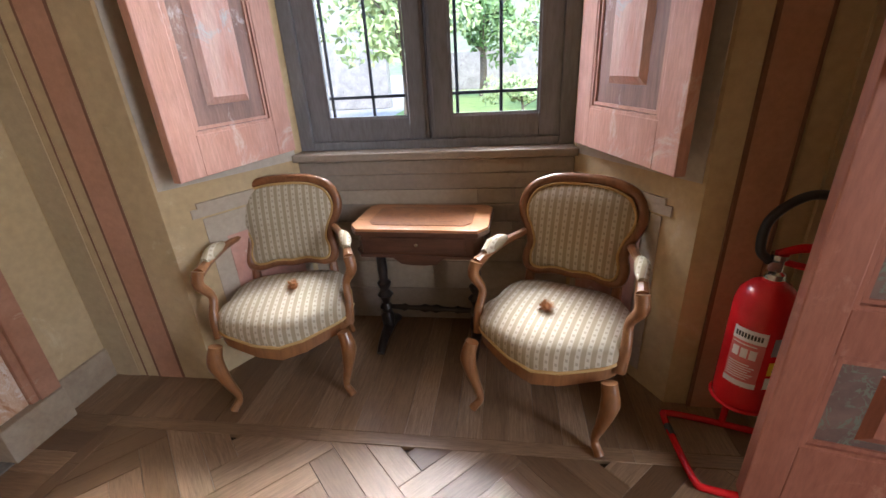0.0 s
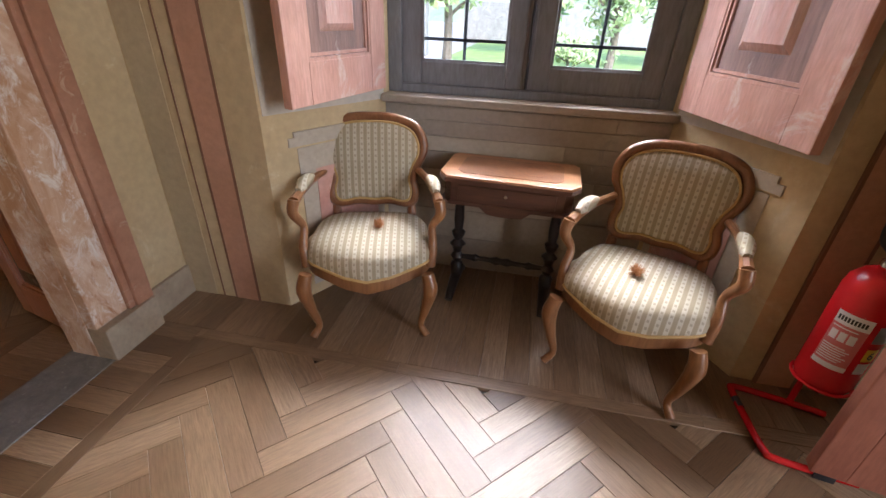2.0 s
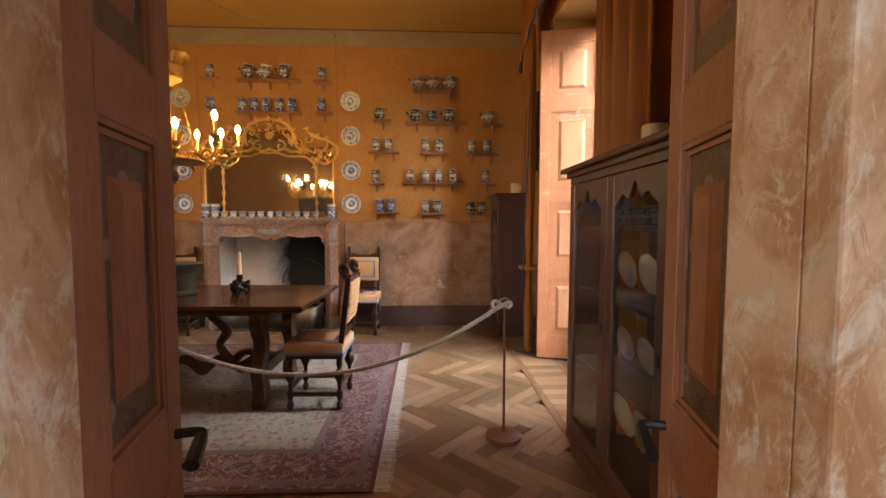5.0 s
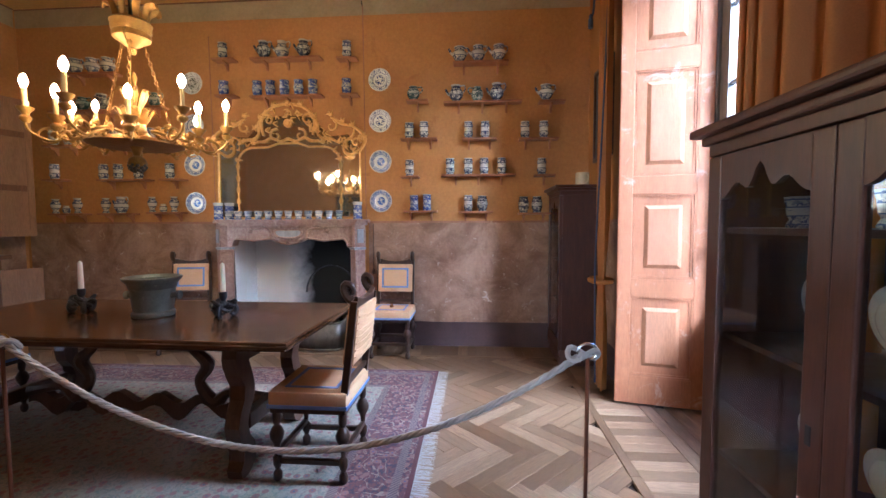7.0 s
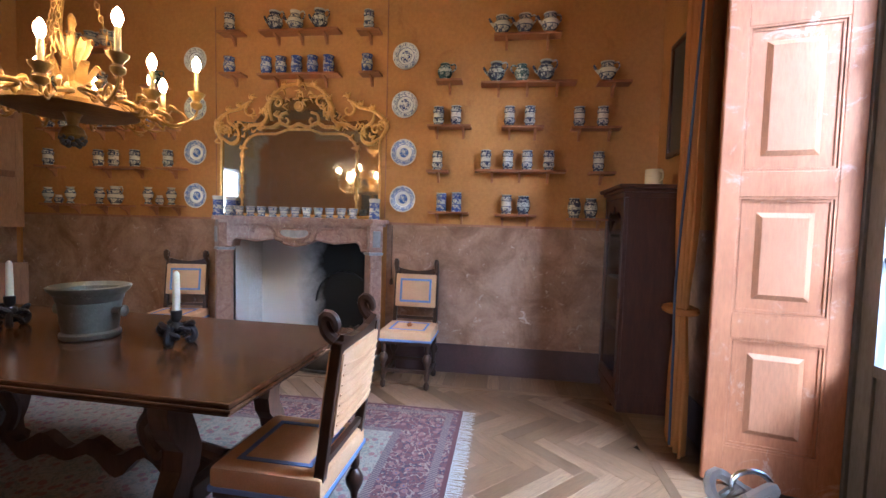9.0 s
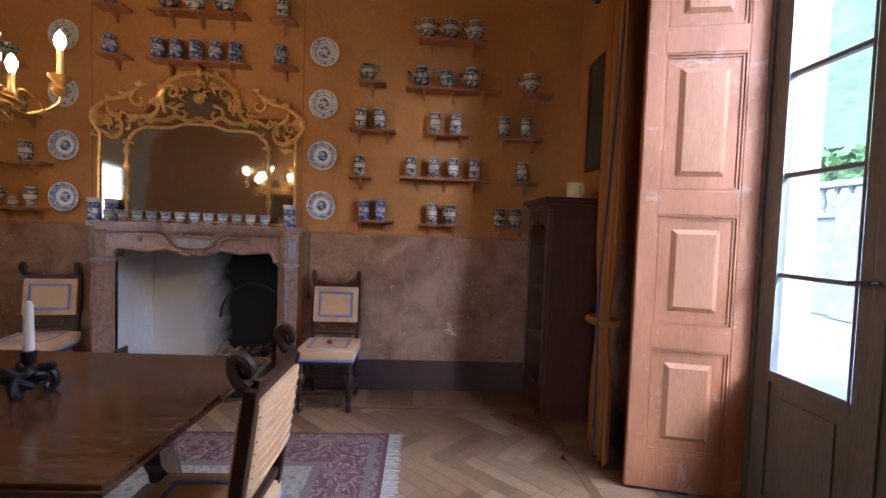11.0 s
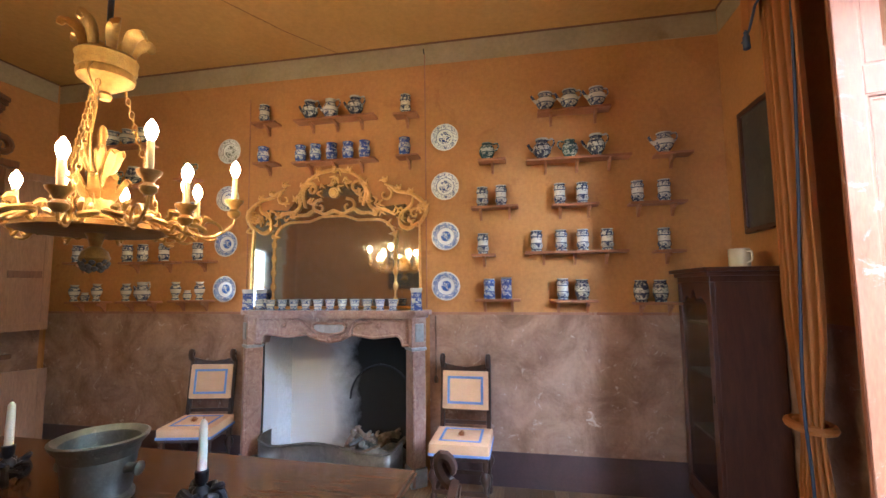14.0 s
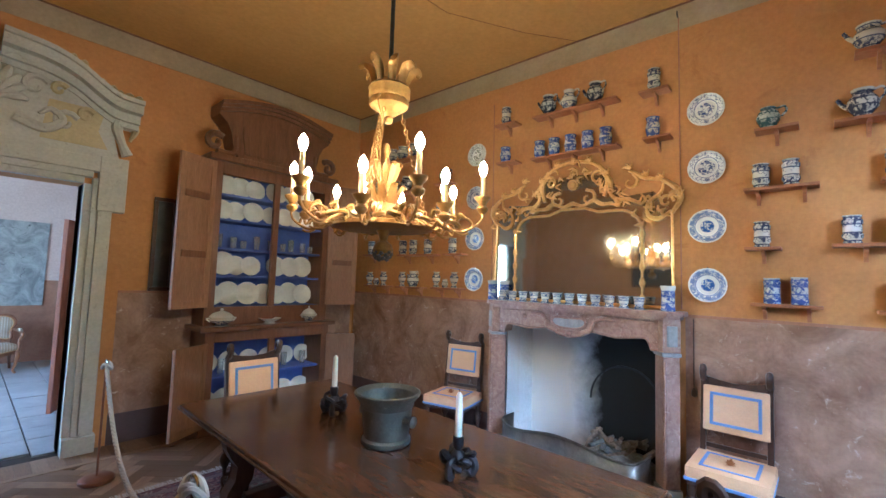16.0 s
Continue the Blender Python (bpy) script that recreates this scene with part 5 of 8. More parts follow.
def shelf(y0, y1, z, pots, kinds):
    """A bracket shelf on the fireplace wall, with its vessels."""
    top = z + 0.012
    ob = thing("wall_shelf", pose(XW, (y0 + y1) / 2, top), "narrow ochre-painted bracket shelf holding faience", "shelf", "bracket shelves")
    w = (y1 - y0) / 2
    part("board", box(0, 0.14, -w, w, -0.022, 0, 0.004), M["shelf_wood"], ob)
    n = 1 if w < 0.18 else 2 if w < 0.36 else 3
    for i in range(n):
        y = 0 if n == 1 else -w * 0.62 + i * 2 * w * 0.62 / (n - 1)
        prof = [(0.0, -0.022), (0.11, -0.022), (0.105, -0.04), (0.06, -0.055), (0.03, -0.085), (0.012, -0.115), (0.0, -0.115)]
        part("bracket", slab([(a, c) for a, c in prof], y - 0.011, y + 0.011, m=Matrix(((1, 0, 0, 0), (0, 0, 1, 0), (0, 1, 0, 0), (0, 0, 0, 1)))), M["shelf_wood"], ob)
    for y, kd in zip(pots, kinds.split() * 9):
        flip = 180 if rnd_turn.random() < 0.3 and kd != "teapot" else 0
        put(kd, pose(XW + 0.078, y, top, 0, 0, flip + rnd_turn.uniform(-14, 14)) @ Matrix.Diagonal((0.97, 0.97, 1.05, 1)))


shelf(0.66, 1.28, 3.27, [0.73, 0.94, 1.17], "teapot teapot teapot")
shelf(0.12, 0.37, 2.86, [0.2], "pot")
shelf(0.55, 1.43, 2.83, [0.69, 0.93, 1.15], "jug pot jug")
shelf(1.62, 1.91, 2.82, [1.7], "teapot")
shelf(0.05, 0.47, 2.43, [0.15, 0.32], "jar jar")
shelf(0.76, 1.15, 2.42, [0.83, 1.02], "jar jar")
shelf(1.40, 1.84, 2.41, [1.47, 1.68], "jar jar")
shelf(0.05, 0.26, 2.00, [0.15], "jar")
shelf(0.52, 1.37, 2.01, [0.62, 0.83, 1.01, 1.21], "jar")
shelf(1.58, 1.81, 2.00, [1.66], "jar")
shelf(0.08, 0.47, 1.60, [0.2, 0.35], "blue blue")
shelf(0.72, 1.11, 1.59, [0.83, 0.99], "jar dark")
shelf(1.40, 1.76, 1.57, [1.46, 1.61], "dark dark")
shelf(-2.17, -1.91, 3.39, [-2.06], "jar")
shelf(-1.71, -0.87, 3.38, [-1.56, -1.34, -1.08], "jug pale jug")
shelf(-0.68, -0.45, 3.36, [-0.57], "jar")
shelf(-2.14, -1.90, 2.97, [-2.06], "mug")
shelf(-1.72, -0.86, 2.95, [-1.65, -1.49, -1.32, -1.15, -0.98], "mug")
shelf(-0.65, -0.44, 2.95, [-0.58], "mug")
shelf(-4.38, -4.12, 2.01, [-4.26], "jar")
shelf(-3.67, -3.02, 2.00, [-3.62, -3.43, -3.17], "jar")
shelf(-2.87, -2.59, 2.00, [-2.77], "jar")
shelf(-4.32, -3.86, 1.59, [-4.27, -4.13, -3.98], "vase small vase")
shelf(-3.68, -3.23, 1.59, [-3.61, -3.41], "vase pale")
shelf(-3.05, -2.61, 1.60, [-3.01, -2.87, -2.73], "vase small vase")
shelf(-4.35, -3.95, 2.42, [-4.25, -4.05], "jar jar")
shelf(-3.70, -3.30, 2.42, [-3.63, -3.45], "jar jar")
shelf(-3.06, -2.68, 2.42, [-2.99, -2.82], "blue jar")
shelf(-4.25, -3.35, 2.83, [-4.1, -3.85, -3.6], "jug pot jug")
shelf(-3.05, -2.80, 2.86, [-2.93], "pot")
shelf(-4.0, -3.38, 3.27, [-3.92, -3.7, -3.5], "teapot")
# mantel row
for i in range(12):
    put("cup", pose(XW + 0.165, -2.0 + i * 0.1215, 1.515, 0, 0, i * 37))
put("tall", pose(XW + 0.15, -2.13, 1.515))
put("tall", pose(XW + 0.09, -2.03, 1.515, 0, 0, 40))
put("tall", pose(XW + 0.15, -0.45, 1.515, 0, 0, 80))


def plate(y, z, r, mat, label):
    ob = thing("wall_plate", pose(XW + 0.004, y, z, 0, 90), label, "plate", "plates hung beside the mirror")
    prof = [(0.05, 0.0), (0.075, 0.004), (0.085, 0.02), (0.125, 0.03), (0.13, 0.034), (0.126, 0.036), (0.084, 0.026), (0.072, 0.012), (0.0, 0.011)]
    part("dish", lathe([(a * r / 0.13, b_) for a, b_ in prof], 32), mat, ob, smooth=True)
    part("nail", lathe([(0.004, 0), (0.004, 0.02), (0.006, 0.022), (0.0, 0.024)], 6, m=pose(-r - 0.004, 0, 0)), M["iron"], ob)
    return ob


for y, zs, ms in ((-0.2, (3.13, 2.66, 2.19, 1.73), "aabb"), (-2.48, (3.15, 2.65, 2.18, 1.72), "cabb")):
    for z, q in zip(zs, ms):
        plate(y, z, 0.132, M["plate_" + q], {"a": "white plate with flower painting", "b": "white plate with blue ring and centre", "c": "grey scenic painted plate"}[q])


# ---- dining table and what stands on it ----
TB = pose(-5.10, -1.33, 0.012, 0, 0, -1.5)
tab = thing("dining_table", TB, "long dark waxed refectory table with lyre-shaped legs", "table")
part("tabletop", box(-0.56, 0.56, -1.30, 1.28, 0.80, 0.838, 0.008), M["table_wood"], tab)
part("top_moulding", box(-0.545, 0.545, -1.285, 1.265, 0.785, 0.80, 0.005), M["table_wood"], tab)
part("edge_bead", box(-0.572, 0.572, -1.312, 1.292, 0.808, 0.822, 0.006), M["table_wood"], tab)
part("apron", box(-0.42, 0.42, -1.0, 1.0, 0.74, 0.785, 0.004), M["table_leg"], tab)
lyre = [(0.0, 0.0), (0.07, 0.0), (0.085, 0.05), (0.05, 0.09), (0.045, 0.15), (0.075, 0.22), (0.095, 0.30), (0.07, 0.38), (0.03, 0.44), (0.02, 0.52), (0.06, 0.58), (0.09, 0.64), (0.10, 0.70), (0.09, 0.745)]
lyre2 = [(-0.02, 0.745), (-0.03, 0.66), (-0.06, 0.58), (-0.085, 0.50), (-0.07, 0.42), (-0.02, 0.36), (0.0, 0.29), (-0.02, 0.22), (-0.06, 0.17), (-0.08, 0.11), (-0.06, 0.04)]
for y in (0.88, -0.90):
    for s in (1, -1):
        part("leg", slab([(a, c) for a, c in lyre + lyre2], -0.045, 0.045, 0.006, m=pose(0.33 * s, y, 0, 90, 0, 0) @ Matrix.Diagonal((s, 1, 1, 1))), M["table_leg"], tab)
    part("leg_rail", box(-0.30, 0.30, y - 0.04, y + 0.04, 0.66, 0.74, 0.006), M["table_leg"], tab)
    part("low_rail", box(-0.28, 0.28, y - 0.03, y + 0.03, 0.24, 0.33, 0.006), M["table_leg"], tab)
for s in (1, -1):
    pts = spline([(0, 0.85 * s, 0.30), (0, 0.62 * s, 0.34), (0, 0.50 * s, 0.27), (0, 0.40 * s, 0.40), (0, 0.46 * s, 0.52), (0, 0.36 * s, 0.62), (0, 0.24 * s, 0.74)], 7)
    part("brace", tube(pts, [0.045, 0.03, 0.045, 0.032, 0.045, 0.03, 0.04], 8), M["table_leg"], tab, smooth=True)
wave = [(-0.85 + 1.7 * i / 40, 0.29 + 0.035 * math.sin(i * 0.9)) for i in range(41)]
part("stretcher", slab([(a, c) for a, c in wave] + [(a, c - 0.09 + 0.03 * math.cos(a * 14)) for a, c in wave[::-1]], -0.025, 0.025, m=pose(0, 0, 0, 90, 0, 90)), M["table_leg"], tab)

TT = 0.85
mo = thing("bronze_mortar", pose(-5.11, -1.25, TT, 0, 0, 95) @ Matrix.Diagonal((0.87, 0.87, 0.93, 1)), "large patinated bronze mortar with relief band and stub handles", "mortar")
part("bowl", lathe([(0.135, 0), (0.145, 0.008), (0.146, 0.03), (0.132, 0.042), (0.135, 0.06), (0.152, 0.20), (0.158, 0.205), (0.165, 0.235), (0.195, 0.265), (0.20, 0.28), (0.188, 0.285), (0.16, 0.262), (0.14, 0.1), (0.12, 0.03), (0.0, 0.025)], 36), M["bronze"], mo, smooth=True)
for s in (1, -1):
    part("stub_handle", lathe([(0.028, 0), (0.022, 0.01), (0.02, 0.045), (0.03, 0.055), (0.032, 0.068), (0.02, 0.078), (0.0, 0.08)], 12, m=pose(0.14 * s, 0, 0.15, 0, 90 * s)), M["bronze"], mo, smooth=True)
ins = bmesh.new()
rn = random.Random(3)
a = 0.0
while a < 2 * math.pi:
    wd = rn.uniform(0.04, 0.09)
    box(-0.004, 0.003, -wd * 0.06, wd * 0.06, -0.008, 0.008, bm=ins, m=pose(0.172 * math.cos(a), 0.172 * math.sin(a), 0.246, 0, 38, math.degrees(a)))
    a += wd + 0.035
part("relief_band", ins, M["bronze"], mo)


def candlestick(x, y, turn):
    c = thing("candlestick", pose(x, y, TT, 0, 0, turn), "black wrought-iron candlestick with a half-burnt ivory candle", "candlestick", "candlesticks on the table")
    for i in range(3):
        ang = i * 2 * math.pi / 3
        d = Vector((math.cos(ang), math.sin(ang), 0))
        part("scroll_foot", tube(spline([d * 0.02 + Vector((0, 0, 0.075)), d * 0.06 + Vector((0, 0, 0.08)), d * 0.078 + Vector((0, 0, 0.04)), d * 0.06 + Vector((0, 0, 0.012)), d * 0.045 + Vector((0, 0, 0.03))], 5), [0.014, 0.016, 0.018, 0.014], 7), M["iron"], c, smooth=True)
    for i in range(9):
        ang = i * 2 * math.pi / 9 + 0.3
        d = Vector((math.cos(ang), math.sin(ang), 0))
        e = Vector((-d.y, d.x, 0))
        z = 0.03 + 0.045 * (i % 3) / 2
        part("iron_leaf", tube(spline([d * 0.03 + Vector((0, 0, z)), d * 0.066 + e * 0.02 + Vector((0, 0, z + 0.02)), d * 0.07 - e * 0.012 + Vector((0, 0, z + 0.038)), d * 0.042 - e * 0.016 + Vector((0, 0, z + 0.024))], 4), [0.008, 0.014, 0.011, 0.005], 6), M["iron"], c, smooth=True)
    part("knop", lathe([(0.02, 0.05), (0.035, 0.075), (0.03, 0.095), (0.014, 0.11), (0.024, 0.125), (0.026, 0.165), (0.02, 0.168)], 10), M["iron"], c, smooth=True)
    part("candle", lathe([(0.017, 0.165), (0.0165, 0.25), (0.014, 0.345), (0.006, 0.358), (0.0, 0.36)], 12), M["candle"], c, "ivory wax candle", smooth=True)
    part("wick", tube([(0, 0, 0.358), (0.002, 0, 0.372)], 0.0012, 5), M["ebony"], c)


candlestick(-5.09, -0.75, 10)
candlestick(-5.18, -1.83, 50)


# ---- dining chairs ----
def chair():
    c = thing("dining_chair", pose(0, 0, 0), "dark carved walnut chair with peach cover and blue braid", "chair", "dining chairs")
    leg = [(0.014, 0), (0.026, 0.015), (0.026, 0.05), (0.014, 0.07), (0.026, 0.1), (0.026, 0.14), (0.013, 0.155), (0.017, 0.2), (0.02, 0.215), (0.04, 0.255), (0.042, 0.28), (0.028, 0.31), (0.016, 0.325), (0.024, 0.345), (0.024, 0.41)]
    for x in (-0.2, 0.2):
        for y in (-0.19, 0.19):
            part("leg", lathe(leg, 10, m=pose(x, y, 0)), M["dark_oak"], c, smooth=True)
        part("side_stretcher", box(x - 0.014, x + 0.014, -0.19, 0.19, 0.105, 0.135, 0.004), M["dark_oak"], c)
    part("front_stretcher", box(-0.2, 0.2, -0.204, -0.176, 0.145, 0.175, 0.004), M["dark_oak"], c)
    part("back_stretcher", box(-0.2, 0.2, 0.176, 0.204, 0.145, 0.175, 0.004), M["dark_oak"], c)
    part("seat_frame", box(-0.225, 0.225, -0.215, 0.215, 0.40, 0.432, 0.004), M["dark_oak"], c)
    b = box(-0.235, 0.235, -0.225, 0.225, 0.425, 0.525, 0.022)
    for vtx in b.verts:
        if vtx.co.z > 0.47:
            vtx.co.z += 0.012 * (1 - (vtx.co.x / 0.235) ** 2) * (1 - (vtx.co.y / 0.225) ** 2)
    part("seat", b, M["peach_cloth"], c, "peach cotton cover", smooth=True)
    br = box(-0.238, 0.238, -0.228, 0.228, 0.43, 0.452, 0.004)
    part("seat_braid", br, M["blue_tape"], c, "blue woven braid")
    top = bmesh.new()
    for x0, x1, y0, y1 in ((-0.165, 0.165, -0.155, -0.135), (-0.165, 0.165, 0.135, 0.155), (-0.165, -0.145, -0.135, 0.135), (0.145, 0.165, -0.135, 0.135)):
        box(x0, x1, y0, y1, 0.518, 0.529, bm=top)
    part("seat_border", top, M["blue_tape"], c, "blue woven braid")
    lean = pose(0, 0.195, 0.43, -7)
    for x in (-0.2, 0.2):
        part("stile", box(x - 0.018, x + 0.018, -0.02, 0.02, -0.02, 0.60, 0.004), M["dark_oak"], c, "", lean)
        curlp = [(x, -0.03 + 0.05 * (1 - i / 14) * math.cos(1.2 + i * 0.5), 0.655 + 0.055 * (1 - i / 16) * math.sin(-1.4 + i * 0.5)) for i in range(12)]
        part("finial", tube(curlp, [0.024, 0.022, 0.014], 8), M["dark_oak"], c, "carved scroll finial", lean, smooth=True)
    arch = [(-0.19, 0.56), (-0.19, 0.625), (-0.1, 0.60), (0.0, 0.592), (0.1, 0.60), (0.19, 0.625), (0.19, 0.56)]
    part("crest_rail", slab(arch, -0.014, 0.014, 0.003, m=lean @ STAND), M["dark_oak"], c)
    b = box(-0.2, 0.2, -0.035, 0.03, 0.24, 0.56, 0.012)
    part("back_pad", b, M["peach_cloth"], c, "peach cotton cover", lean, smooth=True)
    rim = bmesh.new()
    for x0, x1, z0, z1 in ((-0.155, 0.155, 0.285, 0.305), (-0.155, 0.155, 0.495, 0.515), (-0.155, -0.135, 0.305, 0.495), (0.135, 0.155, 0.305, 0.495)):
        box(x0, x1, -0.0395, -0.03, z0, z1, bm=rim)
    part("back_border", rim, M["blue_tape"], c, "blue woven braid", lean)
    folds = bmesh.new()
    rn = random.Random(5)
    for i in range(7):
        z = 0.28 + i * 0.038
        tube(spline([(-0.19, 0.03, z), (-0.05, 0.033, z - 0.012 + rn.uniform(-0.01, 0.01)), (0.1, 0.032, z - 0.005), (0.19, 0.03, z + 0.008)], 4), 0.005, 5, bm=folds)
    part("cover_folds", folds, M["peach_cloth"], c, "loose folds in the cover", lean, smooth=True)
    part("lower_rail", box(-0.18, 0.18, -0.012, 0.012, 0.12, 0.15, 0.003), M["dark_oak"], c, "", lean)
    return c


c1 = chair()
c1.matrix_world = pose(-7.11, -0.02, 0, 0, 0, 90)
copy_thing(c1, pose(-7.10, -2.46, 0, 0, 0, 102))
copy_thing(c1, pose(-4.88, -0.02, 0.012, 0, 0, -1))
c4 = copy_thing(c1, pose(-5.22, -2.78, 0.012, 0, 0, 180))


def husk(x, y, z, turn=0, spread=1.0):
    """A dry chestnut husk: a bristling ball, laid on a seat."""
    b = bmesh.new()
    rn = random.Random(int(turn) + 2)
    bmesh.ops.create_icosphere(b, subdivisions=2, radius=0.018, matrix=Matrix.Translation((0, 0, 0.018)))
    for i in range(150):
        d = Vector((rn.gauss(0, 1), rn.gauss(0, 1), rn.gauss(0, 1) * 0.8 + 0.2)).normalized()
        p = Vector((0, 0, 0.018)) + d * 0.015
        q = Vector((0, 0, 0.018)) + d * rn.uniform(0.024, 0.034) * spread + Vector((rn.uniform(-1, 1), rn.uniform(-1, 1), 0)) * 0.004
        q.z = max(q.z, 0.001)
        tube([p, q], [0.0014, 0.0004], 3, bm=b)
    single("chestnut_husk", b, M["bur"], "dry spiky chestnut husk laid on the seat", "chestnut husk", pose(x, y, z, 0, 0, turn), "husks on the seats")


husk(-7.08, -0.02, 0.528, 20)
husk(-7.06, -2.46, 0.528, 60)


# ---- chandelier ----
CX, CY = -5.05, -1.27
ch = thing("chandelier", pose(CX, CY, 0), "gilded wood chandelier with lit candle bulbs and leaf crown", "chandelier")
part("rod", tube([(0, 0, 2.66), (0, 0, ZC)], 0.012, 8), M["iron"], ch, "dark iron rod")
part("ceiling_rose", lathe([(0.05, ZC - 0.03), (0.06, ZC - 0.012), (0.06, ZC)], 14), M["gilt_wood"], ch, smooth=True)
crown = part("crown", lathe([(0.0, 2.535), (0.022, 2.54), (0.03, 2.56), (0.02, 2.575), (0.045, 2.585), (0.085, 2.61), (0.12, 2.63), (0.125, 2.65), (0.118, 2.665), (0.13, 2.68), (0.128, 2.715), (0.135, 2.725), (0.12, 2.74), (0.0, 2.735)], 24, m=Matrix.Diagonal((0.86, 0.86, 1, 1))), M["gilt_wood"], ch, smooth=True)
for i in range(8):
    a = i * math.pi / 4 + 0.2
    d = Vector((math.cos(a), math.sin(a), 0))
    up = Vector((0, 0, 1))
    pts = spline([d * 0.08 + up * 2.73, d * 0.088 + up * 2.79, d * 0.108 + up * 2.832, d * 0.148 + up * 2.842, d * 0.164 + up * 2.815], 5)
    leafb = tube(pts, [0.02, 0.03, 0.034, 0.026, 0.012], 6, flatten=0.4)
    part("plume", leafb, M["gilt_wood"], crown, smooth=True)
part("column", lathe([(0.0, 1.80), (0.04, 1.82), (0.055, 1.85), (0.045, 1.88), (0.02, 1.90), (0.03, 1.94), (0.05, 1.97), (0.085, 1.99), (0.09, 2.02), (0.06, 2.05), (0.055, 2.11), (0.075, 2.13), (0.07, 2.15), (0.035, 2.17), (0.03, 2.22), (0.02, 2.3), (0.012, 2.36), (0.02, 2.385), (0.012, 2.42), (0.0, 2.43)], 20), M["gilt_wood"], ch, smooth=True)
part("plate", lathe([(0.0, 1.955), (0.24, 1.955), (0.27, 1.965), (0.265, 1.985), (0.24, 1.99), (0.0, 1.988)], 32), M["gilt_wood"], ch, smooth=True)
for i in range(9):
    a = i * 2 * math.pi / 9
    for z0, r, hgt in ((2.05, 0.04, 0.14), (2.18, 0.028, 0.13)):
        d = Vector((math.cos(a + z0), math.sin(a + z0), 0))
        part("acanthus", tube(spline([d * r * 0.6 + up * z0, d * r * 1.7 + up * (z0 + hgt * 0.6), d * r * 2.5 + up * (z0 + hgt), d * r * 3.0 + up * (z0 + hgt * 0.88)], 4), [0.012, 0.026, 0.02, 0.006], 5, flatten=0.4), M["gilt_wood"], ch, smooth=True)
pine = bmesh.new()
for i in range(36):
    z = i / 35
    a = i * 2.4
    r = 0.045 * math.sin(math.pi * (0.15 + 0.8 * z))
    bmesh.ops.create_icosphere(pine, subdivisions=1, radius=0.014, matrix=Matrix.Translation((r * math.cos(a), r * math.sin(a), 1.80 + 0.07 * z)))
part("pine_cone", pine, M["pewter"], ch, "tarnished silvered cone below the plate", smooth=True)


def arm(parent, ang, r0, r1, zc, zb):
    d = Vector((math.cos(ang), math.sin(ang), 0))
    e = Vector((-math.sin(ang), math.cos(ang), 0))
    a = part("arm", tube(spline([d * 0.26 + up * 1.98, d * (r0 * 0.75) + up * 2.0, d * r0 + up * 1.955, d * (r1 - 0.04) + up * 1.985, d * r1 + up * (zc - 0.09), d * r1 + up * zc], 7), [0.012, 0.008, 0.0065, 0.0065], 8), M["gilt_wood"], parent, smooth=True)
    for s in (1, -1):
        pts = [d * (r0 * 0.84 + 0.065 * (1 - i / 14) * math.cos(i * 0.62)) + e * (s * (0.03 + 0.05 * (1 - i / 14) * math.sin(i * 0.62))) + up * (1.985 + 0.022 * math.sin(i * 0.5)) for i in range(13)]
        part("scroll", tube(pts, [0.012, 0.009, 0.005], 6), M["gilt_wood"], a, smooth=True)
    part("ring_scroll", tube([d * (r0 + 0.02 + 0.05 * math.cos(t_)) + up * (1.985 + 0.045 * math.sin(t_)) for t_ in [k_ * math.pi / 7 for k_ in range(13)]], [0.008, 0.006], 6), M["gilt_wood"], a, smooth=True)
    for j in range(4):
        t_ = 0.5 + j * 0.5
        pos = d * (r0 * 0.6 + 0.05 * j) + e * (0.028 * (-1) ** j) + up * 2.005
        part("leaf", tube(spline([pos, pos + up * 0.03 + d * 0.015, pos + up * 0.022 + d * 0.045], 4), [0.008, 0.024, 0.006], 5, flatten=0.5), M["gilt_wood"], a, smooth=True)
    base = pose(*(d * r1 + up * zc))
    part("drip_cup", lathe([(0.012, -0.07), (0.028, -0.055), (0.03, -0.04), (0.016, -0.025), (0.024, -0.01), (0.04, 0.008), (0.042, 0.018), (0.02, 0.02)], 12, m=base), M["gilt_wood"], a, smooth=True)
    part("candle_sleeve", lathe([(0.0125, 0.018), (0.0125, zb - zc - 0.04), (0.010, zb - zc - 0.035)], 10, m=base), M["candle_tube"], a, "cream candle sleeve", smooth=True)
    part("bulb", lathe([(0.009, zb - zc - 0.035), (0.018, zb - zc - 0.012), (0.021, zb - zc + 0.002), (0.016, zb - zc + 0.022), (0.006, zb - zc + 0.038), (0.0, zb - zc + 0.045)], 12, m=base), M["bulb"], a, "lit flame-shaped bulb", smooth=True)


for i in range(6):
    arm(ch, radians(5 + 60 * i), 0.40, 0.52, 2.12, 2.285)
for i in range(6):
    arm(ch, radians(35 + 60 * i), 0.33, 0.40, 2.05, 2.20)
for i in range(3):
    a = i * 2 * math.pi / 3 + 0.5
    d = Vector((math.cos(a), math.sin(a), 0))
    links = bmesh.new()
    for j in range(22):
        f = (j + 0.5) / 22
        p = (d * 0.07 + up * 2.6) * (1 - f) + (d * 0.24 + up * 1.985) * f
        tube([p + (Vector((0, 0, 0.018)) * math.cos(t_) + (d if j % 2 else Vector((-d.y, d.x, 0))) * 0.01 * math.sin(t_)) for t_ in [k_ * math.pi / 4 for k_ in range(8)]], 0.003, 4, bm=links, closed=True)
    part("chain", links, M["gilt_wood"], ch, "thin gilt chain")
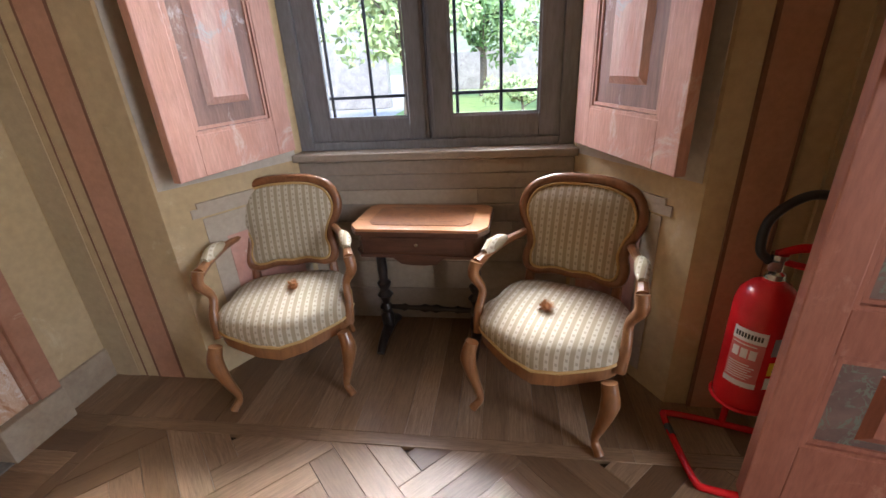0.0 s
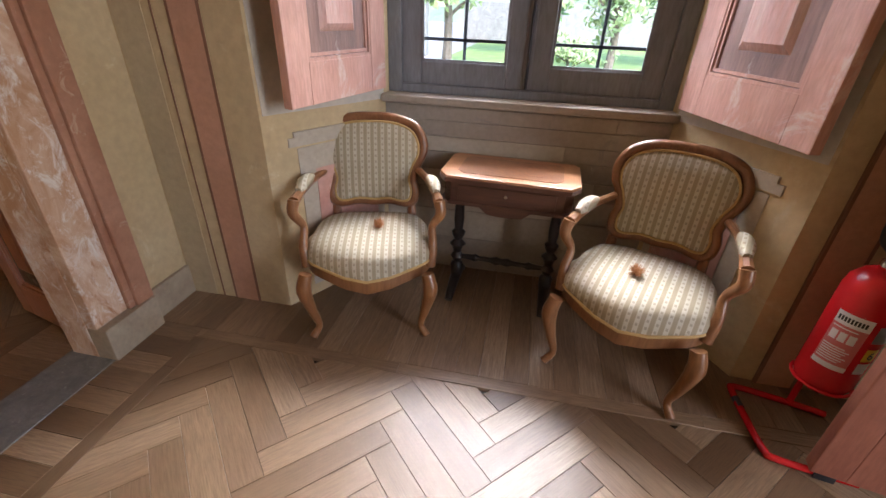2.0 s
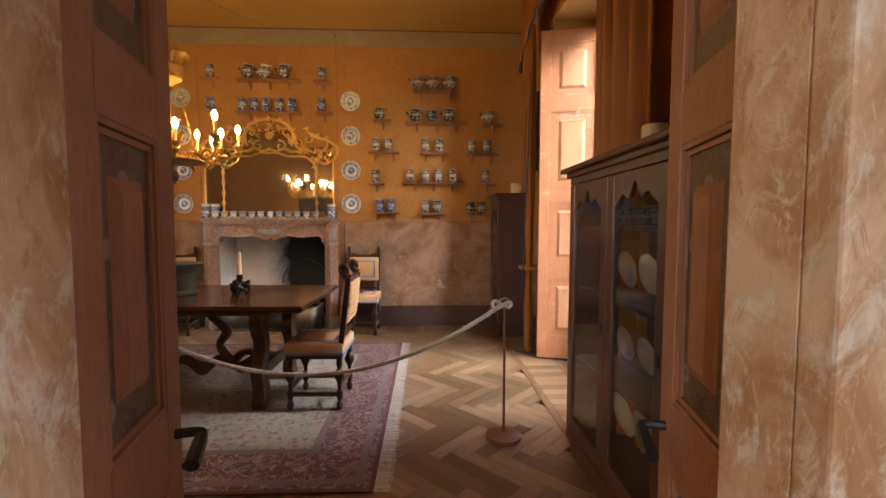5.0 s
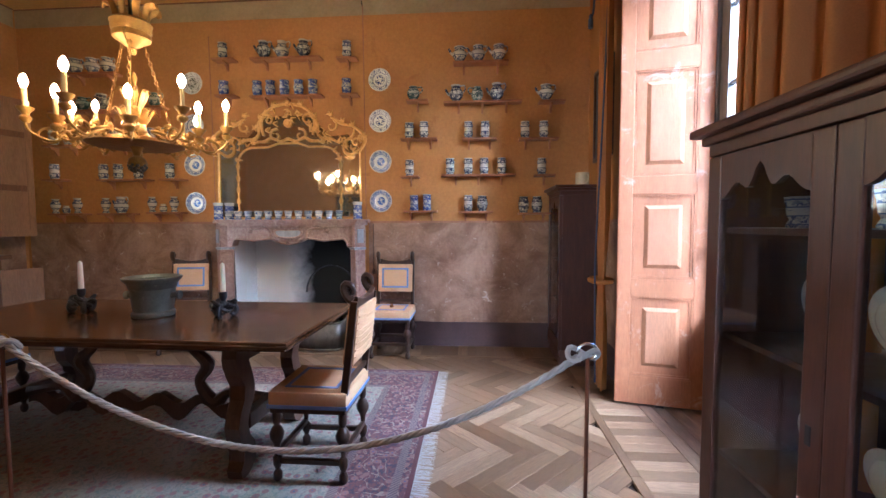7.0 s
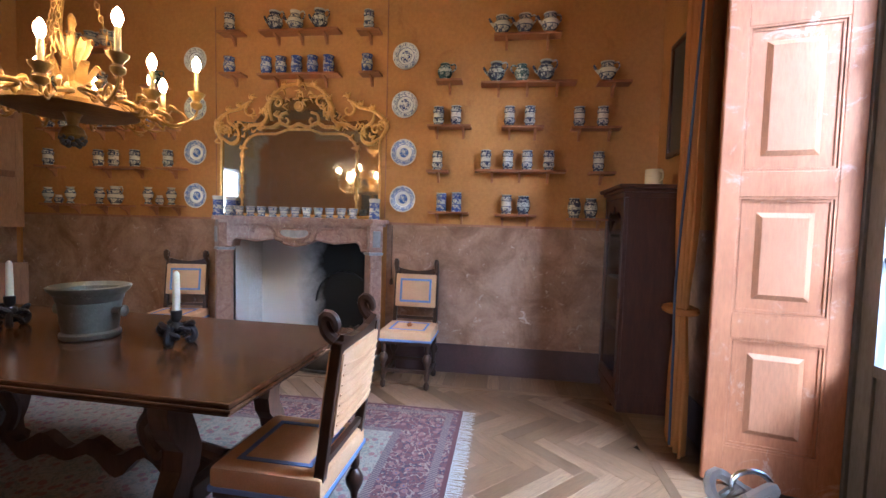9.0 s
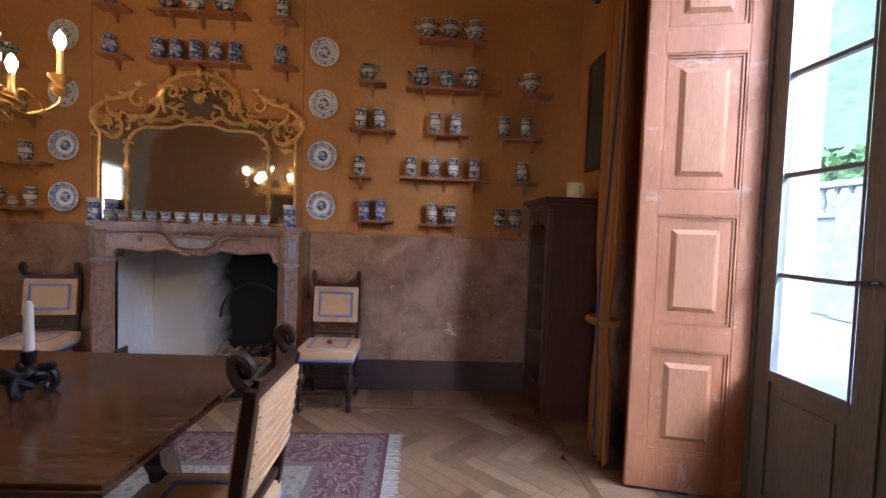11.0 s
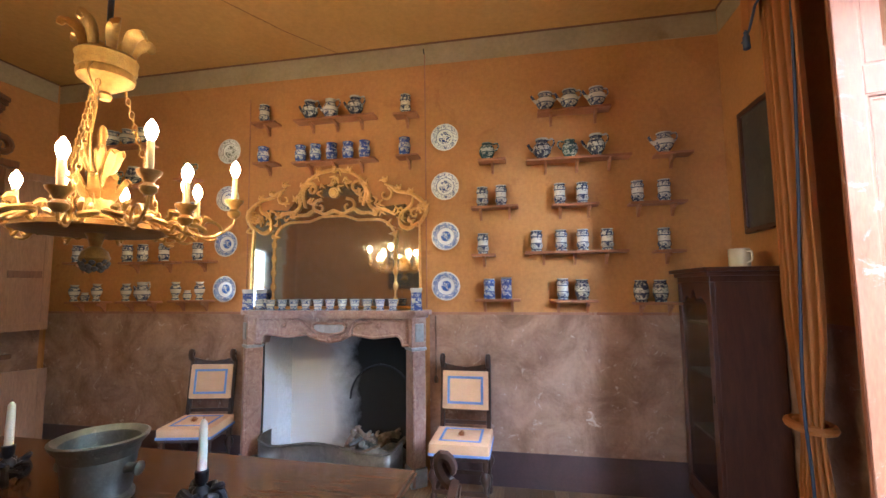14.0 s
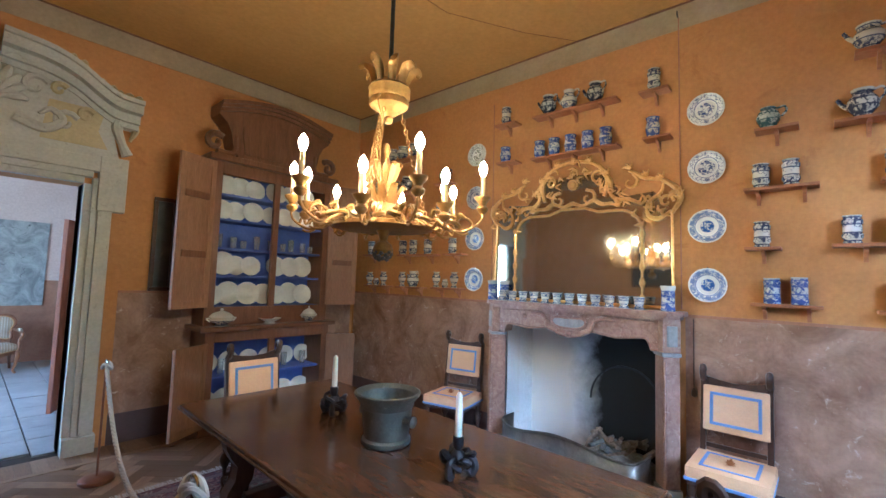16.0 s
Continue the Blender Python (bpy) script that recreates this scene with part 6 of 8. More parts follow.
part("wire", tube(spline([(0.05, 0.02, 2.7), (0.12, 0.05, 2.62), (0.07, 0.04, 2.5), (0.09, 0.05, 2.3), (0.04, 0.03, 2.05)], 6), 0.005, 6), M["gilt_wood"], ch)


# ---- cupboard wall: stone doorway and dresser ----
sd = thing("stone_doorway", pose(0, YS, 0), "grey-white carved stone door surround with broken pediment", "door surround", kind="structure")
for s, x in ((-1, DX0), (1, DX1)):
    for o, w, d in ((0.0, 0.06, 0.05), (0.06, 0.05, 0.075), (0.11, 0.11, 0.10)):
        a, b_ = x + s * o, x + s * (o + w)
        part("jamb", box(min(a, b_), max(a, b_), 0, d, 0.16, DZ + o, 0.008), M["stone_frame"], sd)
    a, b_ = x, x + s * 0.24
    part("plinth", box(min(a, b_), max(a, b_), 0, 0.12, 0, 0.16, 0.008), M["stone_frame"], sd)
    a, b_ = x + s * 0.10, x + s * 0.32
    part("ear", box(min(a, b_), max(a, b_), 0, 0.108, DZ - 0.25, DZ + 0.28, 0.01), M["stone_frame"], sd)
    part("reveal", box(min(x, x + s * 0.012), max(x, x + s * 0.012), -0.25, 0.0, 0, DZ), M["stone_frame"], sd)
    m0 = (DX0 + DX1) / 2
    # raking scroll, side volute and garland
    e = x + s * 0.30
    curve = [(p.x, p.y) for p in spline([(e + s * 0.07, 3.22, 0), (e - s * 0.12, 3.235, 0), (e - s * 0.26, 3.31, 0), (e - s * 0.44, 3.43, 0), (e - s * 0.64, 3.50, 0), (m0 + s * 0.02, 3.53, 0)], 5)]
    for name_, lo_, hi_, deep in (("cornice_fascia", -0.13, -0.08, 0.12), ("cornice_bed", -0.08, 0.0, 0.17), ("raking_cornice", 0.0, 0.085, 0.27), ("cornice_fillet", 0.085, 0.125, 0.31)):
        part(name_, slab([(a_, z_ + lo_) for a_, z_ in curve] + [(a_, z_ + hi_) for a_, z_ in curve[::-1]], -deep, 0.0, m=STAND), M["stone_frame"], sd)
    rn = random.Random(6 + s)
    for n_ in range(9):
        a_, z_ = curve[1 + 2 * n_ + n_ // 4]
        L = rn.uniform(0.06, 0.12)
        part("leaf_crest", tube(spline([(a_ + s * L * 0.5, 0.22, z_ + 0.125), (a_, 0.24, z_ + 0.14 + rn.uniform(0, 0.03)), (a_ - s * L * 0.6, 0.22, z_ + 0.13)], 4), [0.006, rn.uniform(0.018, 0.032), 0.006], 6, flatten=0.6), M["stone_yellow"], sd, "yellowed carved leaf", smooth=True)
    for n_, (u_, w_, r_) in enumerate(((0.46, 3.02, 0.10), (0.60, 3.12, 0.07), (0.24, 3.28, 0.10), (0.40, 3.30, 0.06))):
        vol_ = [(m0 + s * (u_ + r_ * (1 - i_ / 15) * math.cos(0.5 + i_ * 0.55)), 0.115, w_ + r_ * (1 - i_ / 15) * math.sin(0.5 + i_ * 0.55)) for i_ in range(12)]
        part("volute", tube(vol_, [0.028, 0.022, 0.012], 7), M["stone_frame"] if n_ % 2 == 0 else M["stone_yellow"], sd, smooth=True)
    part("side_scroll", tube(spline([(e - s * 0.06, 0.09, 3.25), (e - s * 0.10, 0.1, 3.08), (e - s * 0.05, 0.1, 2.93), (e, 0.1, 2.82)], 6), [0.03, 0.05, 0.035, 0.05], 8), M["stone_frame"], sd, smooth=True)
    part("garland", tube(spline([(e + s * 0.03, 0.05, 3.22), (e + s * 0.06, 0.05, 3.1), (e + s * 0.02, 0.05, 2.98)], 5), [0.02, 0.035, 0.012], 7), M["stone_yellow"], sd, smooth=True)
    part("flourish", tube(spline([(m0 + s * 0.14, 0.12, 2.98), (m0 + s * 0.32, 0.14, 2.92), (m0 + s * 0.44, 0.13, 3.02), (m0 + s * 0.36, 0.13, 3.1), (m0 + s * 0.28, 0.13, 3.04)], 6), [0.05, 0.04, 0.03, 0.015], 7), M["stone_frame"], sd, smooth=True)
part("lintel", box(DX0, DX1, 0, 0.06, DZ, DZ + 0.06, 0.006), M["stone_frame"], sd)
part("lintel", box(DX0 - 0.06, DX1 + 0.06, 0, 0.085, DZ + 0.06, DZ + 0.12, 0.006), M["stone_frame"], sd)
part("lintel", box(DX0 - 0.1, DX1 + 0.1, 0, 0.105, DZ + 0.12, DZ + 0.26, 0.006), M["stone_frame"], sd)
body = [(DX0 - 0.24, 2.76), (DX1 + 0.24, 2.76), (DX1 + 0.18, 3.0), (DX1 + 0.26, 3.2), (DX1 - 0.02, 3.30), (DX1 - 0.26, 3.44), (DX1 - 0.5, 3.5), (DX0 + 0.5, 3.5), (DX0 + 0.26, 3.44), (DX0 + 0.02, 3.30), (DX0 - 0.26, 3.2), (DX0 - 0.18, 3.0)]
part("pediment_body", slab(body, -0.10, 0.0, 0.01, m=STAND), M["stone_frame"], sd)
for s in (-1, 1):
    c0 = (DX0 + DX1) / 2
    part("panel", slab([(c0 + s * 0.30, 2.84), (c0 + s * 0.78, 2.84), (c0 + s * 0.70, 3.0), (c0 + s * 0.74, 3.2), (c0 + s * 0.34, 3.2)], -0.108, -0.10, m=STAND), M["stone_yellow"], sd, "yellowed sunk panel")
shell = bmesh.new()
for i in range(9):
    a = math.pi * i / 8
    tube(spline([((DX0 + DX1) / 2, 0.1, 3.12), ((DX0 + DX1) / 2 + 0.14 * math.cos(a), 0.16, 3.14 + 0.16 * math.sin(a)), ((DX0 + DX1) / 2 + 0.2 * math.cos(a), 0.12, 3.14 + 0.26 * math.sin(a))], 4), [0.015, 0.04, 0.02], 6, bm=shell)
part("shell", shell, M["stone_frame"], sd, "carved shell", smooth=True)

# dresser
DR = thing("dresser", pose(0, YS, 0), "tall brown walnut dresser with blue-lined shelves and open doors", "dresser")
X0, X9 = -6.78, -5.30
FRONT = 0.42
part("base_side", box(X9 - 0.1, X9, 0.004, FRONT, 0.03, 1.08, 0.006), M["cupboard_wood"], DR)
part("base_side", box(X0, X0 + 0.1, 0.004, FRONT, 0.03, 1.08, 0.006), M["cupboard_wood"], DR)
part("base_bottom", box(X0 + 0.1, X9 - 0.1, 0.004, FRONT, 0.0, 0.12, 0.006), M["cupboard_wood"], DR)
part("foot", box(X0, X9, 0.02, FRONT - 0.02, 0.0, 0.03), M["cupboard_wood"], DR)
part("base_rail", box(X0 + 0.1, X9 - 0.1, FRONT - 0.05, FRONT, 0.96, 1.08, 0.006), M["cupboard_wood"], DR)
part("mullion", box(-6.07, -6.0, FRONT - 0.05, FRONT, 0.12, 0.96, 0.006), M["cupboard_wood"], DR)
part("worktop", box(X0 - 0.06, X9 + 0.07, 0.004, FRONT + 0.07, 1.08, 1.13, 0.014), M["cupboard_wood"], DR)
part("lining", box(X0 + 0.1, X9 - 0.1, 0.006, 0.02, 0.12, 1.08), M["blue_lining"], DR, "blue lining")
part("inner_shelf", box(X0 + 0.1, X9 - 0.1, 0.02, FRONT - 0.06, 0.56, 0.585), M["blue_lining"], DR, "blue shelf")
UF = 0.34
part("upper_side", box(X9 - 0.10, X9, 0.004, UF, 1.13, 2.92, 0.006), M["cupboard_wood"], DR)
part("upper_side", box(X0, X0 + 0.10, 0.004, UF, 1.13, 2.92, 0.006), M["cupboard_wood"], DR)
part("lower_rail", box(X0 + 0.1, X9 - 0.1, UF - 0.05, UF, 1.13, 1.33, 0.006), M["cupboard_wood"], DR)
part("top_rail", box(X0 + 0.1, X9 - 0.1, UF - 0.05, UF, 2.78, 2.92, 0.006), M["cupboard_wood"], DR)
part("mullion", box(-6.07, -6.0, UF - 0.05, UF, 1.33, 2.78, 0.006), M["cupboard_wood"], DR)
part("lining", box(X0 + 0.1, X9 - 0.1, 0.006, 0.02, 1.33, 2.92), M["blue_lining"], DR, "blue lining")
SHZ = [1.33, 1.67, 1.98, 2.30, 2.58]
for z in SHZ:
    part("shelf", box(X0 + 0.1, X9 - 0.1, 0.02, UF - 0.055, z - 0.025, z, 0.003), M["blue_lining"], DR, "blue shelf")
part("cornice", box(X0 - 0.06, X9 + 0.06, 0.004, UF + 0.06, 2.92, 2.99, 0.014), M["cupboard_wood"], DR)
side = [(0.30, 2.99), (0.24, 3.06), (0.20, 3.16), (0.18, 3.28), (0.13, 3.38), (0.04, 3.46)]
arc = [(X9 - 0.04 - (X9 - X0 - 0.08) * i / 14, 3.48 + 0.13 * math.sin(math.pi * i / 14)) for i in range(15)]
part("pediment", slab([(X9 - a_, z_) for a_, z_ in side] + arc + [(X0 + a_, z_) for a_, z_ in side[::-1]], -UF + 0.06, -0.02, 0.01, m=STAND), M["cupboard_wood"], DR)
part("pediment_panel", slab([(X9 - 0.34, 3.06), (X9 - 0.30, 3.3)] + [(X9 - 0.30 - (X9 - X0 - 0.6) * i / 8, 3.38 + 0.08 * math.sin(math.pi * i / 8)) for i in range(9)] + [(X0 + 0.30, 3.3), (X0 + 0.34, 3.06)], -UF + 0.045, -UF + 0.06, 0.006, m=STAND), M["cupboard_wood"], DR)
for off_, out_ in ((0.0, 0.0), (0.04, 0.035), (0.075, 0.06)):
    part("pediment_cornice", slab([(a_, z_ + off_) for a_, z_ in arc] + [(a_, z_ + off_ + 0.04) for a_, z_ in arc[::-1]], -UF + 0.03 - out_, -0.01, m=STAND), M["cupboard_wood"], DR)
for s, x in ((1, X9 - 0.02), (-1, X0 + 0.02)):
    vol = [(x + s * (0.105 * (1 - i / 15) * math.cos(2.4 - i * 0.55)), UF - 0.08, 3.14 + 0.105 * (1 - i / 15) * math.sin(2.4 - i * 0.55)) for i in range(13)]
    part("volute", tube(vol, [0.04, 0.03], 8), M["cupboard_wood"], DR, "carved volute", smooth=True)
    part("volute_arm", tube(spline([(x - s * 0.02, UF - 0.08, 3.03), (x - s * 0.2, UF - 0.08, 3.05), (x - s * 0.22, UF - 0.08, 3.25)], 6), [0.045, 0.03], 8), M["cupboard_wood"], DR, smooth=True)
DOORS = [(X9 - 0.02, FRONT, X9 + 0.34, FRONT + 0.22, 0.10, 0.96), (X0 + 0.02, FRONT, X0 - 0.30, FRONT + 0.16, 0.10, 0.96), (X9 - 0.02, UF, X9 + 0.37, UF + 0.16, 1.33, 2.90), (X0 + 0.02, UF, X0 - 0.36, UF + 0.12, 1.33, 2.90)]
for xa, ya, xb, yb, z0, z1 in DOORS:
    d = Vector((xb - xa, yb - ya, 0))
    door = part("door", box(0, d.length, -0.012, 0.012, z0, z1, 0.004), M["cupboard_inner"], DR, "open door showing lighter inner side", pose(xa, ya, 0, 0, 0, math.degrees(math.atan2(d.y, d.x))))
    sgn = 1 if xb > xa else -1
    fr = box(0, 0.06, sgn * 0.012, sgn * 0.02, z0, z1)
    box(d.length - 0.06, d.length, sgn * 0.012, sgn * 0.02, z0, z1, bm=fr)
    box(0.06, d.length - 0.06, sgn * 0.012, sgn * 0.02, z0, z0 + 0.07, bm=fr)
    box(0.06, d.length - 0.06, sgn * 0.012, sgn * 0.02, z1 - 0.07, z1, bm=fr)
    part("door_frame", fr, M["cupboard_inner"], door)
    for f in ((0.33, 0.72) if z1 > 2 else ()):
        part("batten", box(0.07, d.length - 0.07, sgn * 0.012, sgn * 0.026, z0 + f * (z1 - z0), z0 + f * (z1 - z0) + 0.07, 0.003), M["cupboard_wood"], door)


def dish(x, y, z, r, lean, label, group, scallop=0.0):
    """A plate standing on edge, leaning back."""
    b = lathe([(r * 0.5, 0), (r * 0.62, 0.006), (r * 0.7, 0.018), (r, 0.026), (r * 0.99, 0.03), (r * 0.68, 0.022), (r * 0.55, 0.010), (0.0, 0.009)], 28)
    if scallop:
        for vtx in b.verts:
            a_ = math.atan2(vtx.co.y, vtx.co.x)
            vtx.co.x *= 1 + scallop * abs(math.sin(3 * a_))
    ob = single("china_plate", b, M["white_glaze"], label, "plate", pose(x, y, z + r, 90 - lean, 0, 180), group, smooth=True)
    ob.matrix_world = Matrix.Translation((x, y, z + r * math.cos(radians(lean)) + 0.003)) @ pose(0, 0, 0, -90 + lean, 0, 0)
    return ob


rnd = random.Random(12)
row = 0
for si, z in enumerate(SHZ):
    if si == 2:
        continue
    for side in (0, 1):
        x = -6.66 if side == 0 else -5.96
        end = x + 0.62
        while x < end - 0.1:
            r = rnd.choice((0.115, 0.125, 0.135))
            if z + 2 * r > (SHZ + [2.9])[si + 1] - 0.03:
                r = 0.115
            row += 1
            dish(x + r * 0.9, YS + 0.07 + 0.035 * (row % 2), z, r, 10, "white china plate with scalloped rim on a blue shelf", "china in the dresser", 0.06)
            x += r * rnd.uniform(1.15, 1.6)
def tumbler(x, y, z, r, h):
    single("drinking_glass", lathe([(r * 0.8, 0), (r * 0.85, 0.004), (r, h), (r * 0.94, h), (r * 0.78, 0.01), (0.0, 0.009)], 14), M["tumbler"], "clear drinking glass on a blue shelf", "glass", pose(x, y, z), "glasses in the dresser", smooth=True)
for i in range(9):
    tumbler(-6.62 + i * 0.135 + (0.06 if i > 4 else 0), YS + 0.14 + 0.05 * (i % 2), SHZ[2], 0.036, 0.10 + 0.03 * (i % 3))
for i in range(5):
    tumbler(-6.56 + i * 0.25, YS + 0.2, 0.585, 0.036, 0.16)
for i in range(6):
    dish(-6.6 + i * 0.23, YS + 0.08, 0.585, 0.11, 8, "white china plate on the lower shelf", "china in the dresser", 0.04)
    dish(-6.58 + i * 0.23, YS + 0.10, 0.12, 0.14, 8, "white china plate in the base cupboard", "china in the dresser", 0.04)


def tureen(x, y, z, r, tall):
    t_ = thing("soup_tureen", pose(x, y, z), "white china soup tureen with lid and painted sprigs" if tall else "small white china covered dish", "tureen")
    part("bowl", lathe([(r * 0.55, 0), (r * 0.6, 0.012), (r * 0.5, 0.02), (r * 0.95, 0.06), (r, 0.09), (r * 0.97, 0.10)], 24), M["faience_pale"], t_, smooth=True)
    part("lid", lathe([(r * 1.02, 0.10), (r * 0.98, 0.108), (r * 0.7, 0.14), (r * 0.3, 0.158), (r * 0.12, 0.165), (r * 0.16, 0.185), (0, 0.195)], 24), M["white_glaze"], t_, smooth=True)
    for s in (1, -1):
        part("handle", tube(spline([(s * r * 0.9, 0, 0.085), (s * r * 1.25, 0, 0.085), (s * r * 0.95, 0, 0.05)], 4), 0.008, 6), M["white_glaze"], t_, smooth=True)


tureen(-5.46, YS + 0.40, 1.13, 0.12, True)
tureen(-6.5, YS + 0.40, 1.13, 0.085, False)
single("china_bowl", lathe([(0.06, 0), (0.065, 0.01), (0.05, 0.02), (0.12, 0.06), (0.125, 0.066), (0.115, 0.066), (0.04, 0.025), (0, 0.022)], 24), M["white_glaze"], "shallow footed white china bowl on the dresser", "bowl", pose(-6.0, YS + 0.40, 1.13), smooth=True)


# ---- pictures ----
def picture(name, m, w, h, label):
    p = thing(name, m, label, "painting")
    part("canvas", box(-w / 2, w / 2, -0.012, 0, -h / 2, h / 2), M["dark_canvas"], p)
    f = box(-w / 2 - 0.04, w / 2 + 0.04, -0.03, 0, -h / 2 - 0.04, -h / 2, 0.006)
    box(-w / 2 - 0.04, w / 2 + 0.04, -0.03, 0, h / 2, h / 2 + 0.04, 0.006, bm=f)
    box(-w / 2 - 0.04, -w / 2, -0.03, 0, -h / 2, h / 2, 0.006, bm=f)
    box(w / 2, w / 2 + 0.04, -0.03, 0, -h / 2, h / 2, 0.006, bm=f)
    part("frame", f, M["mahogany"], p)


picture("painting", pose(-6.86, YN - 0.006, 2.57, 0, 0, 0), 0.52, 0.86, "darkened oil painting in a thin black frame")
picture("painting", pose(-4.97, YS + 0.006, 1.98, 0, 0, 180), 0.14, 0.9, "narrow dark framed picture beside the dresser")
picture("painting", pose(XE - 0.006, -2.0, 2.1, 0, 0, 270), 0.9, 0.75, "large dark painting on the doorway wall")


# ---- glazed cabinets ----
def ogee(w, z0, z1):
    """Upper rail with an ogee-cut lower edge."""
    pts = [(-w, z1), (w, z1), (w, z0)]
    for i in range(25):
        u = 1 - 2 * i / 24
        q = abs(u)
        pts.append((u * w, z0 + (z1 - z0) * (0.7 * math.exp(-(q / 0.2) ** 2) + 0.35 * math.exp(-((q - 0.55) / 0.25) ** 2))))
    return pts


def vitrine(name, m, w, d, h, label, doors=2, filled=True):
    """A glazed cabinet, front towards -y, standing on the origin at its front left corner."""
    c = thing(name, m, label, "display cabinet", "glazed cabinets")
    wd = M["cabinet_wood"]
    part("plinth", box(0.02, w - 0.02, 0.02, d, 0, 0.1, 0.006), wd, c)
    part("bottom", box(0, w, 0, d, 0.1, 0.16, 0.006), wd, c)
    for x in (0, w - 0.035):
        part("side", box(x, x + 0.035, 0.03, d, 0.16, h - 0.1, 0.004), wd, c)
    part("back", box(0.035, w - 0.035, d - 0.015, d, 0.16, h - 0.1), wd, c)
    part("top", box(0, w, 0, d, h - 0.1, h - 0.06, 0.004), wd, c)
    part("cornice_lower", box(-0.02, w + 0.02, -0.02, d, h - 0.06, h - 0.03, 0.008), wd, c)
    part("cornice", box(-0.05, w + 0.05, -0.05, d, h - 0.03, h, 0.01), wd, c)
    dw = w / doors
    for i in range(doors):
        x0, x1 = i * dw + 0.002, (i + 1) * dw - 0.002
        door = part("door", box(x0, x0 + 0.07, 0, 0.03, 0.165, h - 0.105, 0.005), wd, c)
        part("stile", box(x1 - 0.07, x1, 0, 0.03, 0.165, h - 0.105, 0.005), wd, door)
        part("bottom_rail", box(x0 + 0.07, x1 - 0.07, 0, 0.03, 0.165, 0.26, 0.005), wd, door)
        xm = (x0 + x1) / 2
        part("ogee_rail", slab([(xm + a, b_) for a, b_ in ogee(dw / 2 - 0.072, h - 0.255, h - 0.105)], -0.026, -0.004, m=STAND), wd, door)
        g = part("pane", box(x0 + 0.06, x1 - 0.06, 0.012, 0.016, 0.25, h - 0.11), M["cab_glass"], door)
        part("escutcheon", box(x1 - 0.045, x1 - 0.03, -0.004, 0.0, h * 0.5, h * 0.5 + 0.05), M["iron"], door)
    for z in (0.62, 1.05, 1.42):
        if z < h - 0.25:
            part("shelf", box(0.035, w - 0.035, 0.05, d - 0.02, z, z + 0.02, 0.003), wd, c)
    return c


CABX, CABY, CABH = -4.03, 1.73, 1.79
vitrine("glazed_cabinet", pose(CABX, CABY, 0), 1.62, 0.43, CABH, "dark red-brown glazed cabinet with ogee-topped doors", 3)
vitrine("corner_cabinet", pose(-7.40, 1.75, 0), 0.62, 0.43, 1.84, "dark glazed cabinet in the corner beside the curtain", 1)
rnd = random.Random(31)
for x in (-3.85, -3.6, -3.3, -3.05, -2.8):
    for z, r in ((0.18, 0.13), (0.64, 0.10), (1.07, 0.11)):
        dish(x, CABY + 0.26, z, r, 10, "white plate standing inside the cabinet", "china in the cabinet")
for i in range(9):
    put("cup", pose(CABX + 0.14 + i * 0.16, CABY + 0.22, 1.44, 0, 0, i * 50))
for z in (0.64, 1.07, 1.44):
    dish(-7.2, 1.99, z, 0.10, 10, "white plate standing inside the corner cabinet", "china in the cabinet")
    dish(-6.98, 1.99, z, 0.09, 10, "white plate standing inside the corner cabinet", "china in the cabinet")


def canister(x, y, z):
    c = thing("ceramic_mug", pose(x, y, z, 0, 0, 20), "plain cream glazed mug standing on a cabinet", "mug", "cream mugs")
    part("body", lathe([(0.06, 0), (0.066, 0.008), (0.066, 0.125), (0.062, 0.13), (0.058, 0.125), (0.058, 0.012), (0, 0.01)], 24), M["cream_glaze"], c, smooth=True)
    part("handle", tube(spline([(0.062, 0, 0.11), (0.10, 0, 0.1), (0.10, 0, 0.045), (0.063, 0, 0.03)], 5), 0.007, 7), M["cream_glaze"], c, smooth=True)


canister(-3.42, 1.93, CABH)
canister(-6.88, 1.99, 1.84)


# ---- rug, stanchions and rope ----
rug = thing("rug", pose(-5.09, -1.45, 0.0), "large faded oriental rug with red border and pale fringe", "rug")
rx, ry = 1.45, 2.0
part("woven_top", box(-rx, rx, -ry, ry, 0.001, 0.012, 0.003), M["rug"], rug)
fr = bmesh.new()
rn = random.Random(9)
for i in range(560):
    x = -rx + 2 * rx * (i + rn.random()) / 560
    for s in (1, -1):
        L = rn.uniform(0.075, 0.105)
        a = rn.gauss(0, 0.012)
        q = [fr.verts.new(v_) for v_ in ((x, s * ry, 0.006), (x + 0.004, s * ry, 0.006), (x + a + 0.005, s * (ry + L), 0.003), (x + a, s * (ry + L), 0.003))]
        fr.faces.new(q)
fo = part("fringe", fr, M["rope"], rug, "pale cotton fringe")
tagged(fo, kind="stuff")


def stanchion(x, y):
    s = thing("barrier_post", pose(x, y, 0), "slim brown metal barrier post with round base and ring", "barrier post", "rope barrier")
    part("base", lathe([(0.115, 0), (0.12, 0.008), (0.118, 0.03), (0.10, 0.042), (0.02, 0.046), (0, 0.046)], 28), M["brown_post"], s, smooth=True)
    part("pole", tube([(0, 0, 0.04), (0, 0, 0.90)], 0.0085, 10), M["brown_post"], s, smooth=True)
    part("ring", tube([(0.0, 0.04 * math.cos(a), 0.925 + 0.034 * math.sin(a)) for a in [i * math.pi / 10 for i in range(20)]], 0.006, 8, closed=True), M["chrome"], s, "polished steel ring", smooth=True)
    return s


POSTS = [(-4.20, 1.36), (-4.20, -1.27), (-4.42, -3.92)]
for i, (x, y) in enumerate(POSTS):
    stanchion(x, y)


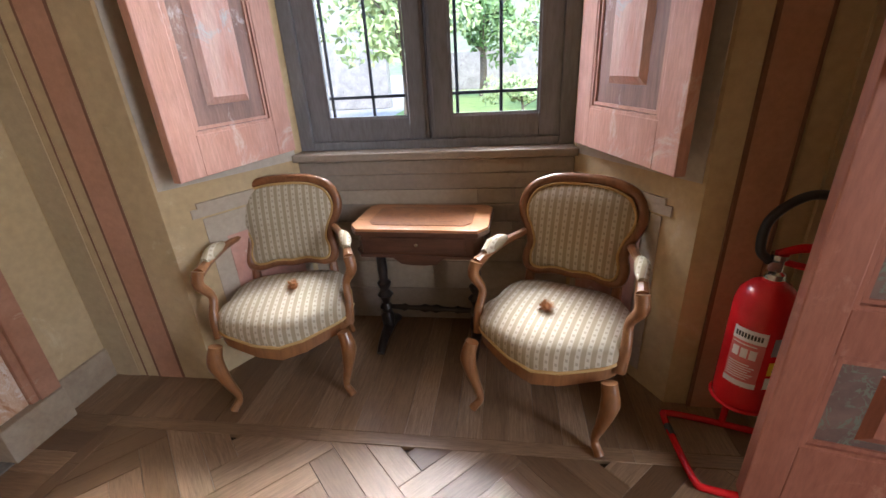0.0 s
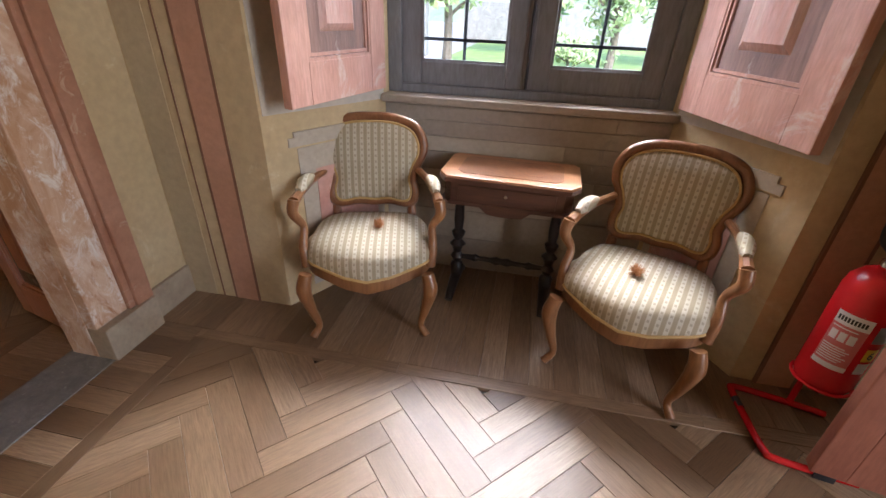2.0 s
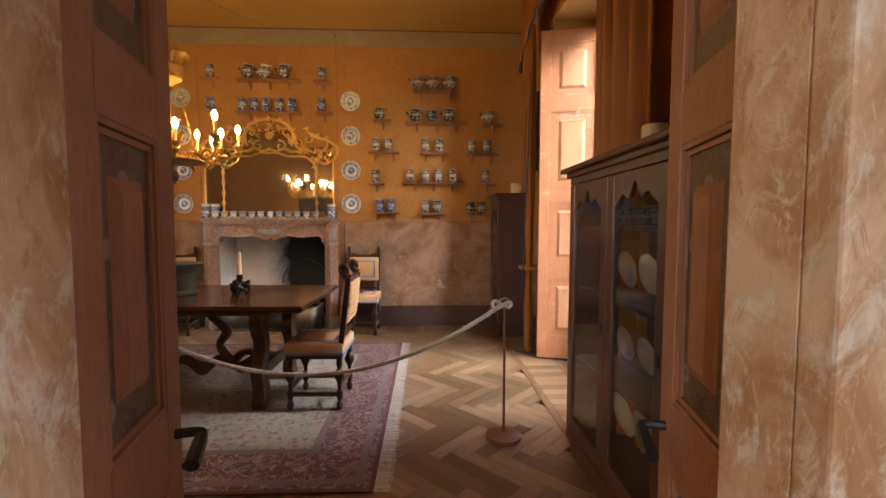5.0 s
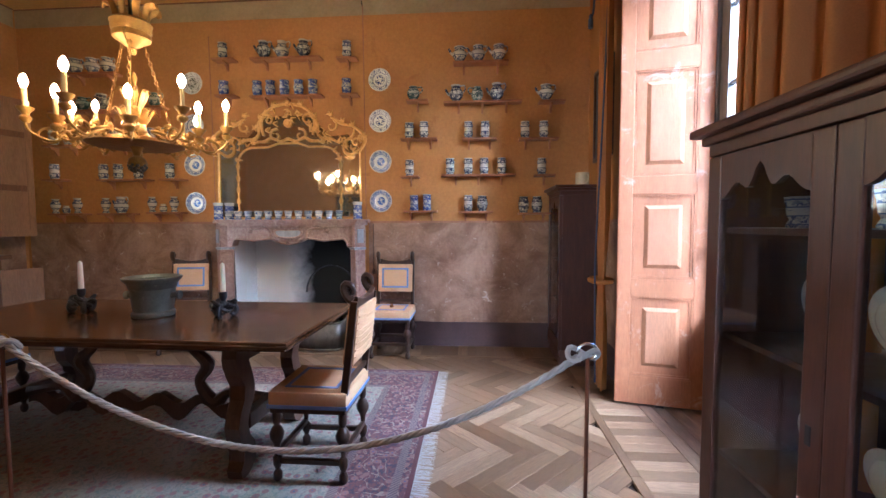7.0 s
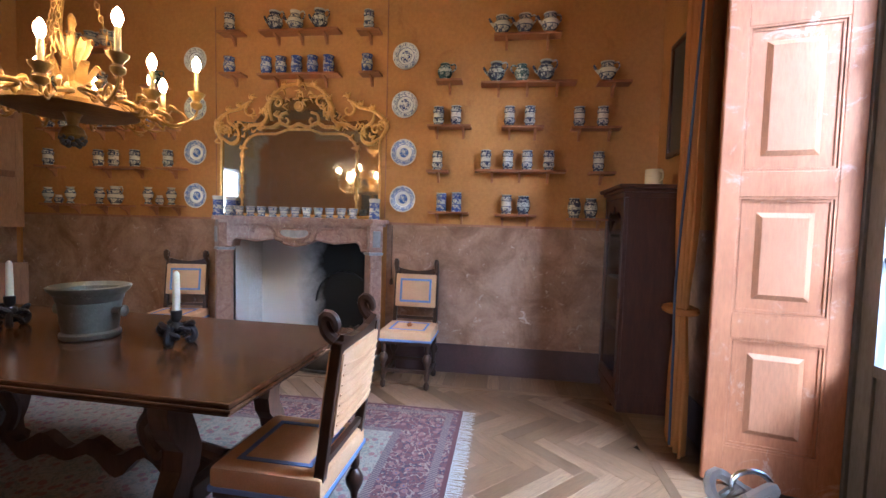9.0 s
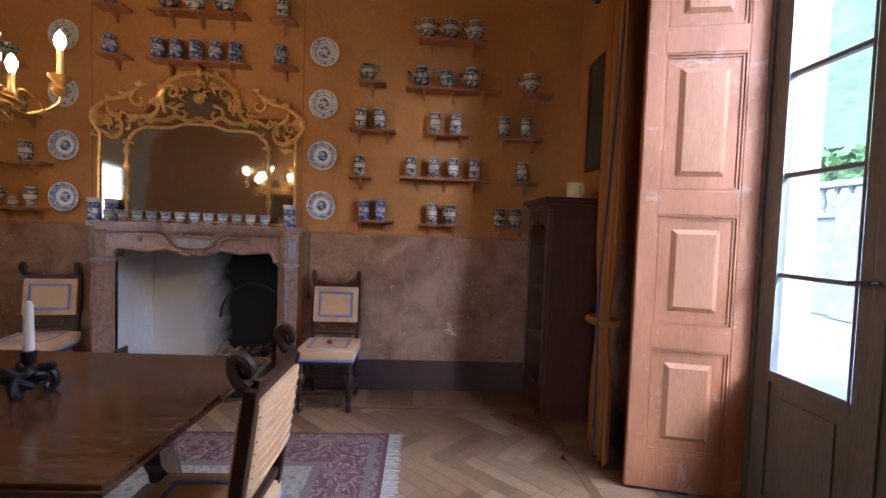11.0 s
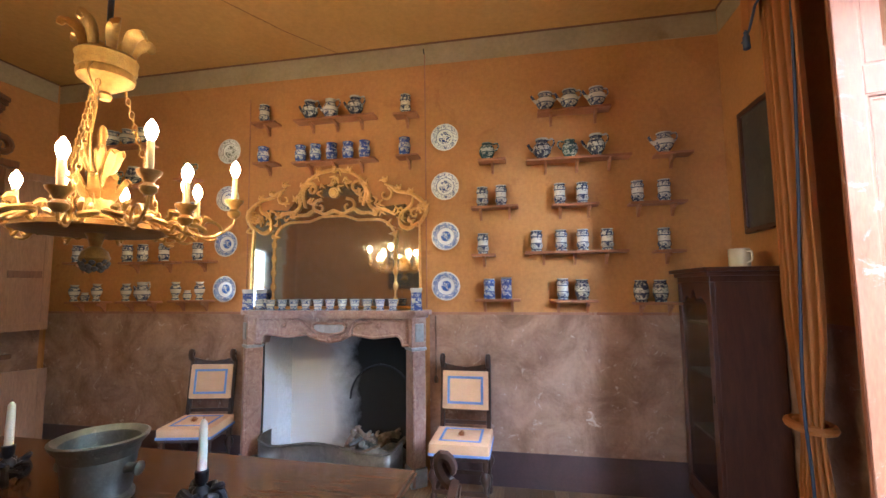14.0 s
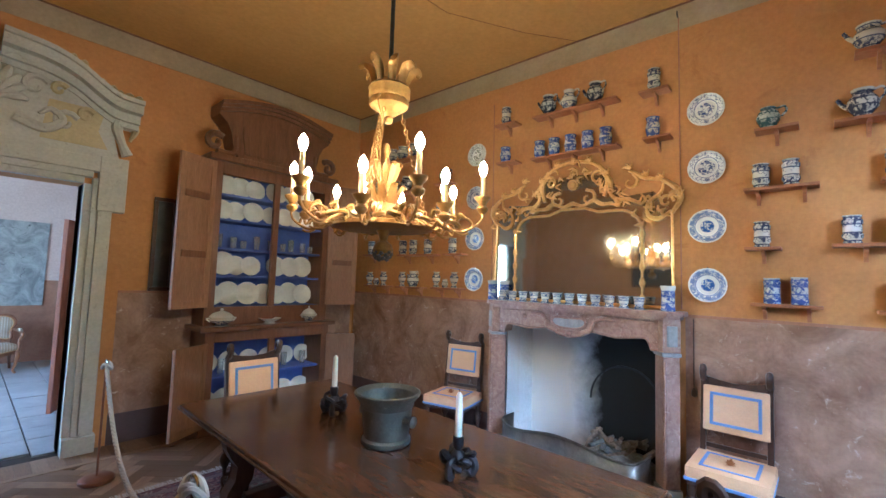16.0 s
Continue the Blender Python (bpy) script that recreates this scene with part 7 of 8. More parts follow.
def rope(a, b_, sag, name="barrier_rope"):
    """Three strands twisted round a hanging line, with a knot at each end."""
    A, B = Vector(a), Vector(b_)
    line = [A.lerp(B, i / 160) - Vector((0, 0, sag * 4 * (i / 160) * (1 - i / 160))) for i in range(161)]
    ob = thing(name, pose(0, 0, 0), "twisted pale grey rope slung between barrier posts", "rope", "rope barrier")
    side = (B - A).cross(Vector((0, 0, 1))).normalized()
    for s in range(3):
        pts = []
        for i, p in enumerate(line):
            d = (line[min(i + 1, 160)] - line[max(i - 1, 0)]).normalized()
            u_ = side.cross(d).normalized()
            w = i * 0.78 + s * 2 * math.pi / 3
            pts.append(p + (side * math.cos(w) + u_ * math.sin(w)) * 0.0075)
        part("strand", tube(pts, 0.0088, 6), M["rope"], ob, smooth=True)
    for e in (A, B):
        part("loop", tube([e + Vector((0.03 * math.cos(t_), 0.062 * math.sin(t_ * 1.0), 0.022 * math.sin(2 * t_))) for t_ in [k_ * math.pi / 9 for k_ in range(18)]], 0.012, 7, closed=True), M["rope"], ob, smooth=True)


rope((-4.20, 1.34, 0.915), (-4.20, -1.25, 0.915), 0.46)
rope((-4.20, -1.29, 0.915), (-4.42, -3.90, 0.915), 0.46)


# ---- first room: armchairs, work table, extinguisher ----
def armchair():
    c = thing("armchair", pose(0, 0, 0), "carved walnut armchair in striped cream and olive brocade", "armchair", "armchairs under the window")
    seat = []
    for i in range(48):
        a = 2 * math.pi * i / 48
        x, y = math.cos(a), math.sin(a)
        sx = 0.295 * (abs(x) ** 0.55) * (1 if x > 0 else -1) * (1.0 if y < 0 else 0.93)
        sy = 0.25 * (abs(y) ** 0.6) * (1 if y > 0 else -1)
        if y < 0:
            sy -= 0.045 * math.cos(min(1, abs(sx) / 0.22) * math.pi) * 0.6
        seat.append((sx, sy))
    b = bmesh.new()
    rows = [(1.0, 0.345), (1.015, 0.375), (1.0, 0.405), (0.93, 0.43), (0.72, 0.452), (0.4, 0.465), (0.05, 0.47)]
    rings = [[b.verts.new((x * f, y * f - (0.0 if f > 0.9 else 0.0), z - (0.018 * math.cos(x / 0.295 * 3.0) if f > 0.99 and y < 0 and z < 0.36 else 0))) for x, y in seat] for f, z in rows]
    for a, q in zip(rings, rings[1:]):
        for i in range(48):
            b.faces.new((a[i], a[(i + 1) % 48], q[(i + 1) % 48], q[i]))
    b.faces.new(rings[-1])
    b.faces.new(rings[0][::-1])
    part("seat", b, M["brocade"], c, "striped brocade seat", smooth=True)
    part("seat_piping", tube([(x * 1.008, y * 1.008, 0.347 - (0.018 * math.cos(x / 0.295 * 3.0) if y < 0 else 0)) for x, y in seat], 0.007, 6, closed=True), M["piping"], c, "gold braid", smooth=True)
    b = bmesh.new()
    lo = [b.verts.new((x * 0.985, y * 0.985, 0.285 - (0.022 * math.cos(x / 0.295 * 3.0) if y < 0 else 0))) for x, y in seat]
    hi = [b.verts.new((x * 0.985, y * 0.985, 0.35)) for x, y in seat]
    for i in range(48):
        b.faces.new((lo[i], lo[(i + 1) % 48], hi[(i + 1) % 48], hi[i]))
    b.faces.new(lo[::-1])
    b.faces.new(hi)
    part("seat_rail", b, M["honey"], c, smooth=True)
    for s in (1, -1):
        part("front_leg", tube(spline([(s * 0.262, -0.235, 0.345), (s * 0.275, -0.25, 0.27), (s * 0.255, -0.235, 0.15), (s * 0.235, -0.225, 0.06), (s * 0.262, -0.25, 0.012)], 6), [0.028, 0.034, 0.022, 0.015, 0.019], 10), M["honey"], c, smooth=True)
        part("back_leg", tube(spline([(s * 0.20, 0.21, 0.36), (s * 0.205, 0.225, 0.18), (s * 0.225, 0.28, 0.01)], 6), [0.026, 0.022, 0.017], 10), M["honey"], c, smooth=True)
        part("arm", tube(spline([(s * 0.225, 0.235, 0.655), (s * 0.268, 0.13, 0.645), (s * 0.298, 0.0, 0.632), (s * 0.312, -0.08, 0.615)], 6), [0.018, 0.017, 0.02, 0.025], 8), M["honey"], c, smooth=True)
        part("arm_pad", tube(spline([(s * 0.272, 0.125, 0.66), (s * 0.29, 0.05, 0.658), (s * 0.302, -0.03, 0.645)], 6), [0.014, 0.029, 0.03, 0.016], 10), M["brocade"], c, "brocade arm pad", smooth=True)
        part("arm_support", tube(spline([(s * 0.312, -0.085, 0.625), (s * 0.318, -0.10, 0.57), (s * 0.285, -0.085, 0.50), (s * 0.288, -0.12, 0.42), (s * 0.275, -0.14, 0.33)], 6), [0.026, 0.024, 0.017, 0.02, 0.027], 10), M["honey"], c, smooth=True)
        part("back_post", tube(spline([(s * 0.19, 0.205, 0.34), (s * 0.19, 0.225, 0.46), (s * 0.185, 0.235, 0.52)], 5), [0.027, 0.022, 0.02], 8), M["walnut"], c, smooth=True)
    half = [(0.0, 0.505), (0.08, 0.512), (0.15, 0.495), (0.19, 0.51), (0.20, 0.57), (0.188, 0.64), (0.205, 0.72), (0.235, 0.80), (0.237, 0.87), (0.205, 0.945), (0.14, 0.985), (0.07, 1.0)]
    full = spline([(x, z, 0) for x, z in half] + [(0.0, 1.002, 0)] + [(-x, z, 0) for x, z in half[::-1]], 4)
    ring = [(p.x, p.y) for p in full[:-1]]
    lean = lambda x, z, d: (x * 1.04, 0.228 + (z - 0.5) * 0.2 + d + 0.25 * x * x * -0.6, 0.49 + (z - 0.5) * 0.80)
    part("back_frame", tube([lean(x, z, 0) for x, z in ring], 0.024, 9, closed=True), M["walnut"], c, smooth=True)
    part("back_piping", tube([lean(x * 0.9, 0.755 + (z - 0.755) * 0.92, -0.022) for x, z in ring], 0.006, 6, closed=True), M["piping"], c, "gold braid", smooth=True)
    b = bmesh.new()
    rr = [[b.verts.new(lean(x * f, 0.755 + (z - 0.755) * f * 1.0, d)) for x, z in ring] for f, d in ((0.93, 0.02), (0.92, -0.016), (0.82, -0.036), (0.55, -0.048), (0.2, -0.052))]
    n = len(ring)
    for a, q in zip(rr, rr[1:]):
        for i in range(n):
            b.faces.new((a[i], a[(i + 1) % n], q[(i + 1) % n], q[i]))
    b.faces.new(rr[-1])
    b.faces.new(rr[0][::-1])
    part("back_pad", b, M["brocade"], c, "striped brocade back", smooth=True)
    return c


a1 = armchair()
a1.matrix_world = pose(-0.905, 1.945, 0, 0, 0, 15)
copy_thing(a1, pose(0.295, 1.86, 0, 0, 0, -23))
husk(-0.86, 1.93, 0.466, 33, 1.1)
husk(0.25, 1.80, 0.466, 71, 1.1)

wt = thing("work_table", pose(-0.29, 2.22, 0, 0, 0, -3), "small inlaid mahogany work table on black turned legs", "table")
ov = [(-0.315, -0.13), (-0.275, -0.185), (0.275, -0.185), (0.315, -0.13), (0.315, 0.14), (0.285, 0.175), (-0.285, 0.175), (-0.315, 0.14)]
part("tabletop", slab(ov, 0.695, 0.712, 0.004), M["inlay_light"], wt, "light veneer banding")
part("top_edge", slab([(x * 1.012, y * 1.02) for x, y in ov], 0.682, 0.70), M["mahogany"], wt)
part("inlay_panel", slab([(x * 0.76, y * 0.72) for x, y in ov], 0.7125, 0.7145), M["inlay"], wt, "burr walnut inlay panel")
part("case", slab([(x * 0.93, y * 0.93) for x, y in ov], 0.585, 0.682, 0.004), M["mahogany"], wt)
part("case_moulding", slab([(x * 0.97, y * 0.97) for x, y in ov], 0.572, 0.587), M["mahogany"], wt)
part("drawer_front", box(-0.22, 0.22, -0.179, -0.172, 0.60, 0.67, 0.003), M["mahogany"], wt)
part("escutcheon", lathe([(0.009, 0), (0.008, 0.003), (0, 0.004)], 10, m=pose(0, -0.179, 0.637, 90)), M["chrome"], wt, "small keyhole plate")
part("apron", slab([(-0.13, 0.575), (0.13, 0.575), (0.08, 0.535), (0.03, 0.53), (-0.03, 0.53), (-0.08, 0.535)], 0.15, 0.165, m=STAND), M["mahogany"], wt)
TURN_LEG = [(0.02, 0.06), (0.032, 0.09), (0.035, 0.15), (0.022, 0.17), (0.036, 0.20), (0.02, 0.225), (0.026, 0.25), (0.042, 0.275), (0.02, 0.30), (0.034, 0.33), (0.036, 0.345), (0.022, 0.36), (0.027, 0.42), (0.023, 0.52), (0.032, 0.54), (0.032, 0.575)]
for s in (1, -1):
    part("leg", lathe(TURN_LEG, 14, m=pose(s * 0.24, 0, 0)), M["ebony"], wt, smooth=True)
    part("foot", tube(spline([(s * 0.24, -0.17, 0.02), (s * 0.24, -0.12, 0.05), (s * 0.24, 0, 0.075), (s * 0.24, 0.12, 0.05), (s * 0.24, 0.17, 0.02)], 5), [0.02, 0.024, 0.03, 0.024, 0.02], 9), M["ebony"], wt, smooth=True)
part("stretcher", lathe([(0.012, -0.22), (0.016, -0.16), (0.022, -0.14), (0.012, -0.12), (0.014, -0.06), (0.024, -0.03), (0.016, 0.0), (0.024, 0.03), (0.014, 0.06), (0.012, 0.12), (0.022, 0.14), (0.016, 0.16), (0.012, 0.22)], 12, m=pose(0, 0, 0.20, 0, 90)), M["ebony"], wt, smooth=True)

ex = thing("fire_extinguisher", pose(0.915, 1.63, 0.055, 0, 0, -14), "red fire extinguisher on a red tubular floor stand", "fire extinguisher")
part("cylinder", lathe([(0.05, 0.17), (0.082, 0.185), (0.088, 0.21), (0.088, 0.56), (0.08, 0.60), (0.055, 0.632), (0.03, 0.645), (0.028, 0.66)], 28), M["red_enamel"], ex, smooth=True)
part("valve", lathe([(0.03, 0.655), (0.03, 0.672), (0.018, 0.68), (0.018, 0.715), (0.024, 0.72), (0.024, 0.735), (0, 0.737)], 14), M["chrome"], ex, "steel valve", smooth=True)
part("lever", tube(spline([(-0.01, 0, 0.735), (0.06, 0, 0.76), (0.15, 0, 0.755)], 5), [0.012, 0.014, 0.012], 7), M["red_enamel"], ex, "red squeeze lever", smooth=True)
part("carry_handle", tube(spline([(0.0, 0, 0.715), (0.06, 0, 0.70), (0.14, 0, 0.69)], 5), 0.011, 7), M["red_enamel"], ex, smooth=True)
part("gauge", lathe([(0.016, 0), (0.016, 0.012), (0, 0.014)], 14, m=pose(-0.016, -0.012, 0.70, 90)), M["chrome"], ex, "small pressure gauge", smooth=True)
part("hose", tube(spline([(-0.02, 0, 0.705), (-0.055, -0.005, 0.75), (-0.05, -0.01, 0.85), (0.03, 0.0, 0.92), (0.12, 0.01, 0.90), (0.155, 0.01, 0.80), (0.14, 0.0, 0.66), (0.115, 0.0, 0.40)], 7), 0.014, 9), M["rubber"], ex, "black rubber hose", smooth=True)
stand = part("stand", tube(spline([(0.12, 0.09, 0.013), (-0.05, 0.095, 0.013), (-0.19, 0.09, 0.013), (-0.205, 0.06, 0.013), (-0.17, -0.08, 0.013), (-0.13, -0.21, 0.013), (-0.09, -0.235, 0.013), (0.14, -0.22, 0.013)], 7), 0.013, 9), M["red_enamel"], ex, "red steel tube stand", pose(0, 0, -0.055), smooth=True)
part("upright", tube([(0.0, 0.095, 0.012), (0.0, 0.095, 0.55)], 0.012, 8), M["red_enamel"], stand)
part("sleeve", tube([(-0.196, 0.02, 0.013), (-0.182, -0.03, 0.013)], 0.0145, 9), M["rubber"], stand)
part("cradle", tube([(0.09 * math.cos(a), 0.09 * math.sin(a), 0.24) for a in [i * math.pi / 10 for i in range(20)]], 0.006, 6, closed=True), M["red_enamel"], stand)


def wrap_label(a0, a1, z0, z1, mat, name, r=0.0888):
    b = bmesh.new()
    n = 10
    lo = [b.verts.new((r * math.cos(a0 + (a1 - a0) * i / n), r * math.sin(a0 + (a1 - a0) * i / n), z0)) for i in range(n + 1)]
    hi = [b.verts.new((v_.co.x, v_.co.y, z1)) for v_ in lo]
    for i in range(n):
        b.faces.new((lo[i], lo[i + 1], hi[i + 1], hi[i]))
    o = part(name, b, mat, ex)
    return o


A0, A1 = radians(-150), radians(-88)
wrap_label(A0, A1, 0.285, 0.50, M["label_red"], "label")
wrap_label(A0, A1, 0.455, 0.50, M["label_white"], "label_heading", 0.0893)
wrap_label(A0, A1, 0.285, 0.305, M["label_white"], "label_foot", 0.0893)
for i in range(9):
    wrap_label(A0 + 0.08 + 0.1 * i, A0 + 0.15 + 0.1 * i, 0.468, 0.486, M["label_black"], "letter_bar", 0.0896)
for i in range(3):
    wrap_label(A0 + 0.1 + 0.28 * i, A0 + 0.32 + 0.28 * i, 0.395, 0.43, M["label_white"], "pictogram", 0.0893)
for i in range(8):
    z = 0.315 + i * 0.009 if i < 7 else 0.442
    wrap_label(A0 + 0.06, A0 + 0.75 + 0.25 * ((i * 7) % 3) / 3, z, z + 0.004, M["label_white"], "text_line", 0.0893)
wrap_label(radians(-74), radians(-48), 0.345, 0.395, M["label_yellow"], "number_label")
wrap_label(radians(-74), radians(-48), 0.29, 0.335, M["label_white"], "barcode_label")
wrap_label(radians(-76), radians(-40), 0.42, 0.485, M["mantel_grey"], "plate_label")
six = bpy.data.curves.new("six", "FONT")
six.body, six.size, six.align_x, six.extrude = "6", 0.042, "CENTER", 0.0003
so = new("number", six)
so.parent = ex
so.data.materials.append(M["label_black"])
aa = radians(-61)
so.matrix_basis = pose(0.0905 * math.cos(aa), 0.0905 * math.sin(aa), 0.356, 90, 0, math.degrees(aa) + 90)

# ---- the next room, seen through the stone doorway ----
NX0, NX1, NY0 = -6.2, -0.9, -10.2
structure("floor_2", box(NX0, NX1, NY0, YS - 0.0, -0.3, -0.03), M["joint"], "bed of the flagstone floor", "floor")
structure("wall_next_1", box(NX0, NX1, NY0 - 0.2, NY0, 0, 3.6), M["next_wall"], "pale pink plaster wall of the next room")
structure("wall_next_2", box(NX0 - 0.2, NX0, NY0, YS - 0.25, 0, 3.6), M["next_wall"], "pale pink plaster wall of the next room")
# side wall out of view, opened up where the added lamp shines in
bm = box(NX1, NX1 + 0.2, NY0, -8.0, 0, 3.6)
box(NX1, NX1 + 0.2, -6.4, YS - 0.25, 0, 3.6, bm=bm)
box(NX1, NX1 + 0.2, -8.0, -6.4, 0, 0.9, bm=bm)
box(NX1, NX1 + 0.2, -8.0, -6.4, 3.1, 3.6, bm=bm)
structure("wall_next_3", bm, M["next_wall"], "pale pink plaster wall out of view, with an added opening for a fill lamp")
structure("ceiling_next", box(NX0, NX1, NY0, YS - 0.25, 3.6, 3.8), M["next_wall"], "plain pale ceiling", "ceiling")
structure("dado_next", box(NX0, NX0 + 0.006, NY0, YS - 0.25, 0, 1.45), M["next_dado"], "brown painted dado", "dado")
structure("dado_next_2", box(NX0 + 0.006, NX1, NY0, NY0 + 0.006, 0, 1.45), M["next_dado"], "brown painted dado", "dado")
ndoor = thing("panelled_door", pose(-4.62, -6.75, 0.02, 0, 0, 62), "open red-brown panelled door in the next room", "door")
panelled(ndoor, 0.6, 2.25, 0.045, [(0, 0.2), (0.55, 0.66), (1.1, 1.22), (1.68, 1.78), (2.13, 2.25)], 0.1, M["leaf_brown"], M["leaf_brown"], M["leaf_brown"])
part("foot", box(0.02, 0.08, 0.005, 0.045, -0.05, 0.0), M["iron"], ndoor)
structure("wall_next_4", box(-6.2, -4.62, -6.95, -6.78, 0, 3.6), M["next_wall"], "short pale partition wall")
structure("dado_next_3", box(-6.19, -4.625, -6.78, -6.774, 0, 1.45), M["next_dado"], "brown painted dado", "dado")
single("tapestry", box(-4.6, -2.6, NY0 + 0.01, NY0 + 0.03, 1.0, 2.5), M["tapestry"], "faded grey woven tapestry hanging on the wall", "tapestry")
far = copy_thing(a1, pose(-4.0, -9.4, -0.01, 0, 0, 180))
tagged(far, "armchair standing below the tapestry in the next room")
flags = thing("flagstones", pose(0, 0, 0), "grey flagstone floor of the next room", "floor", kind="structure")
rn = random.Random(17)
for i in range(12):
    x = -5.8 + i * 0.42
    y = YS - 0.25 + (0.1 if i % 2 else 0.0)
    while y > NY0:
        L = rn.uniform(0.4, 0.62)
        part("flagstone", box(x + 0.006, x + 0.414, y - L + 0.006, y - 0.004, -0.03, -0.003 + rn.uniform(-0.002, 0.001), 0.004), M["tile_stone"], flags)
        y -= L

# ---- outdoors ----
def ground_sheet():
    b = bmesh.new()
    bmesh.ops.create_grid(b, x_segments=40, y_segments=40, size=600, matrix=Matrix.Translation((0, 0, -0.42)))
    return b


structure("ground", ground_sheet(), M["gravel"], "pale gravel ground", "ground")
structure("lawn", box(-4.0, 26, 7.0, 30, -0.41, -0.36, 0.01), M["soil"], "green garden lawn", "lawn")
structure("terrace", box(-8.5, 4.0, 2.83, 7.0, -0.41, -0.14), M["gravel"], "pale gravel terrace outside the doors", "terrace")
structure("outside_pier", box(-6.35, -5.86, 2.83, 3.12, -0.14, 4.6), M["out_pink"], "pink rendered pier beside the French door", "wall")
tw = thing("terrace_wall", pose(0, 0, 0), "pale rubble retaining wall with a stone balustrade", "wall", kind="structure")
part("retaining_wall", box(-34, -5.0, 12.0, 12.6, -0.4, 2.3, 0.03), M["out_stone"], tw)
part("coping", box(-34, -5.0, 11.9, 12.7, 2.3, 2.45, 0.03), M["out_stone"], tw)
part("pier", box(-14.2, -13.2, 11.7, 12.0, -0.4, 2.9, 0.03), M["out_stone"], tw)
bal = mesh_of("baluster", lathe([(0.09, 2.45), (0.09, 2.52), (0.05, 2.56), (0.1, 2.72), (0.06, 2.95), (0.045, 3.05), (0.08, 3.1), (0.08, 3.16)], 10), M["out_stone"], True)
for i in range(70):
    part("baluster", bal, None, tw, "", pose(-33.8 + i * 0.405, 12.3, 0))
part("handrail", box(-34, -5.0, 12.1, 12.5, 3.16, 3.3, 0.03), M["out_stone"], tw)
part("upper_wall", box(-40, -5.0, 20.0, 20.6, -0.4, 4.6, 0.03), M["out_stone"], tw)


def tree(x, y, h, r, mat, seed, n=2600, name="tree", label="leafy green garden tree in sunlight"):
    t_ = thing(name, pose(x, y, -0.38), label, name, "garden trees")
    rn = random.Random(seed)
    tr = tube(spline([(0, 0, 0), (0.06 * h * 0.1, 0.02, h * 0.25), (-0.03, 0.05, h * 0.5), (0.05, 0, h * 0.8)], 4), [h * 0.035, h * 0.025, h * 0.01], 8)
    for i in range(7):
        a = rn.uniform(0, 6.28)
        z = h * rn.uniform(0.3, 0.6)
        tube(spline([(0, 0, z), (r * 0.4 * math.cos(a), r * 0.4 * math.sin(a), z + h * 0.12), (r * 0.75 * math.cos(a), r * 0.75 * math.sin(a), z + h * 0.24)], 3), [h * 0.013, h * 0.004], 6, bm=tr)
    part("trunk", tr, M["bark"], t_, smooth=True)
    verts, faces = [], []
    clumps = [(Vector((rn.gauss(0, 0.42), rn.gauss(0, 0.42), rn.gauss(0, 0.36))), rn.uniform(0.2, 0.45)) for _ in range(26)]
    for i in range(n):
        c_, s_ = clumps[rn.randrange(26)]
        d = Vector((rn.gauss(0, 1), rn.gauss(0, 1), rn.gauss(0, 1))).normalized() * s_ * rn.uniform(0.6, 1.0)
        p = Vector((0, 0, h * 0.62)) + Vector(((c_.x + d.x) * r, (c_.y + d.y) * r, (c_.z + d.z) * h * 0.36))
        u_ = Vector((rn.gauss(0, 1), rn.gauss(0, 1), rn.gauss(0, 1))).normalized()
        w_ = u_.orthogonal().normalized()
        L = rn.uniform(0.05, 0.1) * r
        k_ = len(verts)
        verts += [p - u_ * L, p + w_ * L * 0.45, p + u_ * L, p - w_ * L * 0.45]
        faces.append((k_, k_ + 1, k_ + 2, k_ + 3))
    me = bpy.data.meshes.new("crown")
    me.from_pydata([tuple(v_) for v_ in verts], [], faces)
    me.materials.append(mat)
    tagged(part("crown", me, None, t_), kind="stuff")


tree(-3.2, 15.5, 5.0, 1.9, M["leaf_light"], 1)
tree(2.2, 17.0, 4.4, 1.7, M["leaf_light"], 2)
tree(5.5, 21.0, 6.5, 2.6, M["leaf_dark"], 3)
tree(-1.0, 24.0, 6.0, 2.4, M["leaf_dark"], 4)
tree(-13.0, 25.0, 9.0, 3.6, M["leaf_dark"], 5, 3600)
tree(-19.0, 24.0, 8.5, 3.5, M["leaf_light"], 6, 3600)
tree(-25.0, 26.0, 9.5, 4.0, M["leaf_dark"], 7, 3600)
tree(-8.5, 27.0, 8.5, 3.2, M["leaf_light"], 8, 3600)
tree(0.6, 13.0, 1.5, 0.9, M["leaf_light"], 9, 1600, "shrub", "low flowering garden shrub on the lawn")
structure("garden_wall", box(-5.0, 28, 30, 30.5, -0.4, 1.9, 0.03), M["out_stone"], "pale stone wall across the garden", "wall")
b = bmesh.new()
bmesh.ops.create_grid(b, x_segments=80, y_segments=24, size=1.0, matrix=Matrix.Translation((-20, 210, 0)) @ Matrix.Diagonal((260, 130, 1, 1)))
for vtx in b.verts:
    f = (vtx.co.y - 80) / 260
    vtx.co.z = -0.6 + 230 * f ** 1.2 * (0.75 + 0.5 * noise.noise(Vector((vtx.co.x * 0.012, vtx.co.y * 0.01, 0)))) + 3 * noise.noise(vtx.co * 0.08) if f > 0 else -0.6
structure("backdrop", b, M["hill"], "wooded green hillside beyond the garden", "hill")

# ---- parquet ----
L_, W_ = 0.52, 0.104


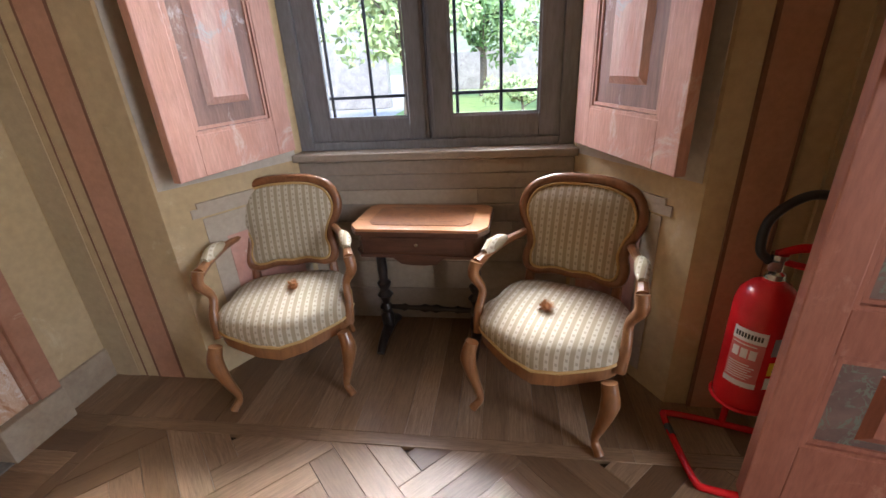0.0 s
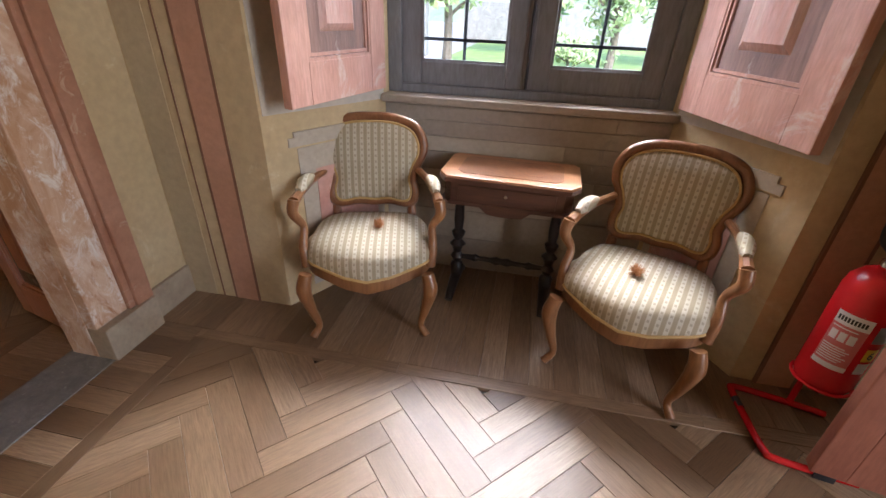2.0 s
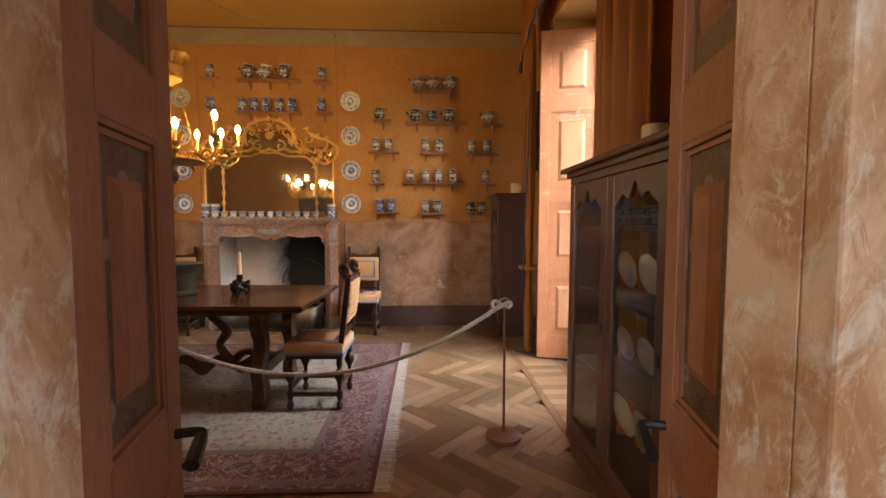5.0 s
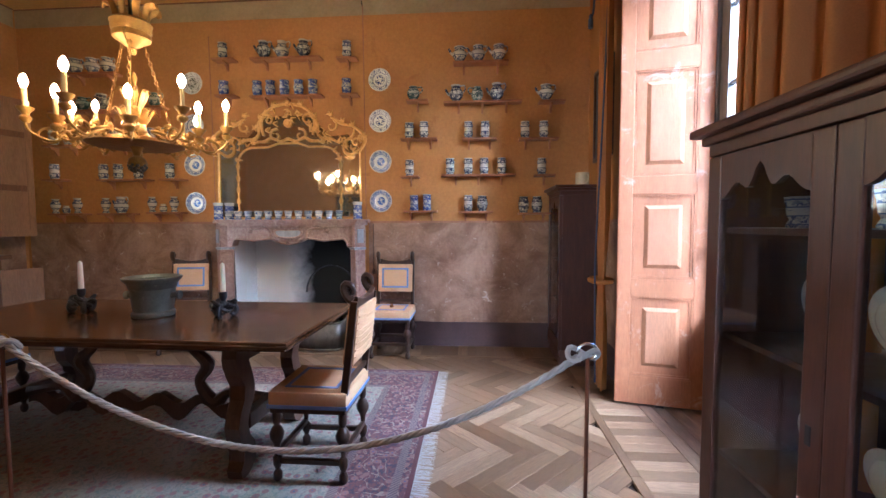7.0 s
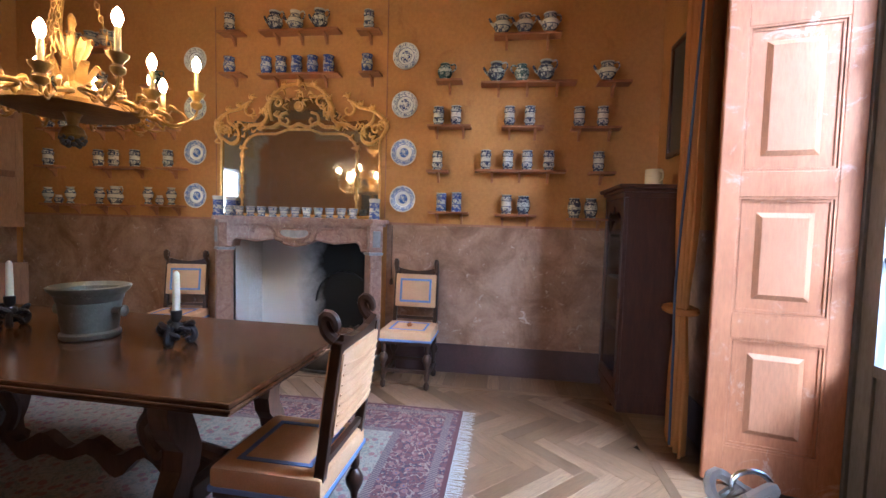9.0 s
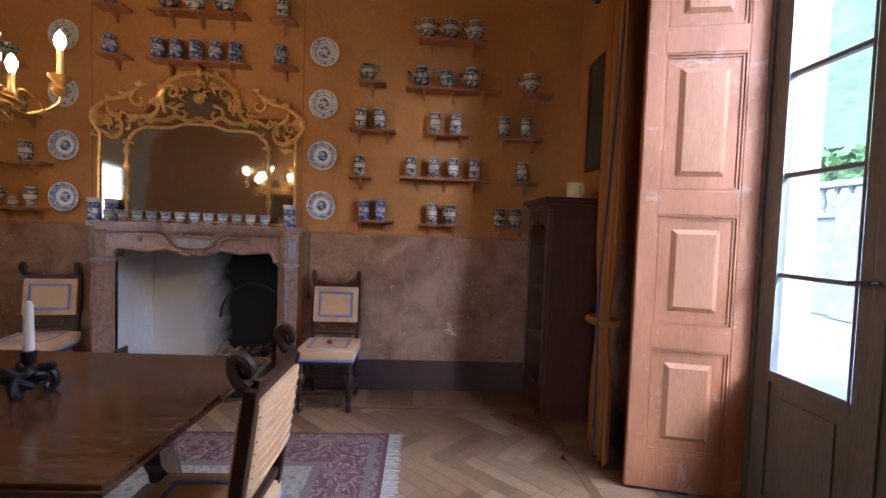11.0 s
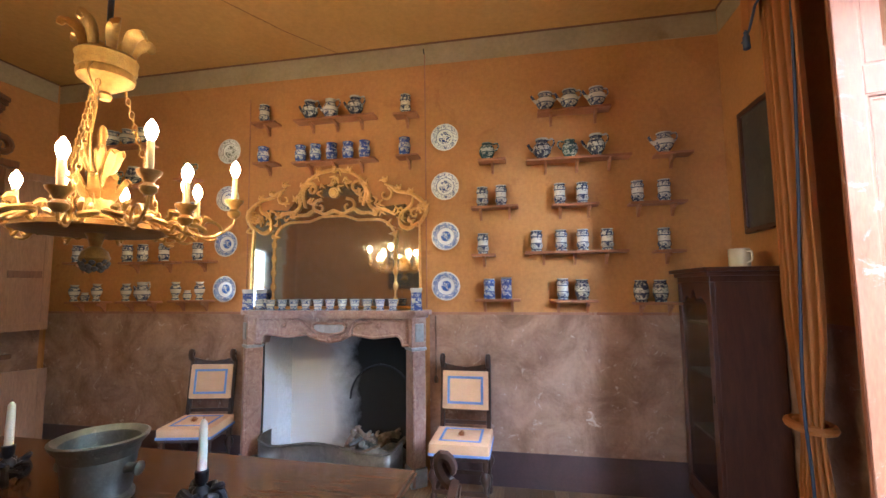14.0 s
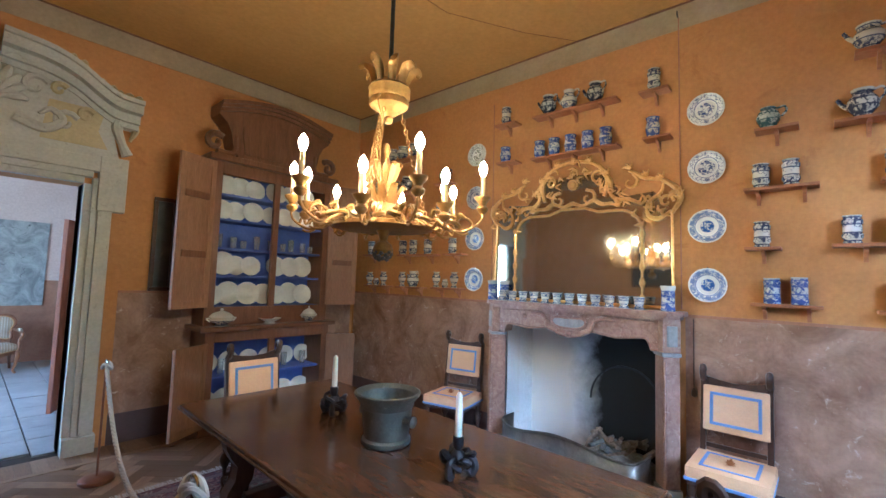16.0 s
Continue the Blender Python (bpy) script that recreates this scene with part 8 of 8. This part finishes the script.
def board_mesh(L, W, name="board"):
    b = bmesh.new()
    g = 0.0006
    e = 0.0011
    lo = [(-L / 2 + g, -W / 2 + g), (L / 2 - g, -W / 2 + g), (L / 2 - g, W / 2 - g), (-L / 2 + g, W / 2 - g)]
    v0 = [b.verts.new((x, y, -0.02)) for x, y in lo]
    v1 = [b.verts.new((x, y, -e)) for x, y in lo]
    v2 = [b.verts.new((x - math.copysign(e, x), y - math.copysign(e, y), 0)) for x, y in lo]
    for a, c in ((v0, v1), (v1, v2)):
        for i in range(4):
            b.faces.new((a[i], a[(i + 1) % 4], c[(i + 1) % 4], c[i]))
    b.faces.new(v2)
    uv = b.loops.layers.uv.new("UVMap")
    for f in b.faces:
        for l_ in f.loops:
            l_[uv].uv = (l_.vert.co.x, l_.vert.co.y)
    me = bpy.data.meshes.new(name)
    b.to_mesh(me)
    b.free()
    me.materials.append(M["parquet"])
    return me


def herringbone(x0, x1, y0, y1):
    """Centres and turns of boards over a rectangle; columns run along y."""
    out = []
    c, s = math.cos(math.pi / 4), math.sin(math.pi / 4)
    cx, cy = (x0 + x1) / 2, (y0 + y1) / 2
    R = 14
    for i in range(-80, 81):
        for j in range(-14, 15):
            ox, oy = i * W_ + j * L_, i * W_ - j * L_
            for px_, py_, turn in ((ox + L_ / 2, oy + W_ / 2, 0), (ox + W_ / 2, oy + W_ + L_ / 2, 90)):
                X_, Y_ = cx + px_ * c - py_ * s, cy + px_ * s + py_ * c
                if x0 - 0.16 < X_ < x1 + 0.16 and y0 - 0.16 < Y_ < y1 + 0.16:
                    out.append((X_, Y_, 45 + turn))
    return out


near = board_mesh(L_, W_)
parq = thing("parquet", pose(0, 0, 0), "worn oak herringbone parquet with darker and lighter boards", "floor", kind="structure")
rn = random.Random(40)
joined_v, joined_f, joined_uv = [], [], []


def lay(meshes_len, X_, Y_, turn, L, W, z):
    """A board of the joined field."""
    m = pose(X_, Y_, z, rn.gauss(0, 0.1), rn.gauss(0, 0.05), turn)
    g, e = 0.0006, 0.0011
    base = len(joined_v)
    pts = []
    for hz, sh in ((-0.02, g), (-e, g), (0.0, g + e)):
        pts += [(-L / 2 + sh, -W / 2 + sh, hz), (L / 2 - sh, -W / 2 + sh, hz), (L / 2 - sh, W / 2 - sh, hz), (-L / 2 + sh, W / 2 - sh, hz)]
    joined_v.extend(tuple(m @ Vector(p)) for p in pts)
    fs = []
    for a, c_ in ((0, 4), (4, 8)):
        for i in range(4):
            fs.append((a + i, a + (i + 1) % 4, c_ + (i + 1) % 4, c_ + i))
    fs.append((8, 9, 10, 11))
    for f in fs:
        joined_f.append(tuple(base + q for q in f))
        joined_uv.extend((pts[q][0], pts[q][1]) for q in f)


FIELD = -0.004
singles = 0
for X_, Y_, turn in herringbone(X1 + 0.35, 2.6, -2.8, 1.52):
    if -1.5 < X_ < 0.95 and 0.55 < Y_ < 1.6 and singles < 150:
        part("board", near, None, parq, "", pose(X_, Y_, FIELD, rn.gauss(0, 0.1), rn.gauss(0, 0.05), turn))
        singles += 1
    else:
        lay(0, X_, Y_, turn, L_, W_, FIELD)
singles = 0
for X_, Y_, turn in herringbone(XW + 0.45, XE - 0.35, YS + 0.4, YN - 0.42):
    if -4.9 < X_ < -2.6 and 0.45 < Y_ < 1.7 and singles < 150:
        part("board", near, None, parq, "", pose(X_, Y_, FIELD, rn.gauss(0, 0.1), rn.gauss(0, 0.05), turn))
        singles += 1
    else:
        lay(0, X_, Y_, turn, L_, W_, FIELD)


def border(x0, x1, y0, y1, inner):
    """Frieze strips round a field, with short boards out to the walls."""
    ix0, ix1, iy0, iy1 = inner
    for y in (iy0, iy1):
        x = ix0
        while x < ix1:
            L = min(rn.uniform(0.8, 1.3), ix1 - x)
            lay(0, x + L / 2, y, 0, L, 0.06, 0.0)
            x += L
    for x in (ix0, ix1):
        y = iy0 + 0.03
        while y < iy1 - 0.03:
            L = min(rn.uniform(0.8, 1.3), iy1 - 0.03 - y)
            lay(0, x, y + L / 2, 90, L, 0.06, 0.0)
            y += L
    for a, b_ in ((y0, iy0 - 0.03), (iy1 + 0.03, y1)):
        x = x0
        while x < x1:
            w = min(0.105, x1 - x)
            lay(0, x + w / 2, (a + b_) / 2, 90, b_ - a, w, 0.0)
            x += w
    for a, b_ in ((x0, ix0 - 0.03), (ix1 + 0.03, x1)):
        y = iy0 - 0.03
        while y < iy1 + 0.03:
            w = min(0.105, iy1 + 0.03 - y)
            lay(0, (a + b_) / 2, y + w / 2, 0, b_ - a, w, 0.0)
            y += w


border(X1 + 0.012, 3.5, -3.6, NB, (X1 + 0.30, 2.9, -3.0, 1.55))
border(XW, XE, YS, YN, (XW + 0.4, XE - 0.3, YS + 0.35, YN - 0.38))
me = bpy.data.meshes.new("parquet_field")
me.from_pydata(joined_v, [], joined_f)
uvl = me.uv_layers.new(name="UVMap")
uvl.data.foreach_set("uv", [q for p in joined_uv for q in p])
me.materials.append(M["parquet_far"])
tagged(part("parquet_field", me, None, parq), kind="stuff")
